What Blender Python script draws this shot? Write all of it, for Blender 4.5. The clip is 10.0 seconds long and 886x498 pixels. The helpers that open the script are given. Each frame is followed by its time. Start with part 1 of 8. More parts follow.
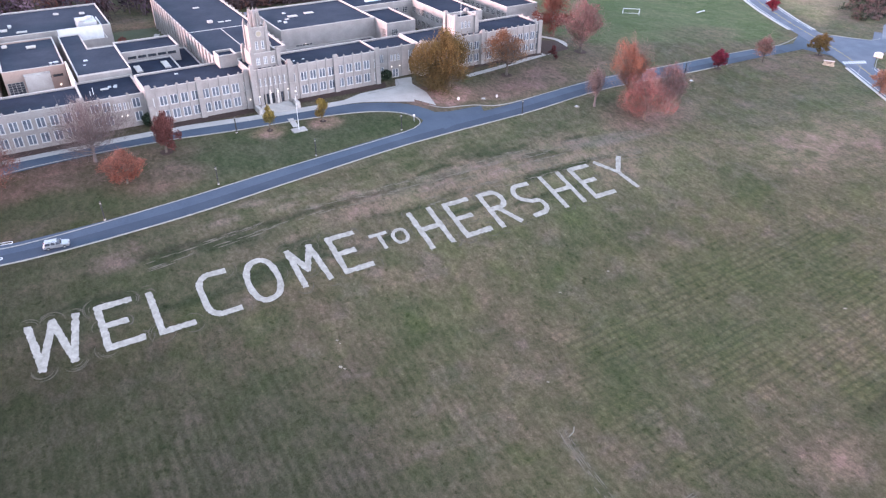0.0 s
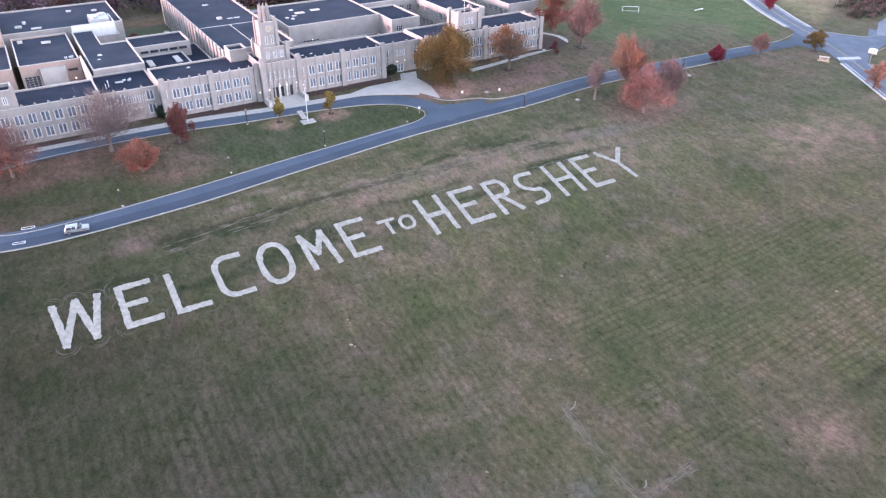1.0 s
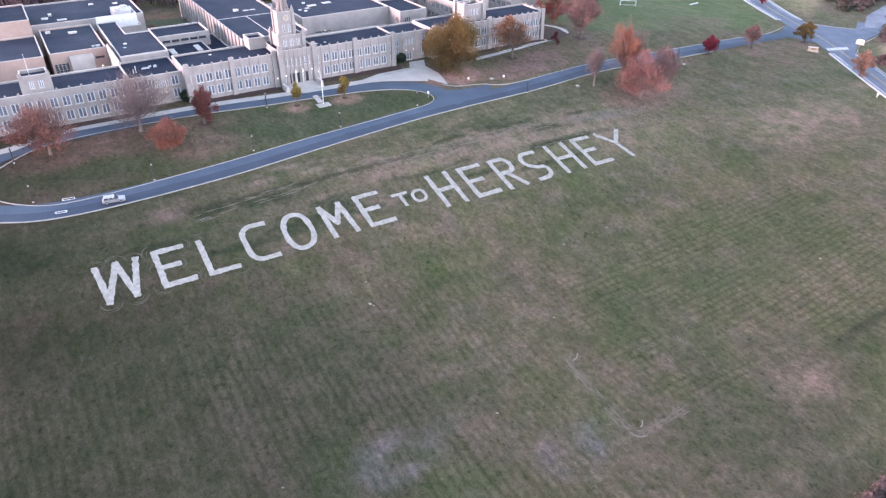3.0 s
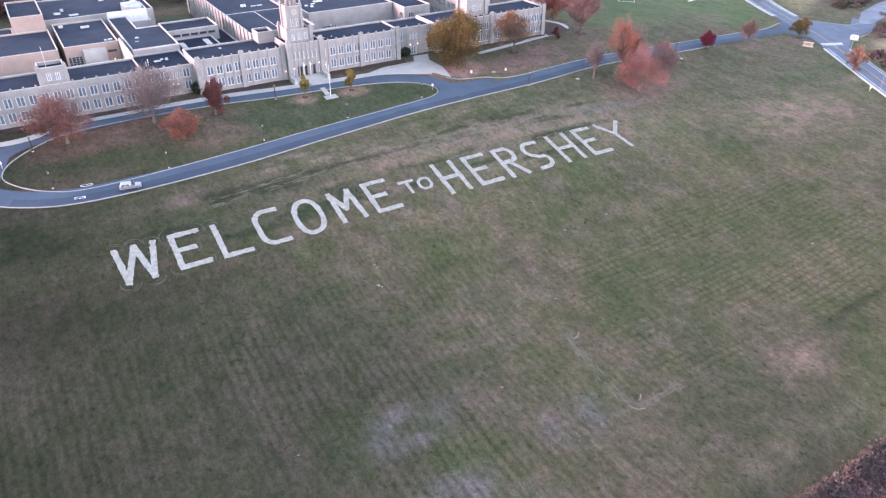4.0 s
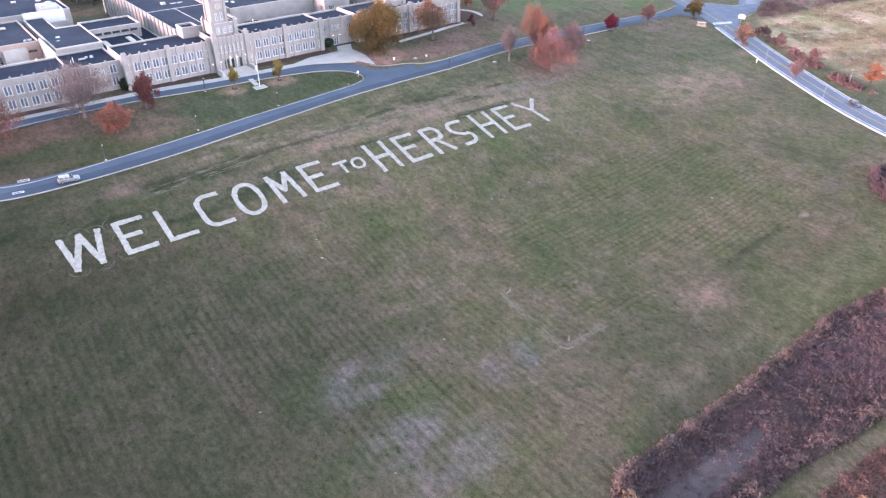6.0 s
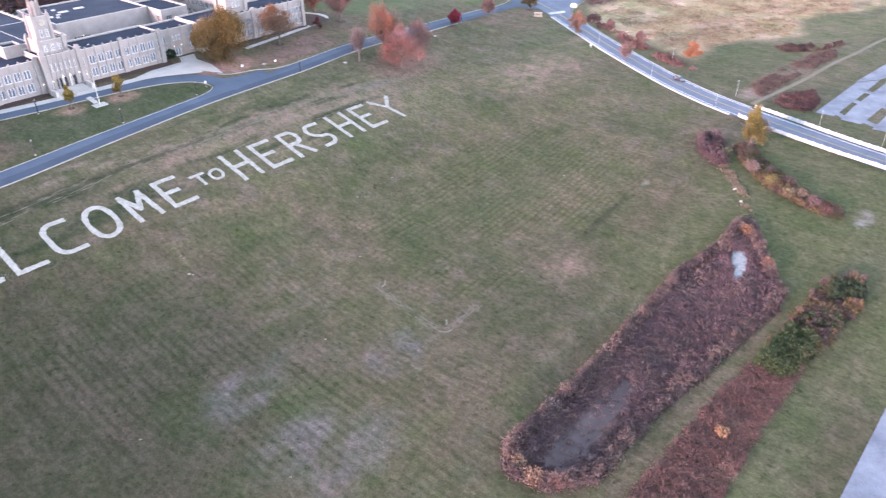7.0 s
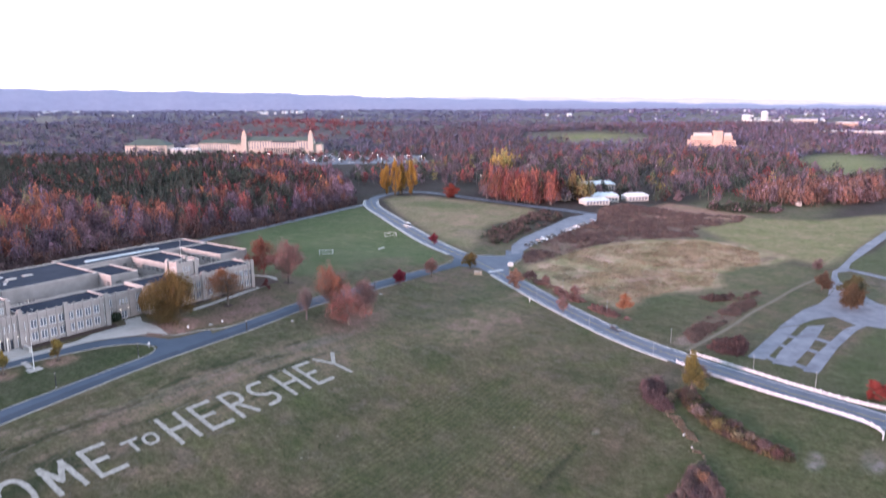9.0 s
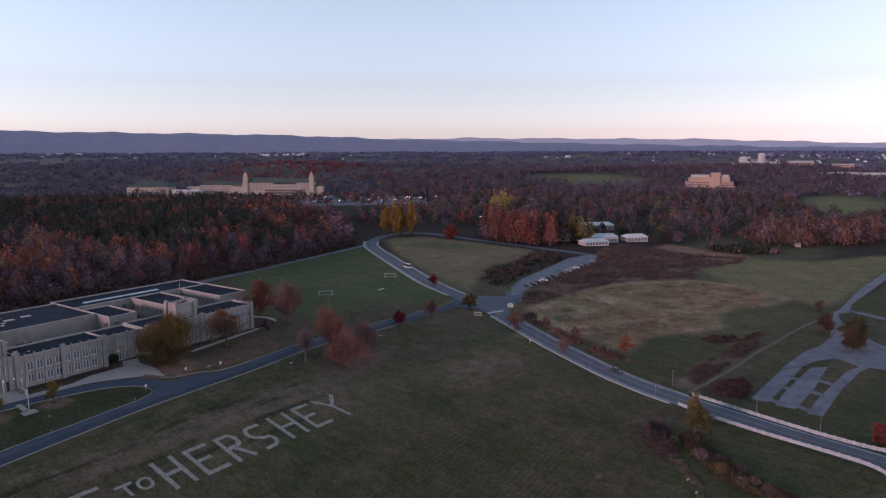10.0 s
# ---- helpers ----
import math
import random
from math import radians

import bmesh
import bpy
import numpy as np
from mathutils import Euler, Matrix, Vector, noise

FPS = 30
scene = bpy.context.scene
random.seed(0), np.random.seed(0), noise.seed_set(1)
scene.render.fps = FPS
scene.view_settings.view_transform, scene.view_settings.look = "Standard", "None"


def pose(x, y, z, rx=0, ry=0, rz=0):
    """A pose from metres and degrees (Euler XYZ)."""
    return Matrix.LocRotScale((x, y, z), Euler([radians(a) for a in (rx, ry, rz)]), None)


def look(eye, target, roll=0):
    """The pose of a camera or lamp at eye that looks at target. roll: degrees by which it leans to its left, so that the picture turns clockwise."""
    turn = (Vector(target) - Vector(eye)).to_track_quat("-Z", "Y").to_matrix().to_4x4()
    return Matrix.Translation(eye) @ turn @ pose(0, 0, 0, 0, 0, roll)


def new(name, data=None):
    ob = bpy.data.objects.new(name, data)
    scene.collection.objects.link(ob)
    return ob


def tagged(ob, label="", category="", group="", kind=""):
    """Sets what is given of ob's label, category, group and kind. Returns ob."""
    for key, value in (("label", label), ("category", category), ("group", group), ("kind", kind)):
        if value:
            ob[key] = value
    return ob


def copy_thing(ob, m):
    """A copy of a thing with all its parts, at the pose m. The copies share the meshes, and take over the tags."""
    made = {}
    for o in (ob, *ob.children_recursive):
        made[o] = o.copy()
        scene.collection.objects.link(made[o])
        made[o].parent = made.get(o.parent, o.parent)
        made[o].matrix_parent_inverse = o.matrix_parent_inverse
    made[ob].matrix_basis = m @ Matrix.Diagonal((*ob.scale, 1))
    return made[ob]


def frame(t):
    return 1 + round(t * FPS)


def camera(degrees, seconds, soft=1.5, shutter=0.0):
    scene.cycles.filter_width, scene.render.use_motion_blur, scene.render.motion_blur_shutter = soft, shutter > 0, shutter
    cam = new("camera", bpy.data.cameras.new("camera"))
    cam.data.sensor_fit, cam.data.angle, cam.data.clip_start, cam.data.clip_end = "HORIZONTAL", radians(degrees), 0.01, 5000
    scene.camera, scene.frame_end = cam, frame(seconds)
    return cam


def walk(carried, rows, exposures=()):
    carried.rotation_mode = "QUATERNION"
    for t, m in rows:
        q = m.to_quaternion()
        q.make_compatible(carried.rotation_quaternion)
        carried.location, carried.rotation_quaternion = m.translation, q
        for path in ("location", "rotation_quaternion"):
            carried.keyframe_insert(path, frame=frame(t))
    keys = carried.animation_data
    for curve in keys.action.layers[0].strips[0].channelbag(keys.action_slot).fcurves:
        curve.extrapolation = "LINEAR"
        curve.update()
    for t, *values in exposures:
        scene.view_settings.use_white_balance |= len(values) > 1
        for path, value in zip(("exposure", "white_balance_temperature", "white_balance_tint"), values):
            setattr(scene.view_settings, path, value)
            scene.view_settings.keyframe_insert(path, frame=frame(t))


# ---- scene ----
# Autumn dusk over a grassy hillside with a chalk greeting, below a long stone school.
# x to the right and y ahead of the first view; z = 0 is about half way up the hillside.

cam = camera(64.5, 10.0, soft=1.3, shutter=0.5)
# seconds, x, y, z, heading (to the left), pitch, roll
PATH = [
    (0.0, 0.0, 0.0, 86.4, -0.17, -32.46, 0.19),
    (0.5, -0.58, -3.38, 86.25, -0.15, -32.37, 0.15),
    (1.0, -1.17, -6.75, 86.18, -0.13, -32.30, 0.14),
    (1.5, -1.80, -10.15, 86.07, -0.13, -32.23, 0.10),
    (2.0, -2.50, -13.53, 85.97, -0.18, -32.19, 0.08),
    (3.5, -4.64, -23.95, 85.80, -0.25, -32.10, 0.07),
    (4.0, -5.42, -27.33, 85.81, -0.31, -32.11, 0.09),
    (4.5, -6.17, -30.78, 85.83, -0.35, -32.12, 0.12),
    (5.0, -6.95, -34.20, 85.89, -0.40, -32.14, 0.14),
    (5.3, -7.28, -36.30, 85.90, -0.57, -32.12, 0.14),
    (5.4, -7.39, -37.00, 85.90, -0.72, -32.12, 0.12),
    (5.5, -7.50, -37.70, 85.90, -2.19, -32.18, 0.10),
    (5.6, -7.60, -38.28, 85.90, -5.20, -32.17, 0.06),
    (5.7, -7.70, -38.86, 85.90, -6.44, -32.24, 0.02),
    (5.8, -7.80, -39.44, 85.90, -7.00, -32.24, 0.00),
    (6.0, -8.00, -40.60, 85.90, -7.14, -32.20, -0.03),
    (6.1, -8.00, -41.05, 85.90, -8.65, -32.18, -0.05),
    (6.2, -8.00, -41.50, 85.90, -12.90, -32.10, -0.08),
    (6.3, -8.01, -41.88, 85.90, -15.00, -32.06, -0.08),
    (6.7, -8.03, -43.20, 85.90, -17.60, -32.02, -0.09),
    (7.3, -8.05, -44.10, 85.90, -21.15, -31.95, -0.09),
    (7.4, -8.05, -44.10, 85.90, -21.80, -31.66, -0.10),
    (7.5, -8.05, -44.10, 85.90, -22.70, -31.22, -0.11),
    (7.6, -8.05, -44.10, 85.90, -23.50, -30.58, -0.11),
    (7.7, -8.05, -44.10, 85.90, -23.78, -29.69, -0.12),
    (7.8, -8.05, -44.10, 85.90, -23.86, -28.48, -0.12),
    (8.0, -8.05, -44.10, 85.90, -23.90, -25.76, -0.12),
    (8.5, -8.05, -44.10, 85.90, -23.87, -18.75, -0.12),
    (9.0, -8.05, -44.10, 85.90, -23.86, -11.56, -0.10),
    (9.3, -8.05, -44.10, 85.90, -23.86, -9.00, -0.10),
    (9.5, -8.05, -44.10, 85.90, -23.87, -8.47, -0.10),
    (10.0, -8.05, -44.10, 85.90, -23.88, -8.22, -0.10),
]
EXPOSURES = [(0.0, 3.42, 6150, 29), (5.3, 3.55, 6150, 29), (7.5, 3.7, 6230, 28), (8.6, 3.46, 6190, 28), (9.0, 2.92, 6150, 27), (9.5, 1.5, 6120, 30), (10.0, 0.96, 6090, 30)]
walk(cam, [(t, pose(x, y, z, 90 + p, 0, h) @ pose(0, 0, 0, 0, 0, r)) for t, x, y, z, h, p, r in PATH], EXPOSURES)

# ---------------------------------------------------------------- sky and sun
SUN_FROM = Vector((-0.93, -0.36, 0.12)).normalized()
world = bpy.data.worlds.new("dusk")
scene.world = world
world.use_nodes = True
wn, wl = world.node_tree.nodes, world.node_tree.links
sky = wn.new("ShaderNodeTexSky")
sky.sky_type = "NISHITA"
sky.sun_disc = False
sky.sun_elevation = math.asin(SUN_FROM.z)
sky.sun_rotation = math.atan2(-SUN_FROM.x, SUN_FROM.y)  # counted against the clock from straight ahead
sky.air_density, sky.dust_density, sky.ozone_density = 1.0, 0.3, 3.0
haze = wn.new("ShaderNodeHueSaturation")  # thin high haze greys the dusk sky
haze.inputs["Hue"].default_value, haze.inputs["Saturation"].default_value = 0.465, 0.45
wl.new(sky.outputs[0], haze.inputs["Color"])
low = wn.new("ShaderNodeMapRange")  # mauve dusk haze, the same all round the horizon
low.inputs[1].default_value, low.inputs[2].default_value, low.inputs[3].default_value, low.inputs[4].default_value = 0.0, 0.30, 1.0, 0.0
split = wn.new("ShaderNodeSeparateXYZ")
wl.new(wn.new("ShaderNodeTexCoord").outputs["Generated"], split.inputs[0])
wl.new(split.outputs[2], low.inputs[0])
tint = wn.new("ShaderNodeMix")
tint.data_type, tint.blend_type = "RGBA", "MULTIPLY"
tint.inputs[7].default_value = (1.12, 1.08, 1.10, 1)
wl.new(low.outputs[0], tint.inputs[0])
wl.new(haze.outputs[0], tint.inputs[6])
wl.new(tint.outputs[2], wn["Background"].inputs[0])
wn["Background"].inputs[1].default_value = 0.15
sun = new("sun", bpy.data.lights.new("sun", "SUN"))
sun.data.energy, sun.data.angle, sun.data.color = 1.3, radians(10), (1.0, 0.66, 0.58)
sun.matrix_world = look((0, 0, 400), Vector((0, 0, 400)) - SUN_FROM)


# ---------------------------------------------------------------- materials
def ramp_mix(nt, fac, c0, c1):
    m = nt.nodes.new("ShaderNodeMix")
    m.data_type = "RGBA"
    nt.links.new(fac, m.inputs[0])
    for sock, c in ((m.inputs[6], c0), (m.inputs[7], c1)):
        if isinstance(c, tuple):
            sock.default_value = (*c[:3], 1)
        else:
            nt.links.new(c, sock)
    return m.outputs[2]


def noise_node(nt, scale, detail=4.0, rough=0.6, stretch=(1, 1, 1), turn=0.0, bands=None):
    pos = nt.nodes.new("ShaderNodeNewGeometry").outputs["Position"]
    mp = nt.nodes.new("ShaderNodeMapping")
    mp.inputs["Scale"].default_value = stretch
    if turn:
        rot = nt.nodes.new("ShaderNodeMapping")
        rot.inputs["Rotation"].default_value = (0, 0, turn)
        nt.links.new(pos, rot.inputs[0])
        pos = rot.outputs[0]
    nt.links.new(pos, mp.inputs[0])
    n = nt.nodes.new("ShaderNodeTexNoise")
    n.inputs["Scale"].default_value, n.inputs["Detail"].default_value, n.inputs["Roughness"].default_value = scale, detail, rough
    nt.links.new(mp.outputs[0], n.inputs["Vector"])
    out = n.outputs[0]
    if bands:
        r = nt.nodes.new("ShaderNodeMapRange")
        r.inputs[1].default_value, r.inputs[2].default_value = bands
        nt.links.new(out, r.inputs[0])
        out = r.outputs[0]
    return out


def surface(name, c0, c1, coarse=0.3, fine=6.0, rough=0.85, metal=0.0, bump=0.15, attr=None, island=0.0, emit=None, spec=0.3, piece=0.0):
    """Two tones blended by a coarse noise, a fine grain over them, and a slight relief."""
    m = bpy.data.materials.new(name)
    m.use_nodes = True
    nt = m.node_tree
    b = nt.nodes["Principled BSDF"]
    col = ramp_mix(nt, noise_node(nt, coarse, bands=(0.3, 0.7)), c0, c1)
    if attr:
        at = nt.nodes.new("ShaderNodeAttribute")
        at.attribute_name = attr
        mul = nt.nodes.new("ShaderNodeMix")
        mul.data_type, mul.blend_type = "RGBA", "MULTIPLY"
        mul.inputs[0].default_value = 1.0
        nt.links.new(at.outputs["Color"], mul.inputs[6])
        nt.links.new(col, mul.inputs[7])
        col = mul.outputs[2]
    grain = noise_node(nt, fine, 3.0)
    hs = nt.nodes.new("ShaderNodeHueSaturation")
    mr = nt.nodes.new("ShaderNodeMapRange")
    mr.inputs[3].default_value, mr.inputs[4].default_value = 0.75, 1.25
    nt.links.new(grain, mr.inputs[0])
    val = mr.outputs[0]
    if island or piece:
        src = nt.nodes.new("ShaderNodeNewGeometry").outputs["Random Per Island"] if island else nt.nodes.new("ShaderNodeObjectInfo").outputs["Random"]
        r2 = nt.nodes.new("ShaderNodeMapRange")
        amount = island or piece
        r2.inputs[3].default_value, r2.inputs[4].default_value = 1 - amount, 1 + amount
        nt.links.new(src, r2.inputs[0])
        mm = nt.nodes.new("ShaderNodeMath")
        mm.operation = "MULTIPLY"
        nt.links.new(val, mm.inputs[0])
        nt.links.new(r2.outputs[0], mm.inputs[1])
        val = mm.outputs[0]
    nt.links.new(val, hs.inputs["Value"])
    nt.links.new(col, hs.inputs["Color"])
    nt.links.new(hs.outputs[0], b.inputs["Base Color"])
    b.inputs["Roughness"].default_value, b.inputs["Metallic"].default_value = rough, metal
    b.inputs["Specular IOR Level"].default_value = spec
    if bump:
        bp = nt.nodes.new("ShaderNodeBump")
        bp.inputs["Strength"].default_value, bp.inputs["Distance"].default_value = bump, 0.1
        nt.links.new(grain, bp.inputs["Height"])
        nt.links.new(bp.outputs[0], b.inputs["Normal"])
    if emit:
        b.inputs["Emission Color"].default_value = (*emit[:3], 1)
        b.inputs["Emission Strength"].default_value = emit[3]
    return m


def grass_material():
    """Mown autumn turf: its cover colour is stored on the ground, broken up by patches, ruts and grain."""
    m = bpy.data.materials.new("turf")
    m.use_nodes = True
    nt = m.node_tree
    b = nt.nodes["Principled BSDF"]
    at = nt.nodes.new("ShaderNodeAttribute")
    at.attribute_name = "cover"

    def times(col, fac, lo, hi):
        """Scale a colour between two tints by a factor."""
        mul = nt.nodes.new("ShaderNodeMix")
        mul.data_type, mul.blend_type = "RGBA", "MULTIPLY"
        mul.inputs[0].default_value = 1.0
        nt.links.new(col, mul.inputs[6])
        nt.links.new(ramp_mix(nt, fac, lo, hi), mul.inputs[7])
        return mul.outputs[2]

    turn = radians(-31)  # across and along the slope
    col = at.outputs["Color"]
    col = times(col, noise_node(nt, 0.05, 5.0, 0.7, bands=(0.36, 0.64)), (0.80, 0.92, 0.76), (1.19, 1.07, 1.17))
    col = times(col, noise_node(nt, 0.22, 6.0, 0.75, bands=(0.36, 0.64)), (0.76, 0.84, 0.74), (1.24, 1.15, 1.22))
    # wheel ruts up and down the slope, and the crossed rows of the drill
    flat = nt.nodes.new("ShaderNodeMapping")
    flat.inputs["Rotation"].default_value = (0, 0, radians(-31))
    nt.links.new(nt.nodes.new("ShaderNodeNewGeometry").outputs["Position"], flat.inputs[0])

    def rows(axis, apart, lo, hi, wander=2.5):
        """Wandering parallel rows, square to an axis."""
        w = nt.nodes.new("ShaderNodeTexWave")
        w.bands_direction = axis
        for name, value in (("Scale", 0.314 / apart), ("Distortion", wander), ("Detail", 3.0), ("Detail Scale", 0.9), ("Detail Roughness", 0.6)):
            w.inputs[name].default_value = value
        nt.links.new(flat.outputs[0], w.inputs["Vector"])
        r = nt.nodes.new("ShaderNodeMapRange")
        r.inputs[1].default_value, r.inputs[2].default_value = lo, hi
        nt.links.new(w.outputs["Fac"], r.inputs[0])
        return r.outputs[0]

    col = times(col, noise_node(nt, 0.45, 2.0, 0.5, (1.0, 0.04, 1.0), turn, bands=(0.38, 0.62)), (0.92, 0.93, 0.92), (1.07, 1.06, 1.07))
    ruts = times(col, rows("X", 1.9, 0.05, 0.7, 2.2), (0.80, 0.83, 0.80), (1.06, 1.05, 1.06))
    wide = ramp_mix(nt, noise_node(nt, 0.035, 4.0, 0.65, bands=(0.36, 0.52)), col, ruts)
    marked = nt.nodes.new("ShaderNodeAttribute")
    marked.attribute_name = "rows"
    col = ramp_mix(nt, marked.outputs["Fac"], col, wide)
    lines = nt.nodes.new("ShaderNodeMath")
    lines.operation = "MULTIPLY"
    nt.links.new(rows("Y", 1.75, 0.0, 0.55, 3.0), lines.inputs[0])
    nt.links.new(rows("X", 1.9, -0.5, 0.35, 3.0), lines.inputs[1])
    grid = times(col, lines.outputs[0], (0.74, 0.79, 0.75), (1.14, 1.13, 1.05))
    col = ramp_mix(nt, at.outputs["Alpha"], col, grid)
    # tufts drawn out along the slope, then the blades
    col = times(col, noise_node(nt, 1.1, 5.0, 0.75, (1.0, 0.6, 1.0), turn, bands=(0.34, 0.66)), (0.66, 0.71, 0.64), (1.34, 1.29, 1.34))
    grain = noise_node(nt, 3.2, 5.0, 0.8, bands=(0.28, 0.72))
    col = times(col, grain, (0.60, 0.64, 0.60), (1.40, 1.36, 1.40))
    col = times(col, noise_node(nt, 0.9, 2.0, 0.5, bands=(0.69, 0.76)), (1, 1, 1), (1.35, 1.28, 1.25))
    col = times(col, noise_node(nt, 0.7, 3.0, 0.6, bands=(0.30, 0.40)), (0.56, 0.64, 0.54), (1, 1, 1))
    nt.links.new(col, b.inputs["Base Color"])
    b.inputs["Roughness"].default_value = 0.95
    b.inputs["Specular IOR Level"].default_value = 0.1
    bp = nt.nodes.new("ShaderNodeBump")
    bp.inputs["Strength"].default_value, bp.inputs["Distance"].default_value = 0.35, 0.25
    nt.links.new(grain, bp.inputs["Height"])
    nt.links.new(bp.outputs[0], b.inputs["Normal"])
    return m


TURF = grass_material()
ASPHALT = surface("blue_grey_asphalt", (0.026, 0.042, 0.068), (0.052, 0.072, 0.102), 0.06, 3, 0.9, bump=0.1)
DARK_ASPHALT = surface("dark_blue_asphalt", (0.019, 0.031, 0.052), (0.036, 0.051, 0.075), 0.06, 3, 0.9, bump=0.1)
ROAD_ASPHALT = surface("grey_road_asphalt", (0.062, 0.077, 0.110), (0.092, 0.108, 0.142), 0.2, 5, 0.9, bump=0.1)
OLD_ASPHALT = surface("worn_pale_asphalt", (0.082, 0.092, 0.118), (0.160, 0.172, 0.208), 0.16, 2.5, 0.92, bump=0.1)
CONCRETE = surface("pale_concrete", (0.265, 0.252, 0.240), (0.330, 0.316, 0.304), 0.3, 5, 0.9)
KERB = surface("kerb_concrete", (0.185, 0.182, 0.172), (0.245, 0.24, 0.228), 0.8, 6, 0.9)
ROAD_KERB = surface("pale_road_kerb", (0.30, 0.295, 0.285), (0.38, 0.372, 0.36), 0.8, 6, 0.9)
PAINT = surface("road_paint", (0.44, 0.445, 0.45), (0.56, 0.565, 0.57), 0.9, 6, 0.8)
YELLOW_PAINT = surface("yellow_road_paint", (0.269, 0.192, 0.064), (0.320, 0.230, 0.077), 0.9, 6, 0.8)
CHALK = surface("white_chalk_on_grass", (0.160, 0.156, 0.140), (0.272, 0.266, 0.246), 0.9, 3.2, 0.95, bump=0.4)
CHALK_THIN = surface("thin_old_chalk", (0.115, 0.112, 0.092), (0.165, 0.160, 0.140), 0.9, 4.0, 0.95)
RUT = surface("pale_rutted_grass", (0.078, 0.070, 0.055), (0.110, 0.098, 0.079), 0.7, 2.4, 0.95, bump=0.4)
LIMESTONE = surface("cream_limestone", (0.208, 0.187, 0.178), (0.265, 0.240, 0.230), 0.35, 3.5, 0.88)
# tan walls with the sunset's rosy warmth painted into the colour
ROSE_GLOW_WALL = surface("sunset_rosy_tan_wall", (0.265, 0.190, 0.160), (0.32, 0.232, 0.198), 0.35, 3.5, 0.9)
COPING = surface("pale_coping_stone", (0.33, 0.305, 0.285), (0.40, 0.375, 0.352), 0.5, 5, 0.85)
PALE_MEMBRANE = surface("grey_roof_membrane", (0.017, 0.022, 0.036), (0.031, 0.038, 0.055), 0.09, 1.2, 0.95, spec=0.08)
ROOFING = surface("dark_roof_membrane", (0.0085, 0.0125, 0.024), (0.021, 0.027, 0.044), 0.11, 1.6, 0.95, spec=0.08)
PANE = surface("dark_window_glass", (0.020, 0.025, 0.035), (0.050, 0.055, 0.070), 0.4, 0.6, 0.08, bump=0, spec=0.6)
# pane tone holds pale blinds, with the sky's reflection painted in
PALE_PANE = surface("pale_window_glass", (0.055, 0.066, 0.090), (0.150, 0.168, 0.200), 0.6, 0.9, 0.15, bump=0, spec=0.5)
FRAME_PAINT = surface("pale_window_frame", (0.40, 0.40, 0.408), (0.48, 0.48, 0.488), 0.8, 8, 0.5)
TRACK = surface("worn_earth_track", (0.088, 0.077, 0.055), (0.118, 0.102, 0.076), 0.3, 2.0, 0.95)
PALE_TUFT = surface("bleached_grass", (0.10, 0.092, 0.072), (0.20, 0.18, 0.15), 0.3, 2.4, 0.95, bump=0.4)
WORN = surface("worn_pale_grass", (0.044, 0.042, 0.030), (0.064, 0.058, 0.043), 0.7, 2.4, 0.95, bump=0.4)
WHITE = surface("white_painted_metal", (0.496, 0.496, 0.488), (0.576, 0.576, 0.568), 0.8, 8, 0.5)
WHITE_BOARD = surface("white_fence_board", (0.34, 0.35, 0.37), (0.42, 0.43, 0.45), 0.5, 4, 0.6)
BLACK_METAL = surface("black_painted_metal", (0.010, 0.012, 0.012), (0.019, 0.022, 0.022), 2, 20, 0.5)
GALVANISED = surface("galvanised_metal", (0.269, 0.275, 0.282), (0.352, 0.358, 0.365), 1.0, 8, 0.5, metal=0.6)
GLOBE = surface("lit_lamp_globe", (0.20, 0.195, 0.18), (0.20, 0.195, 0.18), emit=(1.0, 0.86, 0.66, 0.012), bump=0)
WALL_LIGHT = surface("lit_wall_lamp", (0.640, 0.624, 0.576), (0.640, 0.624, 0.576), emit=(1.0, 0.84, 0.62, 0.32), bump=0)
LOT_LIGHT = surface("lit_lot_lamp", (0.6, 0.58, 0.5), (0.6, 0.58, 0.5), emit=(1.0, 0.9, 0.75, 1.6), bump=0)
PALE_BARK = surface("pale_grey_bark", (0.080, 0.064, 0.062), (0.125, 0.104, 0.100), 1.5, 9, 0.95, bump=0.5)
BARK = surface("grey_brown_bark", (0.064, 0.051, 0.042), (0.109, 0.090, 0.077), 1.5, 9, 0.95, bump=0.5)
BRUSH = surface("dry_brush", (0.598, 0.598, 0.598), (0.748, 0.748, 0.748), 0.3, 3, 0.9, attr="tone", island=0.14, bump=0)
LEAVES = surface("autumn_leaves", (0.56, 0.56, 0.56), (0.82, 0.82, 0.82), 0.5, 4, 0.85, attr="tone", island=0.30, bump=0)
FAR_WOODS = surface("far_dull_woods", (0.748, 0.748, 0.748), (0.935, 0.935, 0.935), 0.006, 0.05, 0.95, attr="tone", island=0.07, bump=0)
WOODS = surface("autumn_woods", (0.62, 0.62, 0.62), (1.0, 1.0, 1.0), 0.03, 0.6, 0.9, attr="tone", island=0.34, bump=0)
MULCH = surface("brown_mulch", (0.030, 0.018, 0.016), (0.052, 0.031, 0.026), 0.6, 5, 0.95, bump=0.4)
COURT_GRASS = surface("green_court_grass", (0.035, 0.046, 0.023), (0.054, 0.061, 0.032), 0.25, 3.0, 0.95, bump=0.4)
# the sky's reflection is painted into the pool's pale base colour
POOL = surface("sky_pale_water", (0.11, 0.12, 0.13), (0.19, 0.20, 0.21), 0.5, 1.0, 0.12, bump=0, spec=0.5)
WATER = surface("still_pond_water", (0.046, 0.036, 0.038), (0.078, 0.062, 0.064), 0.15, 0.8, 0.6, bump=0, spec=0.08)
SILVER = surface("silver_car_paint", (0.27, 0.285, 0.31), (0.31, 0.325, 0.35), 1, 10, 0.28, metal=0.55, bump=0, spec=0.6)
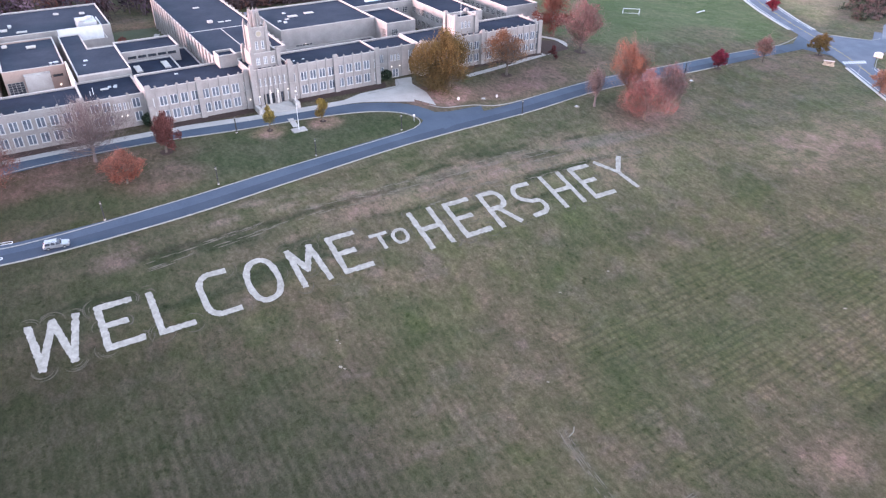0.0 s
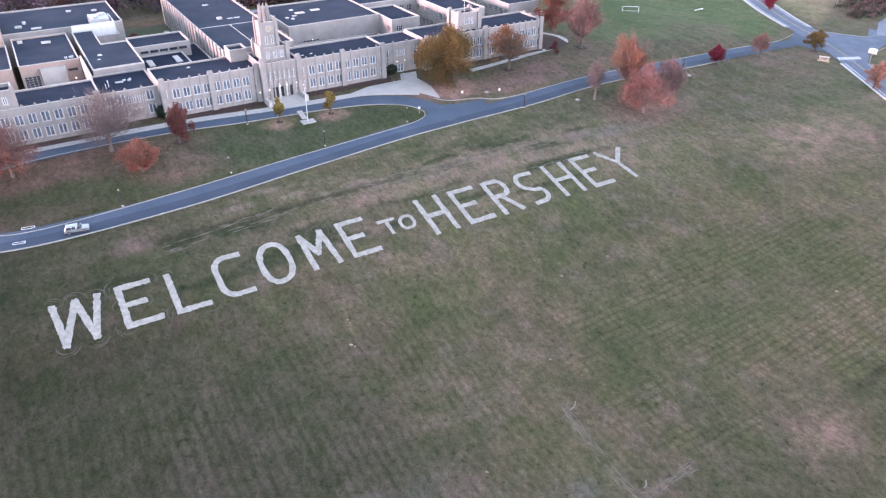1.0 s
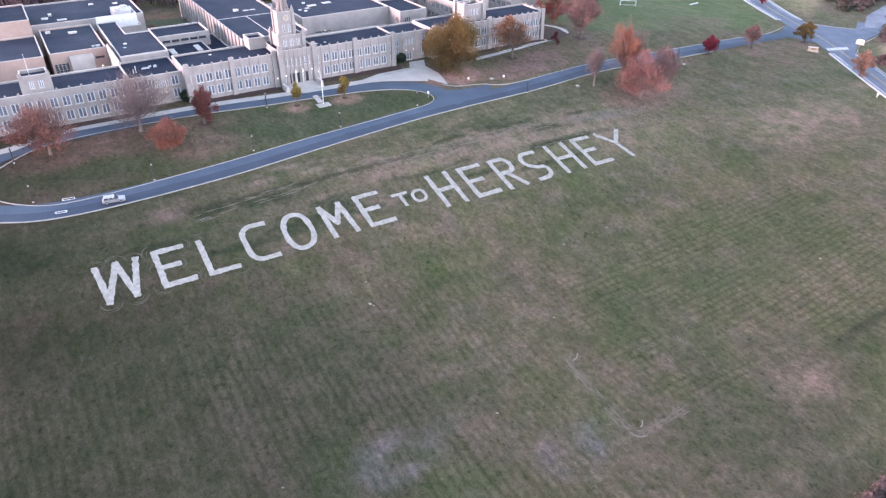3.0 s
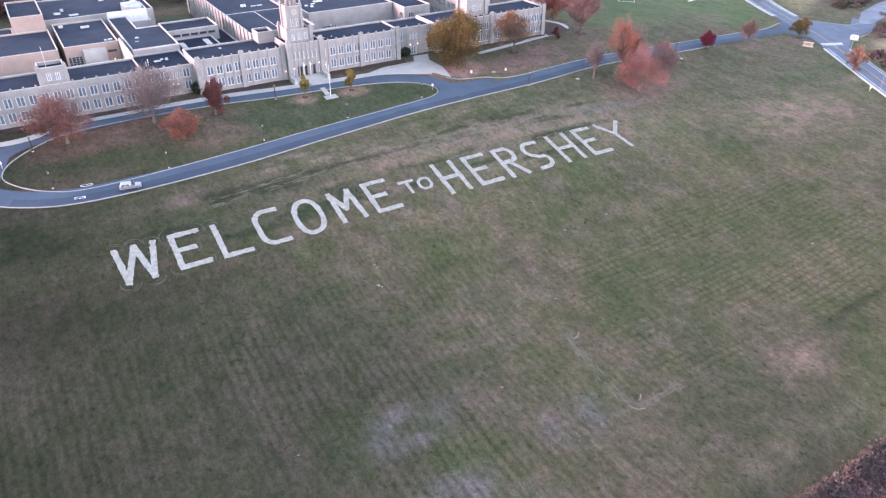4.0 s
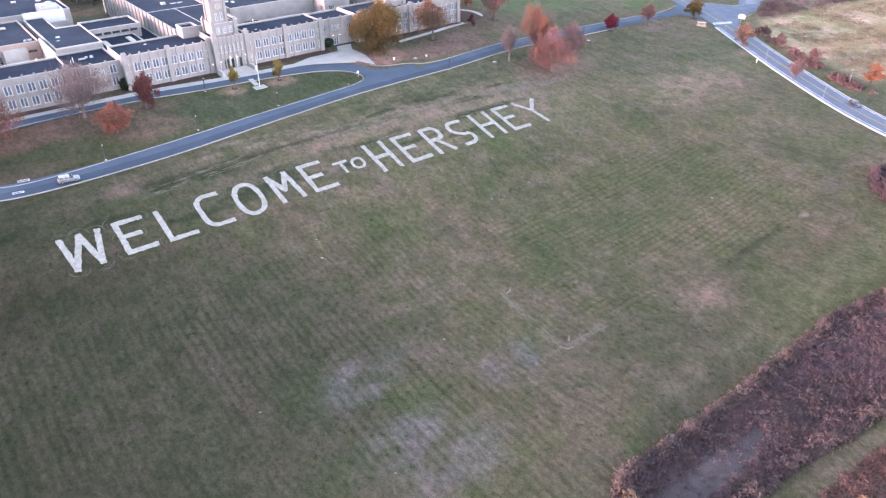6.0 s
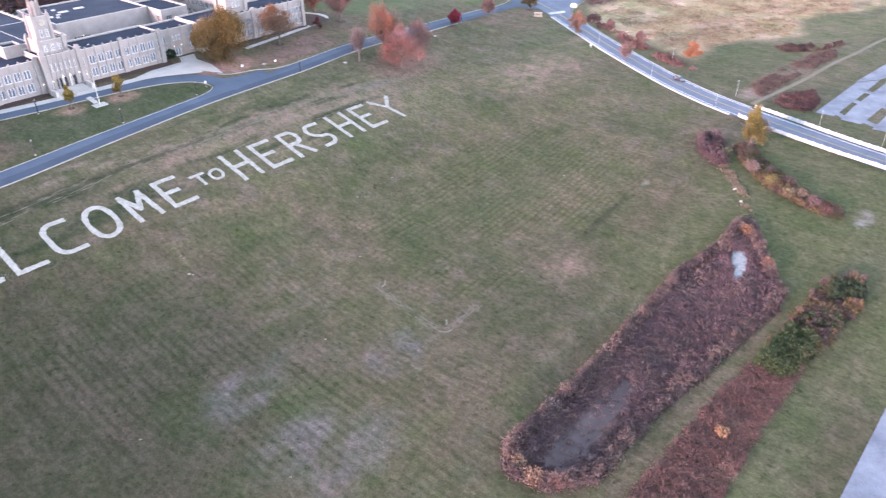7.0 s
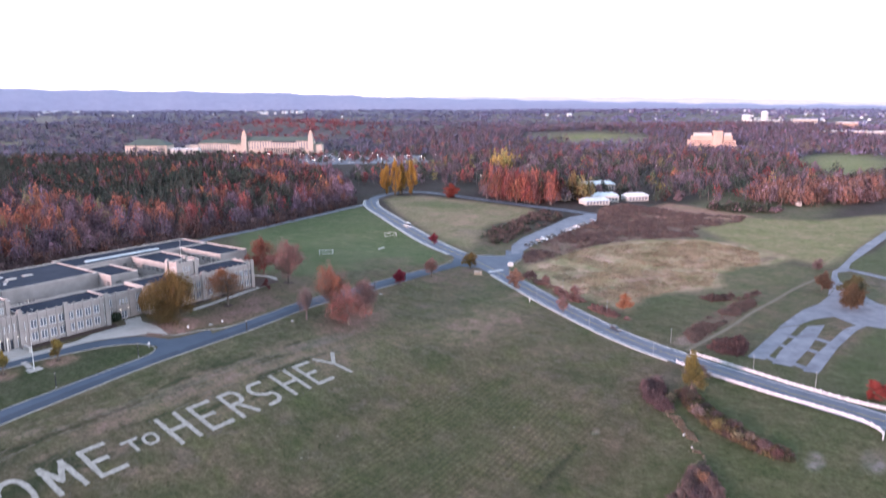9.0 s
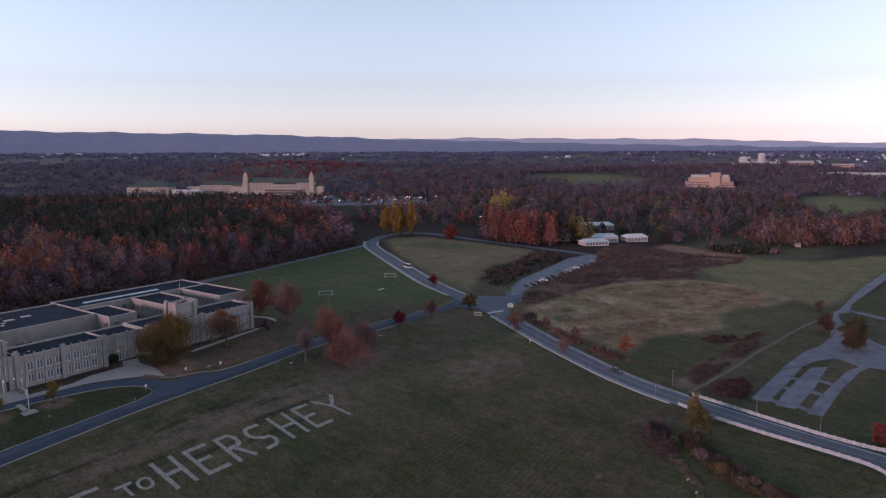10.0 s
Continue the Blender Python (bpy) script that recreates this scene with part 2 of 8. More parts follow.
DARK_PAINT = surface("dark_car_paint", (0.019, 0.022, 0.029), (0.032, 0.035, 0.042), 1, 10, 0.28, bump=0, spec=0.6)
WHITE_PAINT = surface("white_car_paint", (0.576, 0.584, 0.592), (0.640, 0.640, 0.640), 1, 10, 0.3, bump=0, spec=0.6)
RUBBER = surface("black_rubber", (0.010, 0.010, 0.010), (0.019, 0.019, 0.019), 2, 20, 0.9)
TAIL_RED = surface("red_lamp_lens", (0.224, 0.013, 0.013), (0.256, 0.019, 0.019), 2, 9, 0.2, bump=0)
STONE = surface("tan_sign_stone", (0.256, 0.211, 0.154), (0.352, 0.307, 0.243), 0.9, 5, 0.9)
# pink of the last sunlight painted into the far wall colour
SUNSET_PINK = surface("sunset_pink_facade", (0.34, 0.225, 0.18), (0.40, 0.27, 0.22), 0.05, 0.6, 0.9)
CREAM_WALL = surface("cream_stucco", (0.27, 0.228, 0.196), (0.335, 0.288, 0.25), 0.05, 0.6, 0.9)
GREEN_ROOF = surface("green_tile_roof", (0.038, 0.058, 0.052), (0.058, 0.080, 0.072), 0.05, 0.8, 0.85)
PALE_ROOF = surface("pale_metal_roof", (0.36, 0.42, 0.44), (0.44, 0.50, 0.52), 0.1, 0.8, 0.6)
BROWN_ROOF = surface("brown_shingle_roof", (0.058, 0.048, 0.045), (0.090, 0.077, 0.070), 0.2, 1.5, 0.9)
# distance haze painted into both ridges as blue colour and a faint glow
RIDGE = surface("haze_blue_ridge", (0.085, 0.089, 0.119), (0.102, 0.104, 0.132), 0.004, 0.03, 1.0, bump=0, emit=(0.26, 0.33, 0.58, 0.075))
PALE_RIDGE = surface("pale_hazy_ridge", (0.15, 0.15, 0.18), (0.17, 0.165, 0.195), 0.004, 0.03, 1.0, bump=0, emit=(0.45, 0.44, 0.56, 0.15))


# ---------------------------------------------------------------- mesh tools
class Shape:
    """Collects faces for one mesh."""

    def __init__(self):
        self.v, self.f = [], []

    def face(self, *pts):
        n = len(self.v)
        self.v += [tuple(p) for p in pts]
        self.f.append(tuple(range(n, n + len(pts))))
        return self

    def box(self, x0, x1, y0, y1, z0, z1, taper=0.0):
        n = len(self.v)
        t = taper
        self.v += [(x0, y0, z0), (x1, y0, z0), (x1, y1, z0), (x0, y1, z0), (x0 + t, y0 + t, z1), (x1 - t, y0 + t, z1), (x1 - t, y1 - t, z1), (x0 + t, y1 - t, z1)]
        self.f += [tuple(n + i for i in q) for q in ((3, 2, 1, 0), (4, 5, 6, 7), (0, 1, 5, 4), (1, 2, 6, 5), (2, 3, 7, 6), (3, 0, 4, 7))]
        return self

    def tube(self, a, b, ra, rb, n=8, caps=True):
        a, b = Vector(a), Vector(b)
        d = (b - a).normalized()
        u = d.orthogonal().normalized()
        w = d.cross(u)
        k = len(self.v)
        for c, r in ((a, ra), (b, rb)):
            self.v += [tuple(c + (u * math.cos(i * math.tau / n) + w * math.sin(i * math.tau / n)) * r) for i in range(n)]
        self.f += [(k + i, k + (i + 1) % n, k + n + (i + 1) % n, k + n + i) for i in range(n)]
        if caps:
            self.f += [tuple(k + i for i in reversed(range(n))), tuple(k + n + i for i in range(n))]
        return self

    def ball(self, c, rx, ry=None, rz=None, n=10, rows=6):
        ry, rz = ry or rx, rz or rx
        k = len(self.v)
        for j in range(rows + 1):
            t = math.pi * j / rows
            for i in range(n):
                p = math.tau * i / n
                self.v.append((c[0] + rx * math.sin(t) * math.cos(p), c[1] + ry * math.sin(t) * math.sin(p), c[2] + rz * math.cos(t)))
        for j in range(rows):
            for i in range(n):
                self.f.append((k + j * n + i, k + (j + 1) * n + i, k + (j + 1) * n + (i + 1) % n, k + j * n + (i + 1) % n))
        return self

    def gable(self, x0, x1, y0, y1, z0, z1, over=0.4, hip=0.0):
        """A pitched roof with its ridge along x."""
        x0, x1, y0, y1 = x0 - over, x1 + over, y0 - over, y1 + over
        ym = (y0 + y1) / 2
        n = len(self.v)
        self.v += [(x0, y0, z0), (x1, y0, z0), (x1, y1, z0), (x0, y1, z0), (x0 + hip, ym, z1), (x1 - hip, ym, z1)]
        self.f += [tuple(n + i for i in q) for q in ((0, 1, 5, 4), (2, 3, 4, 5), (1, 2, 5), (3, 0, 4), (3, 2, 1, 0))]
        return self

    def mesh(self, name, mat, smooth=False):
        me = bpy.data.meshes.new(name)
        me.from_pydata(self.v, [], self.f)
        me.materials.append(mat)
        if smooth:
            me.shade_smooth()
        me.update()
        return me


def part(name, shape, mat, parent=None, label="", m=None, smooth=False):
    """Link a shape, or a mesh, as one mesh object under a thing or a part."""
    me = shape if isinstance(shape, bpy.types.Mesh) else shape.mesh(name, mat, smooth)
    ob = new(name, me)
    if parent is not None:
        ob.parent = parent
    if m is not None:
        ob.matrix_basis = m
    if label:
        tagged(ob, label)
    return ob


def thing(name, label, category, group="", kind="", m=None):
    ob = new(name)
    ob.empty_display_size = 0.5
    if m is not None:
        ob.matrix_basis = m
    return tagged(ob, label, category, group, kind)


def quad_mesh(name, verts, mat, tone=None):
    """A mesh of loose quads from an array of corners (n, 4, 3), with a colour for each quad."""
    n = len(verts)
    me = bpy.data.meshes.new(name)
    me.vertices.add(n * 4)
    me.vertices.foreach_set("co", np.ascontiguousarray(verts, dtype=np.float32).ravel())
    me.loops.add(n * 4)
    me.loops.foreach_set("vertex_index", np.arange(n * 4, dtype=np.int32))
    me.polygons.add(n)
    me.polygons.foreach_set("loop_start", np.arange(0, n * 4, 4, dtype=np.int32))
    if tone is not None:
        at = me.attributes.new("tone", "FLOAT_COLOR", "POINT")
        c = np.ones((n, 4, 4), np.float32)
        c[:, :, :3] = tone[:, None, :]
        at.data.foreach_set("color", c.ravel())
    me.materials.append(mat)
    me.update(calc_edges=True)
    return me


# ---------------------------------------------------------------- the lie of the land
# s runs up the hillside, square to the lettering; u runs along it.
UP, ALONG = np.array((-0.515, 0.857)), np.array((0.857, 0.515))
_s = np.arange(-60.0, 601.0)
_z = np.interp(_s, (-60, 20, 45, 62, 75, 94, 101, 115, 139, 154, 172, 190, 600), (-11, -11, -10.3, -8.3, -7.2, -3.6, -2, 2.2, 8.8, 11, 12.7, 13.5, 13.7))
_k = np.exp(-0.5 * (np.arange(-15, 16) / 5.0) ** 2)
_z = np.convolve(np.pad(_z, 15, mode="edge"), _k / _k.sum(), "valid")
# distant hills: x, y, reach along x and y, height
HILLS = ((330, 1720, 260, 240, 38), (760, 1720, 260, 200, 24), (960, 1340, 380, 150, 24), (186, 1190, 240, 120, 6), (1540, 1300, 330, 260, 19), (1240, 1120, 220, 200, 8), (-500, 2300, 900, 500, 12), (1900, 2300, 900, 600, 30), (100, 3300, 1400, 500, 12))


def ease(e0, e1, x):
    k = np.clip((np.asarray(x, float) - e0) / (np.asarray(e1, float) - e0), 0, 1)
    return k * k * (3 - 2 * k)


def land(x, y):
    """Height of the ground."""
    x, y = np.asarray(x, float), np.asarray(y, float)
    s, u = UP[0] * x + UP[1] * y, ALONG[0] * x + ALONG[1] * y
    h = ease(130, 190, s)
    k = ease(90 + 60 * h, 220 + 80 * h, u)
    z = np.interp(s, _s, _z) * (1 - k) + k * np.interp(s, (-400, -50, 0, 50, 100, 150, 200, 500), (-5, -4, -3.2, -2, 0.5, 3.6, 5.5, 7))
    r = np.hypot(x + 8, y + 44)
    z = z * (1 - ease(500, 1100, r)) + 4.0 * ease(500, 1100, r) + 0.0235 * np.clip(r - 1900, 0, None)
    for hx, hy, ax, ay, hh in HILLS:
        z = z + hh * np.exp(-(((x - hx) / ax) ** 2) - ((y - hy) / ay) ** 2)
    # the basin of the pond is dug in
    p, q = (x - 70) * 0.857 + (y - 52) * 0.515, -(x - 70) * 0.515 + (y - 52) * 0.857
    return z - 1.3 * (1 - ease(0.55, 1.0, np.hypot(p / 52, q / 15)))


def at(x, y, up=0.0):
    return Vector((x, y, float(land(x, y)) + up))


def spline(pts, step=2.0, closed=False):
    """A smooth line through the points, in even steps."""
    p = np.array(pts, float)
    q = np.vstack((p[-1], p, p[0], p[1])) if closed else np.vstack((2 * p[0] - p[1], p, 2 * p[-1] - p[-2]))
    out = []
    for i in range(1, len(q) - 2):
        n = max(2, int(np.linalg.norm(q[i + 1] - q[i]) / step))
        for t in np.arange(n) / n:
            out.append(0.5 * (2 * q[i] + (q[i + 1] - q[i - 1]) * t + (2 * q[i - 1] - 5 * q[i] + 4 * q[i + 1] - q[i + 2]) * t * t + (3 * q[i] - q[i - 1] - 3 * q[i + 1] + q[i + 2]) * t**3))
    if not closed:
        out.append(q[-2])
    return np.array(out)


def sides(line, closed=False):
    d = np.roll(line, -1, 0) - np.roll(line, 1, 0) if closed else np.gradient(line, axis=0)
    d /= np.linalg.norm(d, axis=1, keepdims=True)
    return np.stack((-d[:, 1], d[:, 0]), 1)


def ribbon(line, width, up=0.1, cross=4, closed=False, shape=None, shift=0.0):
    """A strip laid on the ground along a line."""
    shape = shape or Shape()
    nrm = sides(line, closed)
    w = np.broadcast_to(np.asarray(width, float), (len(line),))
    k = len(shape.v)
    for j in range(cross + 1):
        q = line + nrm * (shift + w * (j / cross - 0.5))[:, None]
        z = land(q[:, 0], q[:, 1]) + up
        shape.v += [tuple(v) for v in np.column_stack((q, z))]
    n = len(line)
    for j in range(cross):
        for i in range(n if closed else n - 1):
            a, b = k + j * n + i, k + j * n + (i + 1) % n
            shape.f.append((a, a + n, b + n, b)[::-1])
    return shape


def kerb_line(line, closed=False, wide=0.18, high=0.2, shape=None):
    """A kerb: a real step along a line."""
    shape = shape or Shape()
    nrm = sides(line, closed)
    k, n = len(shape.v), len(line)
    for off, up in ((-wide / 2, -0.1), (-wide / 2, high), (wide / 2, high), (wide / 2, -0.1)):
        q = line + nrm * off
        shape.v += [tuple(v) for v in np.column_stack((q, land(q[:, 0], q[:, 1]) + up))]
    for j in range(3):
        for i in range(n if closed else n - 1):
            a, b = k + j * n + i, k + j * n + (i + 1) % n
            shape.f.append((a, a + n, b + n, b)[::-1])
    return shape


def patch(outline, up=0.1, step=4.0):
    """A paved area inside an outline, laid on the ground in a grid of cells."""
    o = np.array(outline, float)
    shape = Shape()
    bm = bmesh.new()
    bm.faces.new([bm.verts.new((x, y, 0)) for x, y in o])
    for ax in (0, 1):
        lo, hi = o[:, ax].min(), o[:, ax].max()
        for c in np.arange(lo + step, hi, step):
            co, no = [0, 0, 0], [0, 0, 0]
            co[ax], no[ax] = c, 1
            bmesh.ops.bisect_plane(bm, geom=bm.verts[:] + bm.edges[:] + bm.faces[:], plane_co=co, plane_no=no)
    bm.normal_update()
    bm.verts.index_update()
    shape.v = [(v.co.x, v.co.y, float(land(v.co.x, v.co.y)) + up) for v in bm.verts]
    shape.f = [tuple(v.index for v in (f.verts if f.normal.z > 0 else reversed(f.verts))) for f in bm.faces]
    bm.free()
    return shape


# ---------------------------------------------------------------- ground
def axis_steps(lo, hi, step, far):
    mid = np.arange(lo, hi + step, step)
    out, d = [], step
    while (out[-1] if out else 0) < far:
        d *= 1.13
        out.append((out[-1] if out else 0) + d)
    out = np.array(out)
    return np.concatenate((lo - out[::-1], mid, mid[-1] + out))


def inside(x, y, outline, soft=6.0):
    """1 well inside the outline, falling to 0 over a soft rim."""
    o = np.array(outline, float)
    res = np.zeros(x.shape, bool)
    dist = np.full(x.shape, 1e9)
    for (x0, y0), (x1, y1) in zip(o, np.roll(o, -1, 0)):
        with np.errstate(divide="ignore", invalid="ignore"):
            res ^= ((y0 > y) != (y1 > y)) & (x < (x1 - x0) * (y - y0) / (y1 - y0 + 1e-12) + x0)
        t = np.clip(((x - x0) * (x1 - x0) + (y - y0) * (y1 - y0)) / ((x1 - x0) ** 2 + (y1 - y0) ** 2), 0, 1)
        dist = np.minimum(dist, np.hypot(x - x0 - t * (x1 - x0), y - y0 - t * (y1 - y0)))
    return ease(-soft, soft, np.where(res, dist, -dist))


def spot(x, y, cx, cy, rx, ry, turn=31.0):
    c, s = math.cos(radians(turn)), math.sin(radians(turn))
    p, q = (x - cx) * c + (y - cy) * s, -(x - cx) * s + (y - cy) * c
    return 1 - ease(0.35, 1.0, np.hypot(p / rx, q / ry))


def near_line(x, y, pts, wide):
    """1 on a line through the points, falling to 0 at its width."""
    dist = np.full(x.shape, 1e9)
    for (x0, y0), (x1, y1) in zip(pts, pts[1:]):
        t = np.clip(((x - x0) * (x1 - x0) + (y - y0) * (y1 - y0)) / ((x1 - x0) ** 2 + (y1 - y0) ** 2), 0, 1)
        dist = np.minimum(dist, np.hypot(x - x0 - t * (x1 - x0), y - y0 - t * (y1 - y0)))
    return 1 - ease(0.3 * wide, wide, dist)


def build_ground():
    fine = lambda v, lo, hi: np.sort(np.concatenate((v, (v[:-1] + np.diff(v) / 2)[(v[:-1] > lo) & (v[:-1] < hi)])))
    xs, ys = fine(axis_steps(-190, 400, 2.6, 4500), -112, 130), fine(axis_steps(-60, 470, 2.6, 4300), 20, 190)
    X, Y = np.meshgrid(xs, ys)
    Z = land(X, Y)
    nx, ny = len(xs), len(ys)
    me = bpy.data.meshes.new("ground")
    me.vertices.add(nx * ny)
    me.vertices.foreach_set("co", np.stack((X, Y, Z), -1).astype(np.float32).ravel())
    i = (np.arange(ny - 1)[:, None] * nx + np.arange(nx - 1)).ravel()
    q = np.stack((i, i + 1, i + nx + 1, i + nx), 1).astype(np.int32)
    me.loops.add(q.size)
    me.loops.foreach_set("vertex_index", q.ravel())
    me.polygons.add(len(q))
    me.polygons.foreach_set("loop_start", np.arange(0, q.size, 4, dtype=np.int32))
    # what covers the ground, place by place
    C = np.empty(X.shape + (3,))
    C[:] = TURF_DULL

    def lay(mask, colour, amount=1.0):
        k = (mask * amount)[..., None]
        C[:] = C * (1 - k) + np.array(colour) * k

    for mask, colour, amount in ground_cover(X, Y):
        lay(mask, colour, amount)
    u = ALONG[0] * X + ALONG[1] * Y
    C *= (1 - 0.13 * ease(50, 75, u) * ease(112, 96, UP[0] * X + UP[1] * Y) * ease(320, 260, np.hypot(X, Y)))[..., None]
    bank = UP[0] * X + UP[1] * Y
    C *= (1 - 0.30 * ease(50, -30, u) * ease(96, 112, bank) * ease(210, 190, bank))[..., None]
    C *= (0.70 - 0.26 * ease(40, -70, u) + 0.13 * ease(210, 260, u))[..., None]  # darker towards the left, paler at the far right
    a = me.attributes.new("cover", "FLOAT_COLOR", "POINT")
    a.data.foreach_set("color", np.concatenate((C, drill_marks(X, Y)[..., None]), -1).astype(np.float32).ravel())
    a = me.attributes.new("rows", "FLOAT", "POINT")
    v = UP[0] * X + UP[1] * Y
    a.data.foreach_set("value", (ease(75, 35, u) * ease(106, 92, v) * 0.9 + 0.1).astype(np.float32).ravel())
    me.materials.append(TURF)
    me.update(calc_edges=True)
    me.shade_smooth()
    return tagged(new("ground", me), "dull green and brown mown grass on a broad hillside", "ground", kind="structure")


TURF_DULL, TURF_GREEN, TURF_LUSH = (0.094, 0.079, 0.053), (0.066, 0.071, 0.041), (0.062, 0.074, 0.038)
# straw, bare soil, leaf litter, bleached and woodland ground, the last darkened for tree shade
STRAW, BARE, LITTER, PALE, WOODLAND = (0.30, 0.228, 0.150), (0.175, 0.138, 0.106), (0.15, 0.104, 0.086), (0.14, 0.13, 0.125), (0.030, 0.023, 0.026)


def drill_marks(X, Y):
    """Where crossed drill marks show in the turf."""
    s, u = UP[0] * X + UP[1] * Y, ALONG[0] * X + ALONG[1] * Y
    return np.clip(ease(62, 85, u) * ease(175, 150, u) * ease(34, 46, s) * ease(96, 78, s) * (0.25 + 0.65 * ease(0.38, 0.55, mottle(u / 18, s / 9, 31))) * 0.85, 0, 1)


def mottle(x, y, seed, octaves=3):
    """Smooth random blotches between 0 and 1."""
    table = np.random.default_rng(seed).uniform(size=(128, 128))
    out, amp, total = 0.0, 1.0, 0.0
    for o in range(octaves):
        fx, fy = x * 2**o + 17.3 * o, y * 2**o + 9.1 * o
        ix, iy = np.floor(fx).astype(int), np.floor(fy).astype(int)
        tx, ty = fx - ix, fy - iy
        tx, ty = tx * tx * (3 - 2 * tx), ty * ty * (3 - 2 * ty)
        g = lambda i, j: table[(ix + i) % 128, (iy + j) % 128]
        out = out + amp * ((g(0, 0) * (1 - tx) + g(1, 0) * tx) * (1 - ty) + (g(0, 1) * (1 - tx) + g(1, 1) * tx) * ty)
        total, amp = total + amp, amp * 0.55
    return out / total


# mauve scrub between the far lot and the wild field
# open meadows in the distance: x, y, reach along and across
MEADOWS = ((900, 1225, 190, 95, -25), (925, 640, 260, 85, 37), (640, 640, 40, 26, 40))
BELT = ((185.9, 285.4), (214.7, 311.3), (245.8, 333.8), (293.6, 365.9), (331.9, 413.3), (364.5, 428), (376.7, 407.1), (393.7, 374.3), (427.3, 355.3), (407.4, 342), (347.4, 325.3), (332, 306.5), (306.3, 307.1), (280.6, 309.2), (259.2, 304.2), (238.2, 298.2), (214.5, 286.7), (191.6, 274.1), (179.9, 272.1))


def ground_cover(X, Y):
    s, u = UP[0] * X + UP[1] * Y, ALONG[0] * X + ALONG[1] * Y
    r = np.hypot(X + 8, Y + 44)
    broken = 0.25 + 0.75 * ease(0.36, 0.6, mottle(u / 4.5, s / 3.5, 33, 4))
    # woodland litter, with the shade between the trees put into its colour
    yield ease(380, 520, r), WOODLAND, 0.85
    # haze painted into the far ground: lavender, then pale blue
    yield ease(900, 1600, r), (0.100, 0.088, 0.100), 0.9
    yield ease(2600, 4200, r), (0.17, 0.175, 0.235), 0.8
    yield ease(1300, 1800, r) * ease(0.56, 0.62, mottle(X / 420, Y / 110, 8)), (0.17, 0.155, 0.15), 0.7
    yield ease(10, 110, u) * ease(150, 120, s) * ease(20, 50, s), (0.098, 0.096, 0.058), 0.8
    yield ease(0.50, 0.64, mottle(u / 20, s / 13, 1, 5)) * ease(500, 400, r), TURF_GREEN, 0.6
    yield ease(0.54, 0.66, mottle(u / 15, s / 10, 2, 5)) * ease(500, 400, r), (0.110, 0.097, 0.063), 0.5
    yield ease(0.60, 0.66, mottle(u / 5, s / 4, 3, 4)) * ease(500, 400, r), (0.118, 0.102, 0.082), 0.5
    yield ease(0.60, 0.70, mottle(u / 6, s / 7, 4, 4)) * ease(500, 400, r), (0.080, 0.088, 0.040), 0.5
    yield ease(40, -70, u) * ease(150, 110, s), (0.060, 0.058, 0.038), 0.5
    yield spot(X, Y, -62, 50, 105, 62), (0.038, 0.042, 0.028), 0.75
    yield spot(X, Y, -97, 103, 30, 17) * (0.4 + 0.6 * broken), (0.038, 0.032, 0.028), 0.85
    yield spot(X, Y, -98, 104, 30, 18) * ease(0.50, 0.60, mottle(u / 6, s / 3, 41, 4)), (0.13, 0.10, 0.09), 0.5
    yield ease(112, 122, s) * ease(175, 150, s) * ease(40, 90, u) * ease(170, 140, u), (0.155, 0.132, 0.094), 0.55
    yield ease(60, 30, s) * ease(140, 60, u) * ease(600, 400, r), TURF_GREEN, 0.3
    yield inside(X, Y, ((-120, 116), (-60, 136), (-2, 182), (-20, 190), (-60, 172), (-112, 140))), (0.058, 0.069, 0.037), 0.9
    yield ease(119, 126, s) * ease(143, 134, s) * ease(120, 60, u) * ease(-60, -20, u), TURF_GREEN, 0.55
    band = ease(117, 121, s) * ease(145, 139, s) * ease(150, 120, u)
    yield band * ease(0.48, 0.58, mottle(u / 12, s / 1.8, 5, 5)), (0.130, 0.108, 0.080), 0.55
    yield band * ease(-90, -60, u) * ease(60, 20, u), (0.056, 0.066, 0.036), 0.6
    yield band * ease(0.52, 0.62, mottle(u / 14, s / 2.4, 6, 5)), (0.034, 0.044, 0.024), 0.95
    yield ease(127, 130, s) * ease(135, 131, s) * ease(150, 100, u) * ease(20, 80, u), BARE, 0.6
    yield spot(X, Y, 50, 186, 24, 3.2), PALE, 0.55
    for cx, cy, rx, ry, k in ((-75, 116, 18, 6, 0.3), (-50, 131, 10, 5, 0.35), (-38, 140, 9, 4, 0.3), (-88, 60, 24, 16, 0.15)):
        yield spot(X, Y, cx, cy, rx, ry) * broken, BARE, k
    for cx, cy, rx, ry, k in ((67, 82.5, 10, 6.5, 0.95), (114, 191, 34, 20, 0.95), (130, 165, 24, 10, 0.3), (34, 60, 9, 6, 0.3), (60, 62, 26, 3.5, 0.4), (95, 82, 22, 3, 0.4), (150, 222, 4, 14, 0.6), (10, 92, 24, 8, 0.2)):
        yield spot(X, Y, cx, cy, rx, ry) * broken, BARE, k
    yield spot(X, Y, 67, 82.5, 9, 6) * broken, (0.195, 0.148, 0.108), 0.75
    yield spot(X, Y, 85, 97.5, 30, 1.6, 31) * broken, (0.050, 0.050, 0.032), 0.9
    yield spot(X, Y, 108.5, 110.4, 1.6, 0.9), (0.26, 0.24, 0.21), 0.9
    yield spot(X, Y, 79, 65, 6, 2.4) * broken, (0.26, 0.22, 0.19), 0.9
    yield spot(X, Y, -66, 119, 9, 4.5) * broken, (0.15, 0.118, 0.10), 0.8
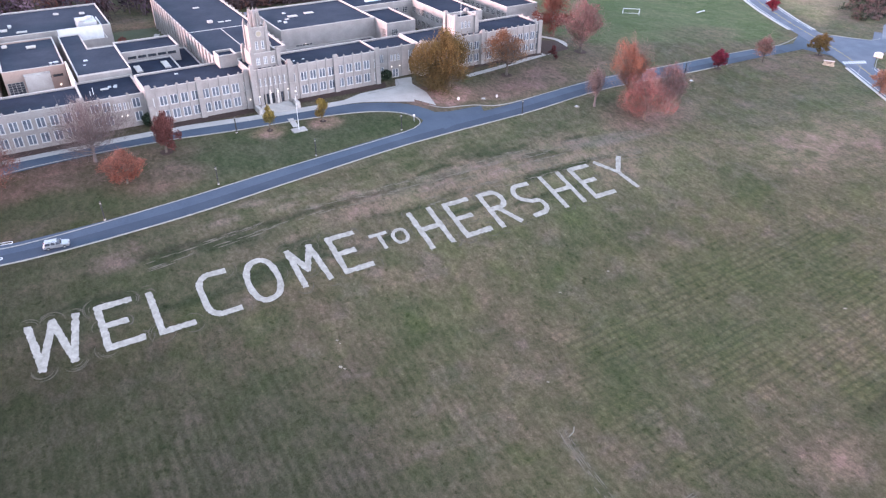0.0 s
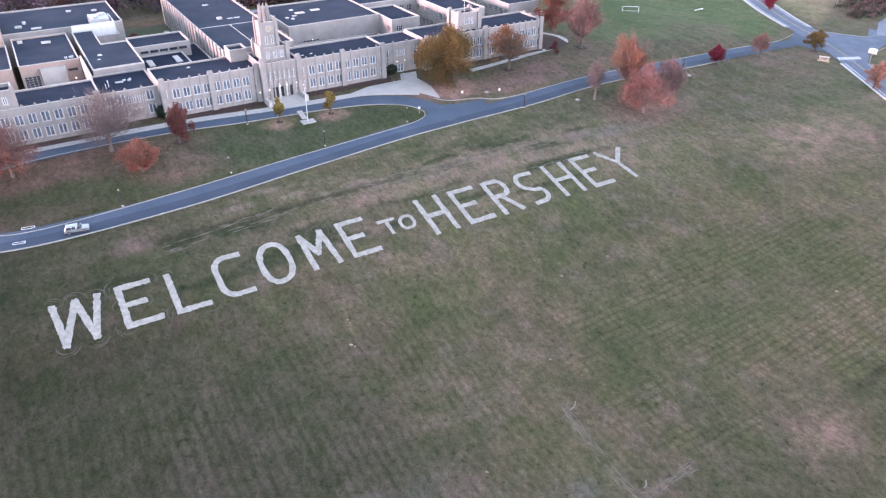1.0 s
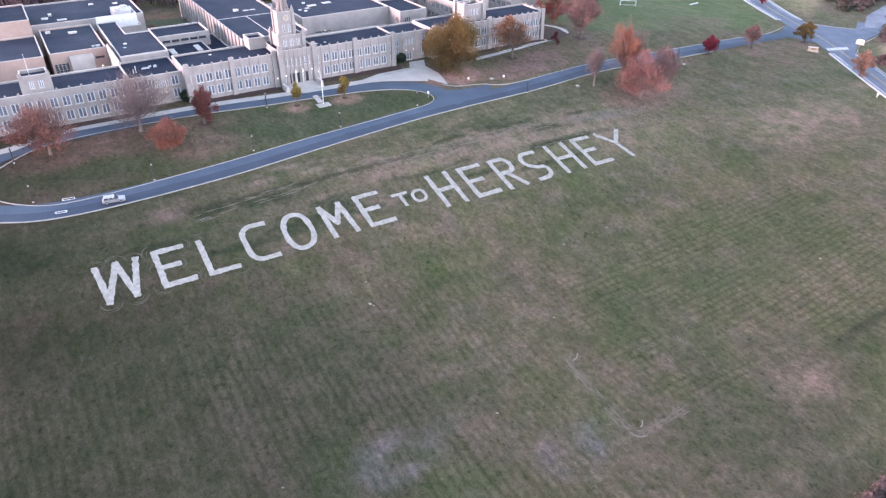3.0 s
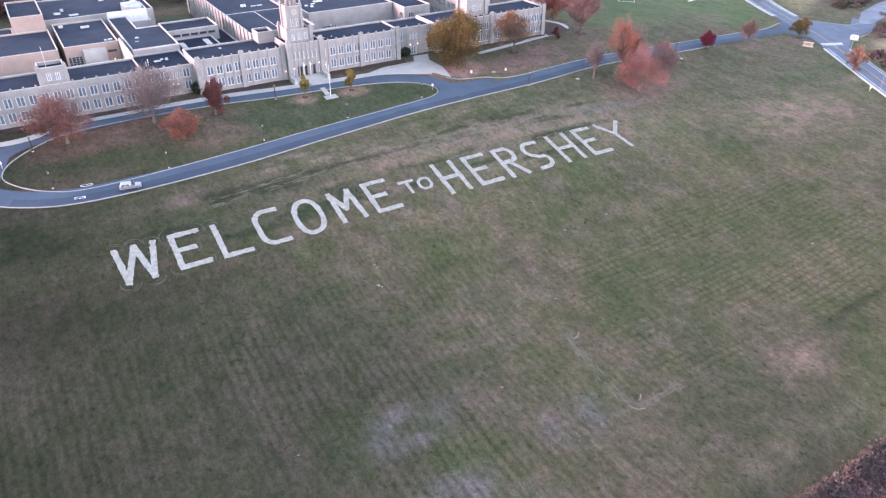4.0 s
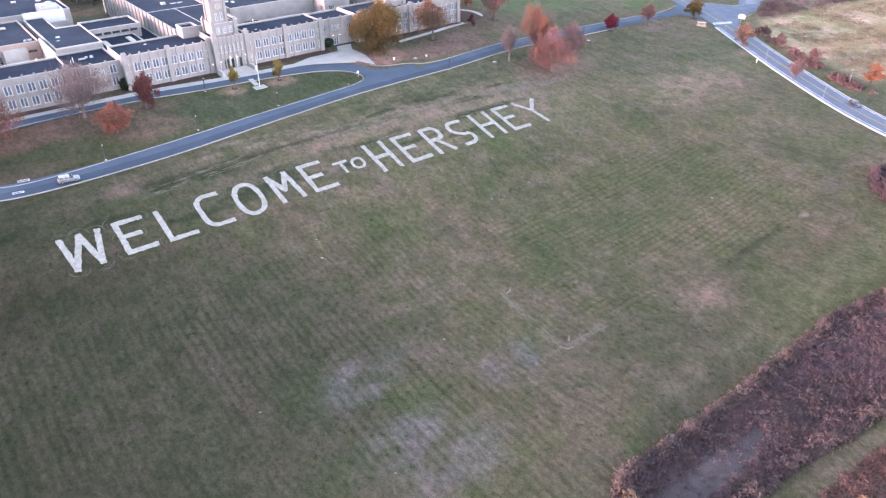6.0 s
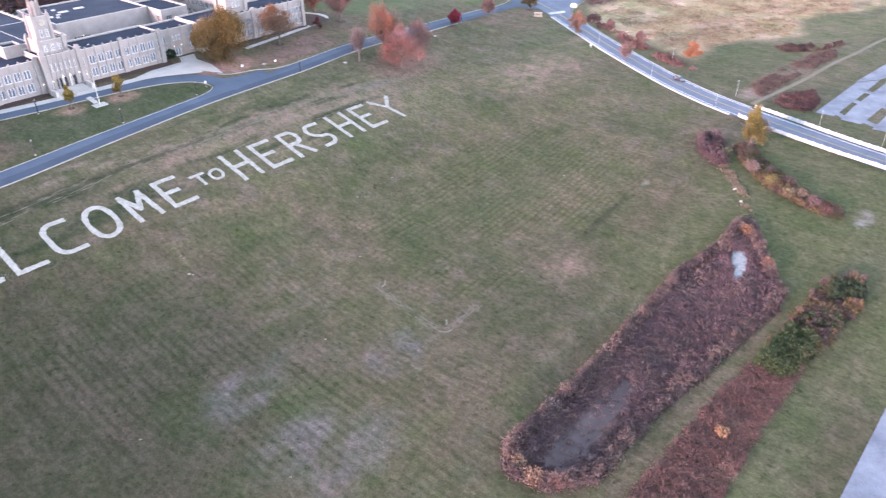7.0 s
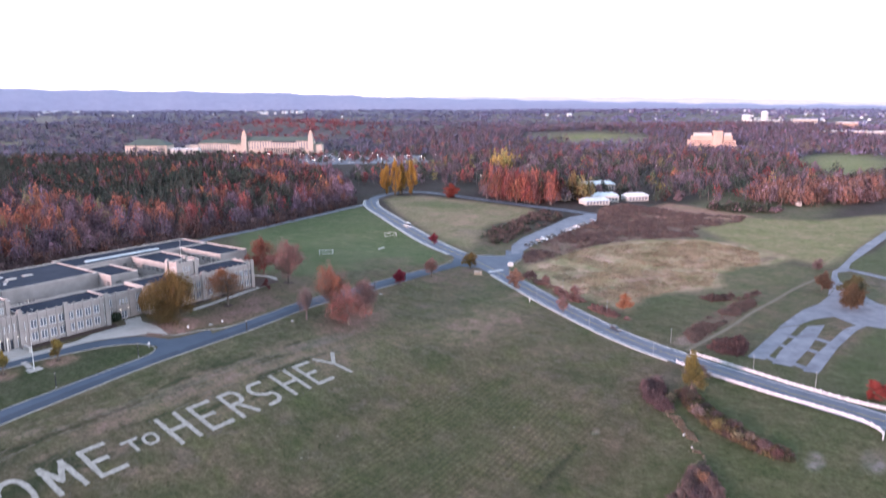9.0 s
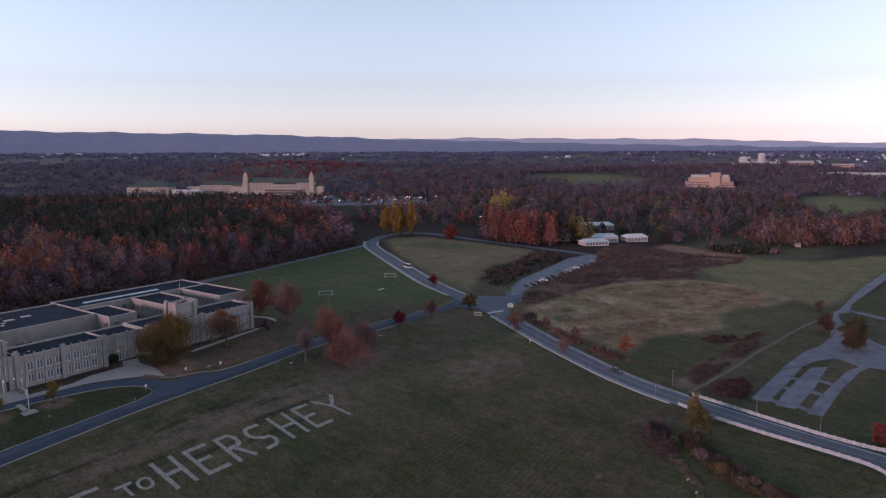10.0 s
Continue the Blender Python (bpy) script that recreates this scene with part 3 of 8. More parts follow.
    for cx, cy, rx, ry, k in ((20.5, 66, 11, 7, 1.0), (-12, 62, 12, 7, 0.9), (-4, 48, 14, 7, 0.8), (5, 42, 18, 8, 0.6), (-3, 70, 5, 3, 0.3)):
        yield spot(X, Y, cx, cy, rx, ry) * broken, (0.112, 0.106, 0.108), k * 0.8
    for pts, wide, k in (((21.6, 88.3), (22.2, 86.2), (24.5, 80.8), (27.4, 75.4), (30.2, 70.5), (31.6, 69.6), (33.2, 69.6), (37.5, 72.6), (42.4, 75.8)), 1.5, 0.75), (((-18.8, 146.3), (-3, 156.3), (11.5, 165.3), (27.4, 175.2), (44.5, 183.7), (65.1, 194.3)), 2.2, 0.7), (((-11, 148.7), (11.4, 160.5), (33.6, 172.2), (58, 182)), 1.6, 0.5):
        yield near_line(X, Y, pts, wide) * (0.3 + 0.7 * broken), (0.150, 0.130, 0.105), k
    bank = inside(X, Y, ((-108, 107), (-84, 114), (-58, 131), (-30, 152), (0, 176), (40, 205), (62, 219), (66, 204), (42, 189), (14, 171), (-16, 153), (-50, 132), (-84, 108)), 3)
    yield bank * (0.45 + 0.55 * ease(0.40, 0.56, mottle(u / 9, s / 3, 61, 5))), (0.056, 0.066, 0.036), 0.8
    yield bank * ease(0.54, 0.62, mottle(u / 7, s / 1.1, 62, 4)), (0.120, 0.104, 0.078), 0.5
    for cx, cy, rx, ry in ((-42.7, 140.6, 5, 1.6), (-36, 140.2, 4.5, 1.3), (-48, 133, 6, 1.5), (-22, 147, 6, 1.0), (-30, 141, 5, 1.1), (-8, 154, 5, 0.9)):
        yield spot(X, Y, cx, cy, rx, ry, 31) * broken, (0.165, 0.138, 0.115), 0.7
    yield near_line(X, Y, ((-62, 120), (-40.5, 133.5), (-27, 141.5), (-12, 150.5)), 0.9), (0.040, 0.040, 0.026), 0.7
    yield spot(X, Y, 62, 122, 60, 22), TURF_LUSH, 0.45
    yield spot(X, Y, 0, 58, 12, 6), TURF_LUSH, 0.45
    yield spot(X, Y, 52, 72, 40, 18), (0.072, 0.068, 0.045), 0.45
    for cx, cy, rx, ry, k in ((-82, 151, 30, 11, 0.9), (-66, 148, 15, 9, 0.8), (-101, 139, 16, 11, 0.9), (-94, 150, 14, 7, 0.8), (0, 203, 14, 10, 0.95), (18, 208, 20, 10, 0.85), (34, 219, 18, 10, 0.75),
                              (44, 232, 24, 10, 0.55), (60, 199, 18, 11, 0.9), (70, 206, 12, 8, 0.6), (90, 240, 16, 7, 0.5), (120, 256, 10, 6, 0.6), (145, 268, 8, 5, 0.8)):
        yield spot(X, Y, cx, cy, rx, ry), LITTER, k
    for cx, cy, rx, ry in ((-45.5, 173.4, 6.5, 5), (-31.5, 180.2, 6.8, 5), (1, 200.5, 13, 8.5)):
        yield spot(X, Y, cx, cy, rx, ry), (0.235, 0.160, 0.125), 0.95
    field = inside(X, Y, ((40, 268), (60, 255), (140, 290), (148, 330), (155, 420), (160, 500), (85, 440), (45, 395)), 5)
    yield field, (0.074, 0.098, 0.044), 0.9
    yield spot(X, Y, 105, 285, 30, 14) * field, TURF_DULL, 0.6
    slope = inside(X, Y, ((190.7, 531.4), (206.4, 545.5), (234.4, 533.6), (259.7, 482.6), (279.2, 431.9), (265.7, 397.4), (252.1, 394.6), (215.5, 378.3), (198.4, 361.7), (181.6, 332.5), (165, 310.3), (162.1, 335.4), (167.3, 398.9), (174.1, 457.3)), 5)
    yield slope, (0.19, 0.155, 0.10), 0.9
    yield slope * spot(X, Y, 222, 480, 45, 24, -60), (0.100, 0.112, 0.055), 0.9
    yield slope * spot(X, Y, 205, 400, 34, 9, 50), (0.22, 0.165, 0.115), 0.7
    yield spot(X, Y, 190, 360, 26, 10, -70), BARE, 0.7
    wild = inside(X, Y, ((177.4, 266.9), (214.5, 286.7), (259.2, 304.2), (287.2, 306.2), (327.2, 298.9), (339.5, 282.4), (344.8, 265), (341.5, 241.8), (316.6, 235.8), (292.4, 237.1), (268.6, 225.7), (256.1, 209.5), (224.9, 206.9), (202.6, 204.3), (181.4, 189.6), (180.4, 198), (176, 215.7), (168.8, 225.1), (169.7, 244)), 5)
    yield wild, STRAW, 0.95
    yield wild * ease(0.50, 0.60, mottle(u / 26, s / 12, 51, 5)), (0.21, 0.145, 0.105), 0.7
    yield wild * ease(0.53, 0.62, mottle(u / 20, s / 10, 52, 5)), (0.17, 0.15, 0.085), 0.7
    yield wild * ease(0.56, 0.64, mottle(u / 14, s / 6, 53, 5)), (0.36, 0.275, 0.20), 0.6
    yield spot(X, Y, 225, 232, 30, 14), BARE, 0.35
    yield inside(X, Y, ((180, 186), (202.6, 204.3), (224.9, 206.9), (241.5, 191.8), (228.5, 182.4), (212, 175.5), (191.5, 163.6), (176, 158), (174, 172)), 4), (0.066, 0.072, 0.038), 0.9
    yield inside(X, Y, ((256, 209), (270, 226), (293, 236), (318, 232), (336, 216), (300, 199), (262, 196)), 5), (0.085, 0.085, 0.048), 0.8
    yield inside(X, Y, ((183.4, 157.4), (197.3, 165.1), (214.2, 173), (235.4, 182.6), (250.6, 185.4), (245.2, 178.9), (224.6, 169.1), (202.3, 159.5), (181, 148.9)), 3), LITTER, 0.8
    yield spot(X, Y, 192, 140, 14, 8, 10), LITTER, 0.9
    yield spot(X, Y, 178, 152, 9, 6, 60) * broken, (0.21, 0.17, 0.14), 0.8
    yield spot(X, Y, 328, 246, 16, 6, 20), LITTER, 0.7
    yield inside(X, Y, BELT, 5), LITTER, 0.95
    yield inside(X, Y, ((376.7, 407.1), (407.9, 422.5), (422.3, 398.1), (436.1, 357.8), (417.6, 346.2), (362.8, 341.6), (343.6, 361.6)), 5), (0.26, 0.155, 0.12), 0.85
    yield inside(X, Y, ((354.7, 327.5), (425.3, 353.4), (474, 327.4), (535.4, 329.4), (560, 316), (531.1, 299.1), (485.6, 282.4), (419, 251.4), (364.1, 226.2), (341.7, 219.8), (341.5, 241.8), (342.2, 285)), 6), (0.170, 0.155, 0.082), 0.95
    yield spot(X, Y, 343, 268, 48, 3, 92), (0.21, 0.15, 0.11), 0.7
    yield inside(X, Y, ((186, 132), (240, 162), (262, 186), (330, 215), (345, 205), (262, 150), (200, 122)), 5), TURF_GREEN, 0.6
    yield inside(X, Y, ((276.3, 140), (225.3, 119), (194, 105.5), (196, 86), (212.8, 70), (300, 60), (420, 160), (345, 180), (300, 150)), 3), (0.058, 0.072, 0.034), 0.9
    yield inside(X, Y, ((352, 220), (353, 196), (353, 176), (420, 160), (560, 250), (600, 322), (472, 266), (410, 238)), 4), (0.062, 0.074, 0.036), 0.9
    yield ease(85, 110, u) * ease(34, 20, s) * ease(260, 200, u), (0.078, 0.090, 0.044), 0.8
    for cx, cy, rx, ry in ((150, 72, 6, 3.2), (163, 64.6, 8, 4), (170, 60, 7, 5)):
        yield spot(X, Y, cx, cy, rx, ry) * broken, (0.21, 0.205, 0.21), 0.8
    yield spot(X, Y, 66, 12, 60, 8), (0.080, 0.092, 0.046), 0.7
    yield spot(X, Y, 88, 42, 52, 3.2), (0.135, 0.120, 0.080), 0.7
    for cx, cy, rx, ry, turn, k in (*((*m, 1.0) for m in MEADOWS), (-250, 1700, 200, 60, -25, 0.5), (1500, 1900, 300, 80, -25, 0.5), (700, 2300, 400, 90, -25, 0.4), (2200, 1900, 400, 90, -25, 0.45)):
        yield spot(X, Y, cx, cy, rx, ry, turn), (0.160, 0.160, 0.076), k


build_ground()

# ---------------------------------------------------------------- roads, drives and walks
# the drive that loops round the front lawn, then runs to the main road
FRONT = spline(((-122, 117), (-112, 115.5), (-100, 114.3), (-86, 118.6), (-60, 135.2), (-38.2, 152.0), (-14, 170.6), (2, 181.6), (24, 196.2), (50.5, 217.8), (82, 239.8), (117, 265), (138, 278), (152, 285.5)))
BACK = spline(((-113.5, 117.5), (-115.5, 126), (-113, 137), (-106, 146.5), (-93, 156.5), (-71, 169.8), (-53.6, 177.3), (-37, 185.6), (-22, 190.9), (-10.4, 191.2), (-2.5, 186.5), (3, 182.0)))
LANE_WEST = spline(((-112, 126), (-125, 122), (-150, 110), (-200, 84), (-260, 50)))
MAIN = spline(((178, 527), (171, 508), (165.5, 480), (161.5, 440), (156.5, 390), (152.8, 345), (152.6, 316), (155.5, 290), (157, 266), (156.8, 235), (157, 205), (158.4, 173), (161.2, 155), (165.6, 137), (170.4, 121), (176.2, 103.5), (182, 87.5), (188, 70), (198, 42), (210, 6), (224, -40)), 3.0)
FAR_MAIN = spline(((178, 527), (188, 544), (203, 560), (222, 570), (240, 565), (251, 545), (264, 506), (277, 468), (290, 434), (303, 405), (311, 390)), 4.0)
SIDE = spline(((158, 281), (172, 282.5), (181, 287), (189, 300)))
REAR_LANE = spline(((166, 506), (140, 485), (113, 462), (75.5, 431), (41, 390.5), (16, 357.5), (-22, 326), (-80, 292)), 4.0)
ROADS = (
    ("drive", FRONT, 6.2, 0.10, ASPHALT, "blue-grey asphalt drive running along the lawn"),
    ("drive", BACK, 5.8, 0.115, ASPHALT, "curved asphalt drive before the school"),
    ("drive", LANE_WEST, 9.0, 0.13, ASPHALT, "wide asphalt drive leading away from the loop"),
    ("road", MAIN, 11.2, 0.14, ROAD_ASPHALT, "wide two-lane asphalt road with pale edge lines"),
    ("road", FAR_MAIN, 8.5, 0.15, ROAD_ASPHALT, "asphalt road bending behind the trees"),
    ("road", SIDE, 10.0, 0.155, ROAD_ASPHALT, "short asphalt side road at the junction"),
    ("road", REAR_LANE, 5.5, 0.12, OLD_ASPHALT, "narrow pale lane along the edge of the woods"),
)
for nm, line, wide, up, mat, text in ROADS:
    ob = part(nm, ribbon(line, wide, up, 5), mat)
    tagged(ob, text, nm, kind="structure")


def paved(name, outline, mat, text, up=0.1, category="pavement"):
    return tagged(part(name, patch(outline, up), mat), text, category, kind="structure")


# the forked joints of the drives, the junction and the lots
paved("pavement", ((-7.5, 188.5), (-5, 184), (-7.5, 178.5), (-3, 176.5), (6, 182), (12.5, 190), (11.5, 195.2), (2, 190.5)), ASPHALT, "asphalt where the two drives meet", 0.085)
paved("pavement", ((-118, 113), (-104, 111.8), (-108.5, 121), (-112, 133), (-119, 133.5), (-127, 128)), ASPHALT, "asphalt turning space at the end of the loop", 0.088)
paved("pavement", ((140, 280.5), (151.5, 270), (152, 300), (147, 292)), ASPHALT, "asphalt mouth of the drive at the junction", 0.09)
paved("pavement", ((158, 299), (164, 295.5), (178, 290), (188, 294), (182, 282), (169, 270), (161.5, 258)), ROAD_ASPHALT, "asphalt mouth of the side road", 0.092)
paved("car_park", ((182.4, 291.9), (194, 312.5), (210.4, 329.4), (227.8, 342.6), (252.8, 361.7), (282.4, 385.1), (304.4, 393.5), (314, 393), (299.2, 373.6), (274.4, 355.8), (250.1, 340.2), (231.7, 328.6), (209.7, 312.7), (189.3, 293.6)), OLD_ASPHALT, "pale asphalt car park with parked cars", 0.16, "car park")
paved("pavement", ((75, 4.5), (108, 22.5), (137, 37.5), (150, 44), (215, 20), (190, -60), (60, -40), (52, -9)), OLD_ASPHALT, "broad pale asphalt lot beside the grass", 0.1, "car park")
LOT_PARTS = (((188.6, 130.6), (192.4, 126), (214.6, 137.3), (238.1, 149.6), (227.3, 150.4)), ((192.1, 122.9), (195.7, 117.7), (218.9, 129.1), (248.1, 145.8), (240.2, 147.6), (206.4, 131.2)),
             ((195.8, 113.3), (198.8, 109.6), (228.8, 125.1), (254, 136), (249, 138.4), (213, 122.4)),
             ((227, 150.8), (238.4, 150), (250.4, 153), (262, 152.4), (260.1, 140.9), (249.2, 138.8), (254.4, 136.2), (263, 138.2), (276, 123), (296, 133), (300, 160), (310, 176.5), (319.8, 193.1), (289.2, 176.1), (272.8, 168.6), (258.5, 164.9)),
             ((289.4, 176.6), (320, 193.5), (331, 203.4), (346, 213.4), (337, 210.8)), ((333, 207), (344, 207), (364, 220), (410, 241), (472, 269.6), (530, 294.6), (600, 330), (597, 335), (528.8, 300.5), (471, 275.6), (408, 247)),
             ((345.5, 214), (346, 200), (346, 188), (344, 170), (349, 168), (351.5, 188), (351.5, 202), (350, 216)))
# the cross drives that join the bays of the lot
for (ax, ay), (bx, by), (cx, cy), (dx, dy) in (((192.4, 126), (238.1, 149.6), (192.1, 122.9), (240.2, 147.6)), ((195.7, 117.7), (248.1, 145.8), (195.8, 113.3), (249, 138.4))):
    for k in (0.03, 0.36, 0.62):
        p, q, w = (ax + (bx - ax) * k, ay + (by - ay) * k), (cx + (dx - cx) * k, cy + (dy - cy) * k), (0.9 * 3.2, 0.47 * 3.2)
        LOT_PARTS += ((p, q, (q[0] + w[0], q[1] + w[1]), (p[0] + w[0], p[1] + w[1])),)
for i, o in enumerate(LOT_PARTS):
    paved("pavement", o, OLD_ASPHALT, "old cracked pale asphalt of an empty lot", 0.1 + 0.004 * i, "car park")
paved("pavement", ((171, 66), (177, 62.5), (187, 61), (191, 54), (184, 50), (175, 57)), OLD_ASPHALT, "worn asphalt entrance beside the fence", 0.07)

# walks of pale concrete
FRONT_WALK = spline(((-135, 129), (-120, 137), (-112, 142.5), (-106, 151.5), (-92, 160.8), (-70, 173.4), (-52, 181.6), (-36, 189.6), (-24, 195.5), (-8, 197.5)))
NEAR, FAR = MAIN[:, 1] < 259, MAIN[:, 1] > 300
OPEN = NEAR & (MAIN[:, 1] > 138)  # above the fences
for line, wide, text in ((FRONT_WALK, 3.0, "pale concrete walk along the school front"),
                         (spline(((8, 217), (18, 225), (28, 233.4), (39, 243), (44, 251), (42, 258), (36, 262))), 2.2, "pale concrete walk curving round the school"),
                         (spline(((-41.5, 182), (-39, 176.8))), 1.6, "concrete path to the flagpole"),
                         (spline(((172.5, 143.5), (190.5, 150.6), (211, 159.2), (236.8, 171.3), (255.6, 178.8), (277.9, 188.5), (299.9, 196.9), (322, 204))), 1.7, "worn earth track across the grass")):
    tagged(part("walk", ribbon(line, wide, 0.13, 3), CONCRETE if "track" not in text else TRACK), text, "walk", kind="structure")
paved("forecourt", ((-30, 193.5), (-8, 197.5), (-1.5, 194), (-4.5, 203), (-9, 209.5), (-9.5, 215.5), (-14.5, 213), (-14, 207.5), (-24, 201)), CONCRETE, "pale concrete forecourt at a side entrance", 0.14)

# kerbs
LAWN = spline(((-97.3, 117.9), (-107, 120.8), (-110, 126), (-109.6, 133), (-106, 142.4), (-99, 149.6), (-85.8, 158.3), (-70.4, 166.8), (-54.6, 173.6), (-36, 182.6), (-21.5, 187.8), (-11.5, 188.2), (-6.2, 184.5), (-7.8, 179), (-19.5, 169.6), (-40, 154.4), (-61, 138.2), (-86.0, 120.8)), 1.5, True)
tagged(part("drive_lane", ribbon(FRONT[10:150], 2.9, 0.112, 2, shift=-1.6), DARK_ASPHALT), "darker newer asphalt on the outer lane of the drive", "drive", kind="structure")
KERBS = [kerb_line(LAWN, True), kerb_line(FRONT[8:130] + sides(FRONT)[8:130] * -3.2), kerb_line(spline(((-3.5, 194.2), (0.5, 192.8), (9, 195.4), (20, 197.8), (48, 219), (80, 242), (115, 267.6), (135, 280.5), (147, 292)))),
         kerb_line((MAIN + sides(MAIN) * -6.0)[OPEN], wide=0.9, high=0.2), kerb_line((MAIN + sides(MAIN) * -6.0)[FAR], wide=1.2, high=0.2), kerb_line((MAIN + sides(MAIN) * 5.7)[OPEN], wide=0.35), kerb_line((MAIN + sides(MAIN) * 5.8)[FAR], wide=0.9), kerb_line(spline(((158.6, 299.5), (164.5, 296), (178, 290.8), (183, 294)))),
         kerb_line(spline(((162.4, 258), (169.6, 269.4), (182.6, 281.4), (189.6, 293)))), kerb_line(spline(((-22, 200.4), (-13.5, 207), (-14.2, 213))))]
for k in KERBS:
    tagged(part("kerb", k, ROAD_KERB if 3 <= KERBS.index(k) <= 6 else KERB), "pale concrete kerb along the drive", "kerb", kind="structure")

# road markings
marks = Shape()
for off in (-0.18, 0.18):
    ribbon(MAIN, 0.16, 0.165, 1, shape=marks, shift=off)
tagged(part("centre_line", marks, YELLOW_PAINT), "double yellow centre line", "road marking", kind="structure")
marks = Shape()
for off in (-4.5, 4.4):
    ribbon(MAIN[FAR], 0.26, 0.165, 1, shape=marks, shift=off)
    ribbon(MAIN[NEAR], 0.26, 0.165, 1, shape=marks, shift=off)
tagged(part("edge_line", marks, PAINT), "white edge lines of the road", "road marking", kind="structure")
for i in range(9):
    c = at(152.6 + i * 1.1, 262.2 + 0.22 * i, 0.0)
    line = np.array(((c.x - 0.2, c.y - 1.5), (c.x + 0.2, c.y + 1.5)))
    tagged(part("crossing_stripe", ribbon(line, 0.55, 0.175, 1), PAINT), "white stripe of a pedestrian crossing", "road marking", "crossing stripes", "structure")
for x, y, ln, wd in ((-88.6, 121.2, 2.5, 0.7), (-88.2, 116.2, 2.3, 0.6)):
    d, n = np.array((0.914, 0.406)), np.array((-0.406, 0.914))
    mark = Shape()
    for a, b in (((-ln / 2, -wd / 2), (ln / 2, -wd / 2)), ((-ln / 2, wd / 2), (ln / 2, wd / 2)), ((-ln / 2, -wd / 2 + 0.13), (-ln / 2, wd / 2 - 0.13)), ((ln / 2, -wd / 2 + 0.13), (ln / 2, wd / 2 - 0.13))):
        ribbon(np.array([(x, y) + d * p + n * q for p, q in (a, b)]), 0.17, 0.16, 1, shape=mark)
    tagged(part("road_mark", mark, PAINT), "white painted outline on the drive", "road marking", kind="structure")

# ---------------------------------------------------------------- the greeting on the hillside
LETTER_O = np.array((-69.4, 91.7))
STROKE = 1.3


def arc(cx, cy, rx, ry, a0, a1, n=16):
    return [(cx + rx * math.cos(radians(a0 + (a1 - a0) * i / n)), cy + ry * math.sin(radians(a0 + (a1 - a0) * i / n))) for i in range(n + 1)]


def glyph(ch):
    """Pen strokes of a letter in a box 1 wide and 1 high."""
    return {
        "W": [[(0, 1), (0.10, 0.0)], [(0.10, 0.0), (0.5, 1)], [(0.5, 1), (0.75, 0.0)], [(0.75, 0.0), (1, 1)]],
        "E": [[(0, 0), (0, 1)], [(0, 0), (1, 0)], [(0, 0.52), (0.68, 0.52)], [(0, 1), (0.96, 1)]],
        "L": [[(0, 1), (0, 0)], [(0, 0), (1, 0)]],
        "C": [[(1, 0.985)] + arc(0.42, 0.70, 0.42, 0.30, 84, 180) + arc(0.44, 0.27, 0.44, 0.27, 180, 275) + [(1, 0.0)]],
        "O": [[(0.5 + 0.5 * math.copysign(abs(math.cos(t)) ** 0.8, math.cos(t)), 0.5 + 0.5 * math.copysign(abs(math.sin(t)) ** 0.9, math.sin(t)) + 0.06 * math.cos(t)) for t in (math.tau * i / 40 for i in range(41))]],
        "M": [[(0, 0), (0, 1)], [(0, 1), (0.39, 0.40)], [(0.39, 0.40), (0.87, 1)], [(0.87, 1), (1, 0)]],
        "T": [[(0, 1), (1, 1)], [(0.5, 1), (0.5, 0)]],
        "H": [[(0, 0), (0, 1)], [(1, 0), (1, 1)], [(0, 0.5), (1, 0.5)]],
        "R": [[(0, 0), (0, 1)], [(0, 1)] + arc(0.6, 0.76, 0.4, 0.24, 90, -90) + [(0, 0.52)], [(0.42, 0.52), (1, 0)]],
        "S": [[(1, 0.98)] + arc(0.42, 0.75, 0.42, 0.25, 80, 235) + [(0.5, 0.42)] + arc(0.56, 0.24, 0.38, 0.22, 52, -95) + [(0.05, 0.0)]],
        "Y": [[(0, 1), (0.43, 0.55)], [(1, 1), (0.43, 0.55)], [(0.43, 0.55), (0.53, 0)]],
    }[ch]


# letter, start along the line, width, foot, height
GREETING = (("W", -0.7, 8.0, 1.0, 9.6), ("E", 11.1, 5.9, 1.1, 9.6), ("L", 20.5, 5.7, 0.9, 9.6), ("C", 29.7, 6.1, 0.8, 10.3), ("O", 38.8, 6.2, 0.7, 10.3), ("M", 49.1, 5.6, 1.3, 9.6), ("E", 58.5, 5.9, 1.4, 9.8),
            ("T", 67.6, 3.7, 4.5, 4.1), ("O", 72.4, 3.4, 4.6, 3.7), ("H", 79.2, 5.3, 0.8, 10.9), ("E", 88.6, 6.3, 0.9, 10.4), ("R", 98.3, 5.1, 0.5, 10.7), ("S", 107.2, 5.8, 0.5, 10.4), ("H", 117.4, 5.7, 0.4, 10.9), ("E", 127.1, 6.0, 0.4, 11.0), ("Y", 136.1, 8.4, -0.2, 11.7))
chalk_rng = np.random.default_rng(4)


def letter_line(points, a0, wide, b0, high):
    p = np.array([(a0 + x * wide, b0 + y * high) for x, y in points])
    return LETTER_O + p[:, :1] * ALONG + p[:, 1:] * UP


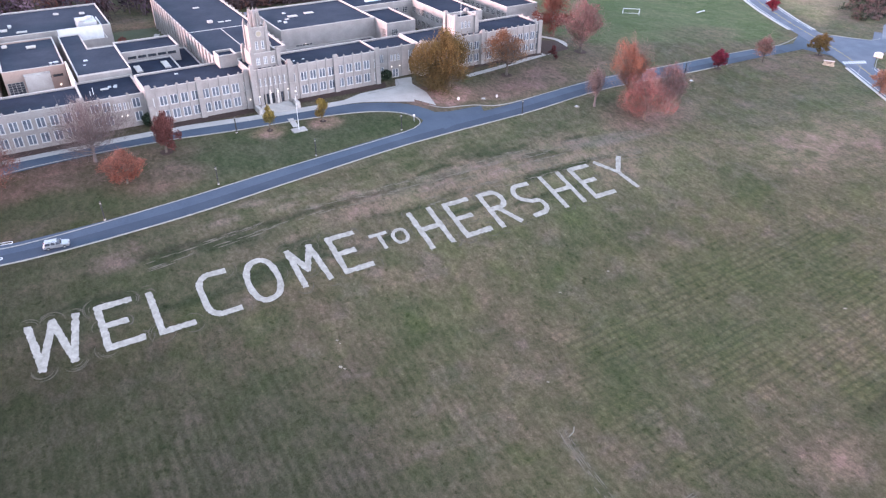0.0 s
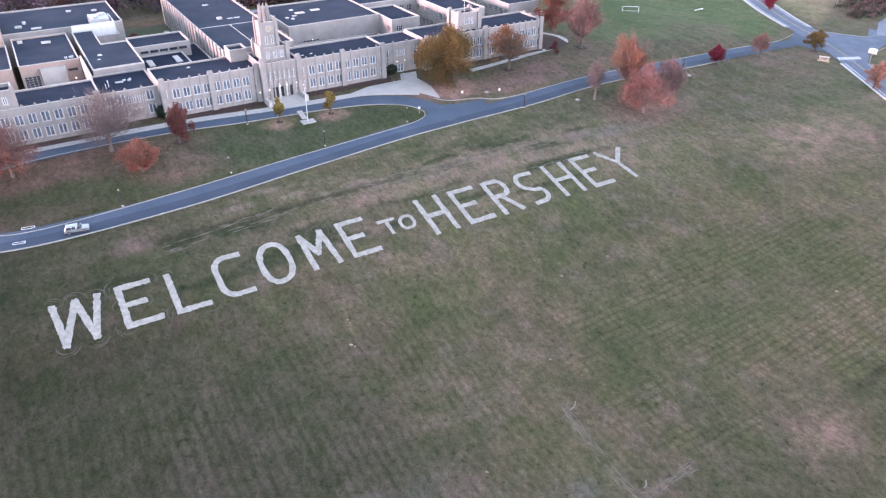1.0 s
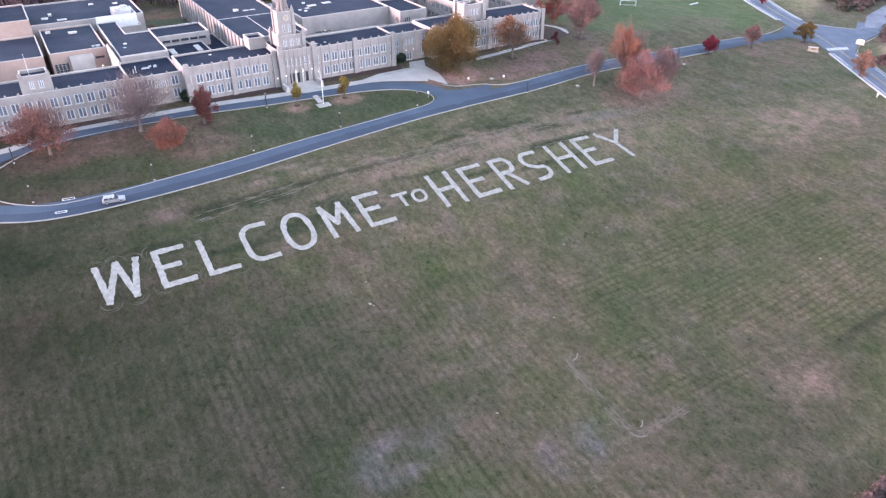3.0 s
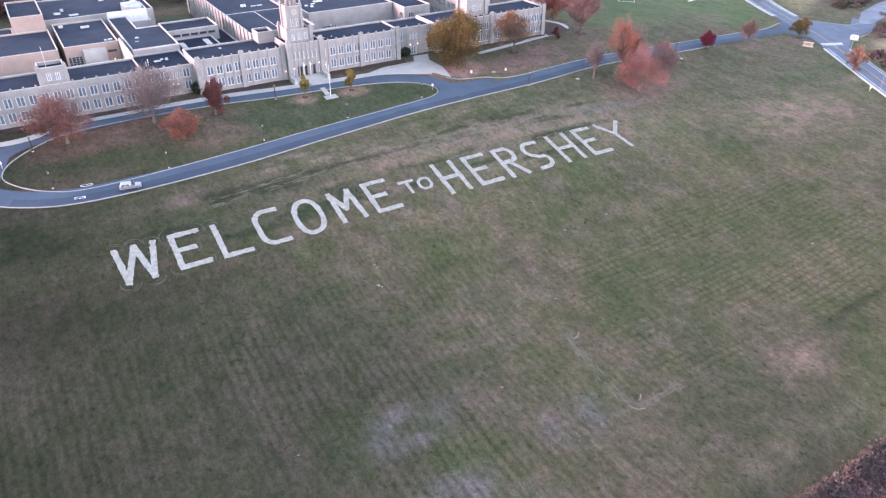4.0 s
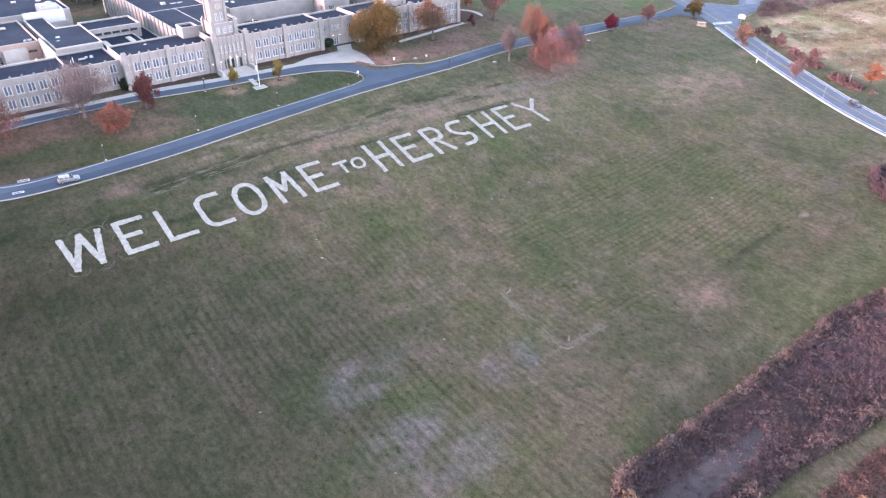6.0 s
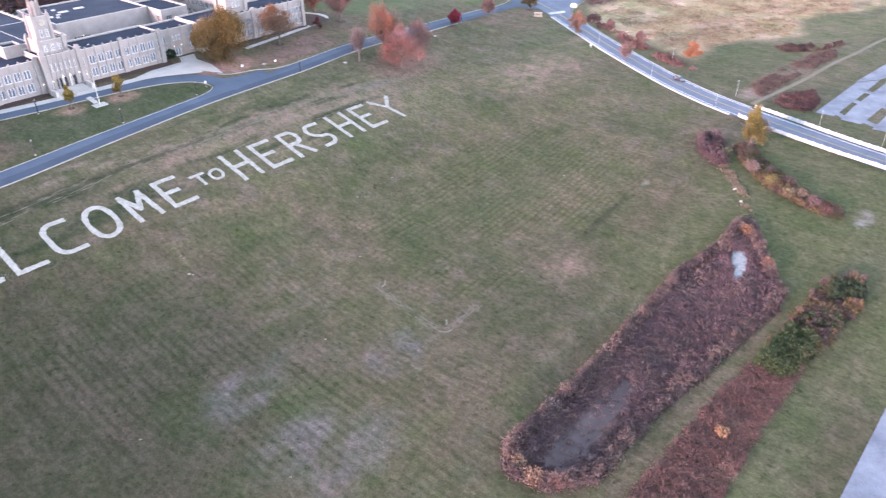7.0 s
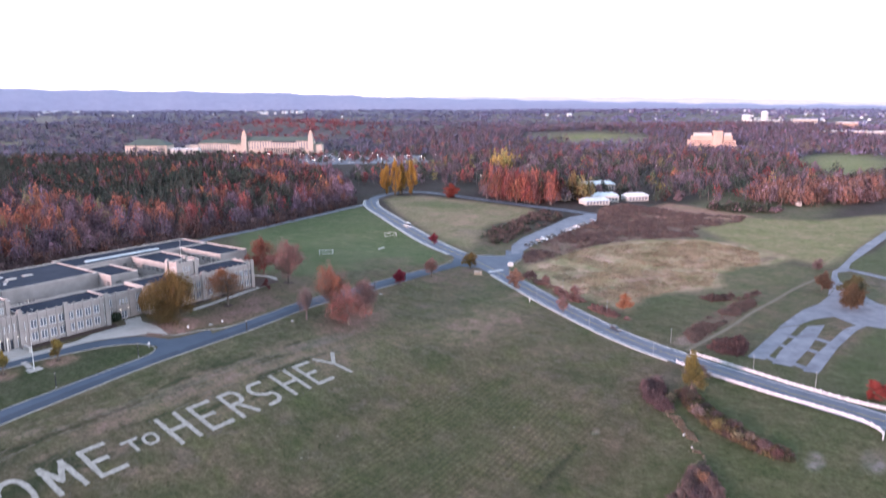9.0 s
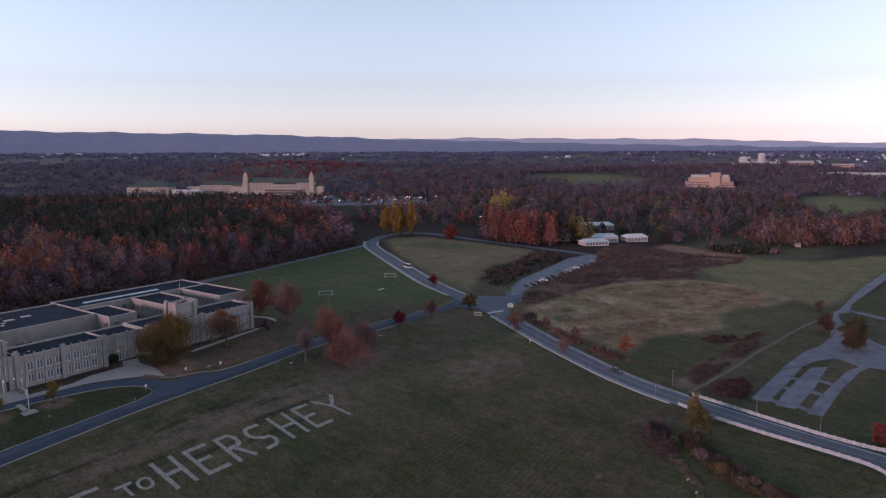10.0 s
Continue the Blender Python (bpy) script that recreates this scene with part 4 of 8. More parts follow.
def ground_letter(ch, a0, wide, b0, high):
    pen = STROKE if high > 6 else 0.85
    shape = Shape()
    for i, pts in enumerate(glyph(ch)):
        line = letter_line(pts, a0, wide, b0, high)
        if len(pts) == 2:
            n = max(3, int(np.linalg.norm(line[1] - line[0]) / 0.4))
            d = (line[1] - line[0]) / np.linalg.norm(line[1] - line[0])
            line = np.linspace(line[0] - d * pen * 0.42, line[1] + d * pen * 0.42, n)
        ragged = pen * (1 + chalk_rng.normal(0, 0.085, len(line)))
        line = line + sides(line) * chalk_rng.normal(0, 0.035, (len(line), 1))
        ribbon(line, ragged, 0.07 + 0.006 * i, 3, shape=shape)
    small = "small " if high < 6 else ""
    return tagged(part("ground_letter", shape, CHALK), f"{small}white chalk letter {ch} on the grass", "letter", "letters of the greeting")


for row in GREETING:
    ground_letter(*row)
worn = Shape()
for ch, a0, wide, b0, high in GREETING:
    # curved scuffs of the spreader where it turned at the ends of the strokes
    size = 1.0 if high > 6 else 0.5
    for pts in glyph(ch):
        line = letter_line(pts, a0, wide, b0, high)
        for end, inner in ((line[0], line[1]), (line[-1], line[-2])):
            d = (end - inner) / np.linalg.norm(end - inner)
            turn = math.degrees(math.atan2(d[1], d[0]))
            for _ in range(int(chalk_rng.integers(1, 4))):
                r, mid, half = size * chalk_rng.uniform(1.3, 2.5), turn + chalk_rng.normal(0, 45), chalk_rng.uniform(25, 60)
                ring = np.array(arc(end[0], end[1], r, r, mid - half, mid + half, 10))
                ribbon(ring, (0.10 + 0.16 * chalk_rng.uniform(size=11)) * np.sin(np.linspace(0.3, 2.84, 11)), 0.05 + 0.012 * chalk_rng.uniform(), 1, shape=worn)
tagged(part("scuffed_grass", worn, WORN), "pale curved scuffs in the grass round the chalk letters", "grass", kind="stuff")


def worn_streaks(line, offsets, shape, share=0.6):
    """Broken, narrow streaks of worn grass along a line."""
    for off in offsets:
        k = 0
        while k < len(line) - 3:
            run = int(chalk_rng.integers(3, 9))
            if chalk_rng.uniform() < share:
                piece = line[k:k + run]
                if len(piece) > 2:
                    taper = np.sin(np.linspace(0.25, math.pi - 0.25, len(piece)))
                    ribbon(piece, (0.10 + 0.22 * chalk_rng.uniform(size=len(piece))) * taper, 0.06 + 0.02 * chalk_rng.uniform(), 1, shape=shape, shift=off + chalk_rng.normal(0, 0.08))
            k += run
    return shape


# a worn boundary of a playing field, with chalk left at its corners
line = spline(((21.6, 88.3), (22.2, 86.2), (24.5, 80.8), (27.4, 75.4), (30.2, 70.5), (31.6, 69.6), (33.2, 69.6), (37.5, 72.6), (42.4, 75.8)), 0.6)
trail = worn_streaks(line, (-0.9, -0.5, -0.2, 0.1, 0.45, 0.8), Shape(), 0.5)
tagged(part("worn_line", trail, RUT), "faint trampled boundary of a playing field", "worn grass", kind="stuff")
for pts in (((22.6, 86.9), (23.6, 88.0), (23.9, 89.2)), ((32.6, 70.9), (33.2, 71.6), (33.3, 72.6)), ((30.4, 69.6), (31.8, 68.7), (33.4, 69.0))):
    tagged(part("chalk_trace", ribbon(spline(pts, 0.4), 0.2, 0.09, 1), CHALK_THIN), "faint worn chalk trace in the grass", "chalk mark")
# wheel tracks across the top of the slope
for pts, text in ((((-18.8, 146.3), (-3, 156.3), (11.5, 165.3), (27.4, 175.2), (44.5, 183.7), (65.1, 194.3)), "pale wheel track along the top of the slope"),
                  (((-11, 148.7), (11.4, 162.5), (33.6, 175.2)), "faint wheel track in the grass"), (((-60, 118), (-42, 131), (-24, 143.5), (-11, 148.7)), "faint wheel track below the drive"),
                  (((-4, 147), (14, 157.5), (36, 170), (58, 180)), "faint wheel track in the grass")):
    rut = worn_streaks(spline(pts, 0.8), (-1.5, -1.1, -0.8, 0.6, 0.9, 1.3), Shape(), 0.45)
    tagged(part("wheel_track", rut, RUT), text, "wheel track", kind="structure")
# scuffed pale tufts
for x, y, r in ((-20.2, 105.6, 0.4), (-19.6, 104.9, 0.25), (-18.9, 99.5, 0.5), (-18.1, 99.2, 0.3), (-29.7, 56.0, 0.35), (-6.0, 40.9, 0.3), (20.5, 99.5, 0.4), (88, 122, 0.5), (26, 124, 0.45), (38, 132, 0.5), (6.5, 73, 0.4)):
    o = [(x + r * chalk_rng.uniform(0.5, 1.1) * math.cos(k * math.tau / 9), y + 0.6 * r * chalk_rng.uniform(0.5, 1.1) * math.sin(k * math.tau / 9)) for k in range(9)]
    tagged(part("pale_tuft", patch(o, 0.06, 0.3), PALE_TUFT), "small scuffed pale patch in the grass", "worn grass", kind="structure")

# ---------------------------------------------------------------- the school
# its own axes: a along the front, b back from it, z up from the ground before it
SCHOOL = thing("school_building", "long cream limestone school with dark flat roofs and a tower", "school", m=pose(-18.8, 209.5, 13.45, 0, 0, 31))
SIDES = {"front": (lambda a0, a1, b0, b1: ((a0, b0), (a1, b0))), "right": (lambda a0, a1, b0, b1: ((a1, b0), (a1, b1))),
         "back": (lambda a0, a1, b0, b1: ((a1, b1), (a0, b1))), "left": (lambda a0, a1, b0, b1: ((a0, b1), (a0, b0)))}


def wall_side(shape, p, q, z0, z1, holes, deep=0.35):
    """One face of a wall, with openings that go in by the depth of the reveal."""
    p, q = Vector((*p, 0)), Vector((*q, 0))
    d = (q - p).normalized()
    inward = Vector((-d.y, d.x, 0)) * deep
    long = (q - p).length
    xs = sorted({0.0, long, *(h[0] for h in holes), *(h[1] for h in holes)})
    zs = sorted({z0, z1, *(h[2] for h in holes), *(h[3] for h in holes)})

    def pt(s, z, inn=0):
        v = p + d * s + (inward if inn else Vector((0, 0, 0)))
        return (v.x, v.y, z)

    for x0, x1 in zip(xs, xs[1:]):
        for a, b in zip(zs, zs[1:]):
            mx, mz = (x0 + x1) / 2, (a + b) / 2
            if not any(h[0] < mx < h[1] and h[2] < mz < h[3] for h in holes):
                shape.face(pt(x0, a), pt(x1, a), pt(x1, b), pt(x0, b))
    for x0, x1, a, b in holes:
        shape.face(pt(x0, a), pt(x0, b), pt(x0, b, 1), pt(x0, a, 1))
        shape.face(pt(x1, a), pt(x1, a, 1), pt(x1, b, 1), pt(x1, b))
        shape.face(pt(x0, a), pt(x0, a, 1), pt(x1, a, 1), pt(x1, a))
        shape.face(pt(x0, b), pt(x1, b), pt(x1, b, 1), pt(x0, b, 1))


WINDOW_MESHES = {}


def lattice(w, h, nx, ny, e=0.13):
    """A window frame as one piece: a plate with an opening for each light."""
    xs, zs = [], []
    for i in range(nx + 1):
        x = min(max(-w / 2 + w * i / nx, -w / 2 + e / 2), w / 2 - e / 2)
        xs += [x - e / 2, x + e / 2]
    for j in range(ny + 1):
        k = 0.1 if j in (0, ny) else 0.06
        z = min(max(h * j / ny, k / 2), h - k / 2)
        zs += [z - k / 2, z + k / 2]
    s, known = Shape(), {}

    def vert(i, j, y):
        if (i, j, y) not in known:
            known[i, j, y] = len(s.v)
            s.v.append((xs[i], y, zs[j]))
        return known[i, j, y]

    def bar(i, j):
        return 0 <= i < len(xs) - 1 and 0 <= j < len(zs) - 1 and (i % 2 == 0 or j % 2 == 0)

    for i in range(len(xs) - 1):
        for j in range(len(zs) - 1):
            if bar(i, j):
                s.f.append((vert(i, j, 0.08), vert(i + 1, j, 0.08), vert(i + 1, j + 1, 0.08), vert(i, j + 1, 0.08)))
                for (di, dj), (p, q) in (((-1, 0), ((0, 1), (0, 0))), ((1, 0), ((1, 0), (1, 1))), ((0, -1), ((0, 0), (1, 0))), ((0, 1), ((1, 1), (0, 1)))):
                    if not bar(i + di, j + dj):
                        s.f.append((vert(i + p[0], j + p[1], 0.08), vert(i + p[0], j + p[1], 0.2), vert(i + q[0], j + q[1], 0.2), vert(i + q[0], j + q[1], 0.08)))
    return s


def window_meshes(w, h, nx, ny, dark=False):
    key = (round(w, 2), round(h, 2), nx, ny, dark)
    if key not in WINDOW_MESHES:
        fr = lattice(w, h, nx, ny, 0.13 if dark else 0.22)
        pane = Shape().box(-w / 2 - 0.02, w / 2 + 0.02, 0.24, 0.4, -0.02, h + 0.02)
        sill = Shape().box(-w / 2 - 0.12, w / 2 + 0.12, -0.1, 0.1, -0.14, 0.0)
        WINDOW_MESHES[key] = (fr.mesh("window", (BLACK_METAL if nx < 3 else COPING) if dark else FRAME_PAINT), pane.mesh("pane", PANE if dark else PALE_PANE), sill.mesh("sill", COPING))
    return WINDOW_MESHES[key]


def put_window(parent, p, q, s, z, w, h, nx=2, ny=3, dark=False):
    p, q = Vector(p), Vector(q)
    d = (q - p).normalized()
    c = p + d * s
    fr, pane, sill = window_meshes(w, h, nx, ny, dark)
    win = part("window", fr, None, parent, m=pose(c.x, c.y, z, 0, 0, math.degrees(math.atan2(d.y, d.x))))
    part("pane", pane, None, win)
    if not dark:
        part("sill", sill, None, win)
    return win


def block(a0, a1, b0, b1, h, wins=(), z0=0.0, coping=True, mat=None, roof=None, name="wing_wall", rise=0.4):
    """A flat-roofed block: walls with openings, parapet, coping, roof and windows. wins: side, along, sill, wide, high, panes."""
    shape = Shape()
    t = 0.3
    for side, ends in SIDES.items():
        p, q = ends(a0, a1, b0, b1)
        holes = [(s - w / 2, s + w / 2, z, z + hh) for sd, s, z, w, hh, *_ in wins if sd == side]
        wall_side(shape, p, q, z0, h, holes)
        for sd, s, z, w, hh, *panes in wins:
            if sd == side:
                put_window(SCHOOL, p, q, s, z, w, hh, *panes)
    c = [(a0, b0), (a1, b0), (a1, b1), (a0, b1)]
    i = [(a0 + t, b0 + t), (a1 - t, b0 + t), (a1 - t, b1 - t), (a0 + t, b1 - t)]
    for k in range(4):
        j = (k + 1) % 4
        shape.face((*c[k], h), (*c[j], h), (*i[j], h), (*i[k], h))
        shape.face((*i[k], h), (*i[j], h), (*i[j], h - rise), (*i[k], h - rise))
    part(name, shape, mat or LIMESTONE, SCHOOL)
    part("roof", Shape().box(a0 + 0.35, a1 - 0.35, b0 + 0.35, b1 - 0.35, h - rise - 0.2, h - rise + 0.02), roof or ROOFING, SCHOOL)
    if coping:
        e = 0.03
        cp = Shape().box(a0 - e, a1 + e, b0 - e, b0 + t + e, h + 0.003, h + 0.14).box(a0 - e, a1 + e, b1 - t - e, b1 + e, h + 0.003, h + 0.14)
        cp.box(a0 - e, a0 + t + e, b0 + t + e, b1 - t - e, h + 0.003, h + 0.14).box(a1 - t - e, a1 + e, b0 + t + e, b1 - t - e, h + 0.003, h + 0.14)
        part("coping", cp, COPING, SCHOOL)


PILASTERS = {}


def pilaster(a, b, h, wide=0.5, deep=0.22, turn=0.0, top=0.75):
    key = (wide, deep, round(h, 1), top)
    if key not in PILASTERS:
        s = Shape().box(-wide / 2, wide / 2, -deep, 0.12, 0, h * 0.55).box(-wide / 2 + 0.04, wide / 2 - 0.04, -deep * 0.75, 0.12, h * 0.55, h + top * 0.5)
        s.box(-wide / 2 - 0.05, wide / 2 + 0.05, -deep - 0.03, 0.3, h + top * 0.5, h + top * 0.66).box(-wide / 2 + 0.03, wide / 2 - 0.03, -deep * 0.7, 0.25, h + top * 0.66, h + top, 0.1)
        PILASTERS[key] = s.mesh("pilaster", LIMESTONE)
    part("pilaster", PILASTERS[key], None, SCHOOL, m=pose(a, b, 0, 0, 0, turn))


def storeys(a_list, w=2.05, nx=2, h1=2.55, z1=1.3, z2=5.2, side="front"):
    return [(side, s, z, w, h1, nx, 1) for s in a_list for z in (z1, z2)]


def front_wing(a0, a1, b0, b1, h, bays, narrow_at=()):
    """A two-storey front: window bays between slim pilasters with knobs."""
    pitch = (a1 - a0) / bays
    wins = storeys([pitch * (i + 0.5) for i in range(bays) if i not in narrow_at]) + storeys([pitch * (i + 0.5) for i in narrow_at], 0.75, 1)
    block(a0, a1, b0, b1, h, wins)
    for i in range(1, bays):
        pilaster(a0 + pitch * i, b0, h)


front_wing(-157, -82, 0, 14, 9.6, 25)
for a in (-157, -132, -82.9):
    pilaster(a, 0.0, 9.7, 1.5, 0.6, top=1.2)
block(-82, -67.5, 3, 20, 8.5, storeys((2.2, 5.0, 12.3), z2=5.0) + [("front", x, 4.9, 0.75, 1.9, 1, 3) for x in (7.0, 8.2, 9.4, 10.6)])
for a in (-78.4, -75.6, -71.4):
    pilaster(a, 3, 8.5)
front_wing(-67.5, -40, 0, 14, 10.0, 10, (0, 9))
front_wing(-28.5, 0, 0, 13, 10.0, 10, (0, 9))
for a in (-66.7, -53.75, -40.9, -28.0, -14.25, -0.75):
    pilaster(a, 0.0, 10.0, 1.5, 0.6, top=1.2)
block(0.02, 14, 2.8, 14, 9.4, storeys((2.0, 12.2), 1.5, 2) + [("front", x, 5.3, 0.75, 1.9, 1, 3) for x in (5.6, 6.8, 8.0)] + [("front", 6.8, 0.1, 2.2, 2.6, 2, 2)])
for a in (4.4, 9.2):
    pilaster(a, 2.8, 9.4)
front_wing(14.02, 61.5, 0, 13.5, 10.0, 19)
for a in (14.8, 28.4, 37.4, 60.7):
    pilaster(a, 0.0, 10.0, 1.5, 0.6, top=1.2)
for b in (3.5, 7.5, 11.0):
    pilaster(61.5, b, 10.0, 0.9, 0.5, 90)
block(29.2, 37.0, 3.5, 9.5, 15.2, [("front", s, 11.6, 0.8, 2.0, 1, 3) for s in (2.6, 3.9, 5.2)] + [("left", s, 11.6, 0.7, 2.0, 1, 3) for s in (2.4, 3.6)], 9.2, name="pavilion_tower", rise=0.9)
for a in (29.2, 37.0):
    for b in (3.6, 9.4):
        part("corner_pier", Shape().box(a - 0.7, a + 0.7, b - 0.7, b + 0.7, 9.3, 15.7).box(a - 0.55, a + 0.55, b - 0.55, b + 0.55, 15.7, 16.2, 0.15), LIMESTONE, SCHOOL)
block(-107.5, -101, 1, 7, 14.0, [("front", s, 10.6, 1.1, 1.9, 2, 3) for s in (2.2, 4.4)], 8.9, name="wing_tower", rise=0.8)
for a in (-107.5, -101):
    part("corner_pier", Shape().box(a - 0.5, a + 0.5, 0.6, 1.7, 0, 14.4).box(a - 0.4, a + 0.4, 0.7, 1.6, 14.4, 14.9, 0.12), LIMESTONE, SCHOOL)

# entrance block and clock tower
door_holes = [("front", s, 0.9, 1.5, 3.0, 2, 3, True) for s in (3.6, 5.75, 7.9)]
block(-40, -28.5, -1.8, 11, 11.0, door_holes + [("front", 0.9 + 1.39 * i, 6.2, 0.7, 2.3, 1, 3) for i in range(8)] + [("front", 1.3, 1.4, 0.7, 2.2, 1, 3), ("front", 10.2, 1.4, 0.7, 2.2, 1, 3)], name="entrance_wall")
for a in (-39.6, -28.9):
    pilaster(a, -1.8, 11.0, 1.3, 0.7, top=1.6)
for i in range(1, 8):
    pilaster(-39.8 + 1.39 * i + 0.4, -1.8, 11.0, 0.35, 0.25, top=0.7)
for a in (-35.33, -33.18):
    part("door_pier", Shape().box(a - 0.3, a + 0.3, -2.3, -1.75, 0.8, 5.0, 0.05), COPING, SCHOOL)
block(-38.2, -30.8, 0.8, 8.4, 14.6, [("front", s, 11.5, 1.1, 2.0, 2, 3) for s in (1.6, 3.7, 5.8)], 10.0, name="tower_base", rise=0.8)
for a in (-38.2, -30.8):
    for b in (0.9, 8.3):
        part("corner_pier", Shape().box(a - 0.55, a + 0.55, b - 0.55, b + 0.55, 10.1, 15.2).box(a - 0.4, a + 0.4, b - 0.4, b + 0.4, 15.2, 15.9, 0.2), LIMESTONE, SCHOOL)
block(-37.6, -32.9, 1.9, 6.6, 21.3, [("front", s, 15.4, 0.8, 2.2, 1, 3) for s in (1.5, 3.2)] + [("left", s, 15.4, 0.8, 2.2, 1, 3) for s in (1.5, 3.2)], 13.7, name="tower_shaft", rise=0.5)
for a in (-37.5, -33.0):
    for b in (2.0, 6.5):
        part("corner_pier", Shape().box(a - 0.45, a + 0.45, b - 0.45, b + 0.45, 14.0, 21.9, 0.06).box(a - 0.32, a + 0.32, b - 0.32, b + 0.32, 21.9, 23.0, 0.24), LIMESTONE, SCHOOL)
lantern = Shape()
for i in range(8):
    c, s = math.cos(math.tau * (i + 0.5) / 8), math.sin(math.tau * (i + 0.5) / 8)
    lantern.tube((-35.25 + 1.45 * c, 4.25 + 1.45 * s, 20.8), (-35.25 + 1.3 * c, 4.25 + 1.3 * s, 25.0), 0.26, 0.2, 6)
    lantern.tube((-35.25 + 1.3 * c, 4.25 + 1.3 * s, 25.0), (-35.25 + 1.3 * c, 4.25 + 1.3 * s, 26.0), 0.2, 0.04, 6)
lantern.tube((-35.25, 4.25, 20.7), (-35.25, 4.25, 24.6), 1.15, 0.95, 8).tube((-35.25, 4.25, 24.6), (-35.25, 4.25, 25.2), 1.3, 0.7, 8)
part("lantern", lantern, LIMESTONE, SCHOOL, "pale stone lantern with eight pinnacles")
clock = part("clock", Shape().tube((-35.25, 1.9, 19.6), (-35.25, 1.72, 19.6), 0.85, 0.85, 20), COPING, SCHOOL)
part("clock_dial", Shape().tube((-35.25, 1.74, 19.6), (-35.25, 1.69, 19.6), 0.68, 0.68, 20), STONE, clock)
block(-45.2, -40.1, 9.0, 14.6, 13.0, z0=9.0, name="stair_house", rise=0.5)
for i in range(6):
    part("step", Shape().box(-39.6 + 0.25 * i, -28.9 - 0.25 * i, -6.3 + 0.7 * i, -1.85, 0.15 * i - 0.25, 0.15 * (i + 1) - 0.1), CONCRETE, SCHOOL)
for a in (-40.2, -29.2):
    part("stair_cheek", Shape().box(a, a + 0.9, -6.2, -1.85, -0.3, 1.5, 0.05), COPING, SCHOOL)
WALL_LAMP = Shape().ball((0, -0.35, 0), 0.2, n=8, rows=5).tube((0, 0, -0.1), (0, -0.35, -0.1), 0.05, 0.05, 5).mesh("wall_lamp", WALL_LIGHT)
for a, b, z in ((-38.4, -1.85, 3.6), (-35.33, -2.3, 4.4), (-33.18, -2.3, 4.4), (-30.1, -1.85, 4.4), (-40.8, -0.6, 2.9), (-27.6, -0.6, 2.9), (5.4, 2.8, 3.6), (8.2, 2.8, 3.6), (-74.0, 3.0, 3.4), (-72.6, 3.0, 3.4), (-10, 35.0, 5.0), (-4, 35.0, 3.8), (9, 35.0, 3.6), (-84.6, 34.9, 4.4), (-103, 33.9, 4.5), (62, 1.0, 3.6)):
    part("wall_lamp", WALL_LAMP, None, SCHOOL, m=pose(a, b, z))

# wings, halls and courts behind the front
block(-45, -23, 17, 102, 10.8, name="hall_wall", roof=PALE_MEMBRANE)
part("roof_seam", Shape().box(-44.4, -23.6, 46.9, 47.4, 10.4, 10.46).box(-34.2, -33.9, 17.6, 46.8, 10.4, 10.45), COPING, SCHOOL, "pale joint across the hall roof")
for i in range(20):
    pilaster(-45, 20 + 4.1 * i, 10.8, 0.7, 0.5, -90, 0.5)
    pilaster(-23, 20 + 4.1 * i, 10.8, 0.7, 0.5, 90, 0.5)
block(-18, 16, 35, 66, 10.2, [("front", 27.5, 2.2, 10.5, 1.7, 8, 2, True), ("front", 7.6, 4.2, 6, 0.7, 5, 1, True)], name="hall_wall", roof=PALE_MEMBRANE)
block(-21, 14, 22, 34.6, 4.0, name="low_wing_wall", rise=0.4)
block(16.02, 27, 26, 46, 10.0, [("left", 17.5, z, 2.4, 2.2, 3, 3, True) for z in (1.6, 5.6)] + [("front", 3, 5.6, 2.4, 2.2, 3, 3, True)], name="wing_wall")
court = lambda n, long, side: [(side, long * (i + 0.5) / n, z, 2.2, 2.3, 3, 3, True) for i in range(n) for z in (1.4, 5.5)]
block(16.02, 77.5, 52, 70, 10.0, court(16, 61.5, "front"), name="wing_wall")
block(40, 54, 25, 51.98, 10.0, court(8, 26.98, "left") + court(3, 14, "front"), name="wing_wall")
block(64, 78, 24, 51.98, 10.0, court(8, 27.98, "left"), name="wing_wall")
block(78.02, 83, 26, 36, 4.2, name="porch_wall", rise=0.3)
# an L-shaped wing under one roof
for name, shape, mat in (("wing_wall", Shape().box(-80.8, -67, 19.8, 45.6, 0, 10.0).box(-80.8, -74.6, 45.6, 64, 0, 10.0), LIMESTONE), ("roof", Shape().box(-80.5, -67.3, 20.1, 45.3, 10.0, 10.06).box(-80.5, -74.9, 45.3, 63.7, 10.0, 10.06), PALE_MEMBRANE),
                         ("coping", Shape().box(-80.8, -67, 19.8, 20.1, 10.0, 10.4).box(-67.3, -67, 20.1, 45.6, 10.0, 10.4).box(-74.6, -67.3, 45.3, 45.6, 10.0, 10.4).box(-74.9, -74.6, 45.6, 64, 10.0, 10.4).box(-80.8, -80.5, 20.1, 64, 10.0, 10.4).box(-80.5, -74.9, 63.7, 64, 10.0, 10.4), COPING)):
    part(name, shape, mat, SCHOOL)
block(-66.95, -50.0, 37, 49.6, 9.9, [("front", 3.0 + 2.9 * i, 7.7, 2.4, 0.8, 2, 1, True) for i in range(5)], name="wing_wall")
block(-66.95, -53, 14.4, 36.9, 7.0, name="low_wing_wall", rise=0.25)
block(-52.9, -46, 14.4, 49, 5.6, name="low_wing_wall", rise=0.25)
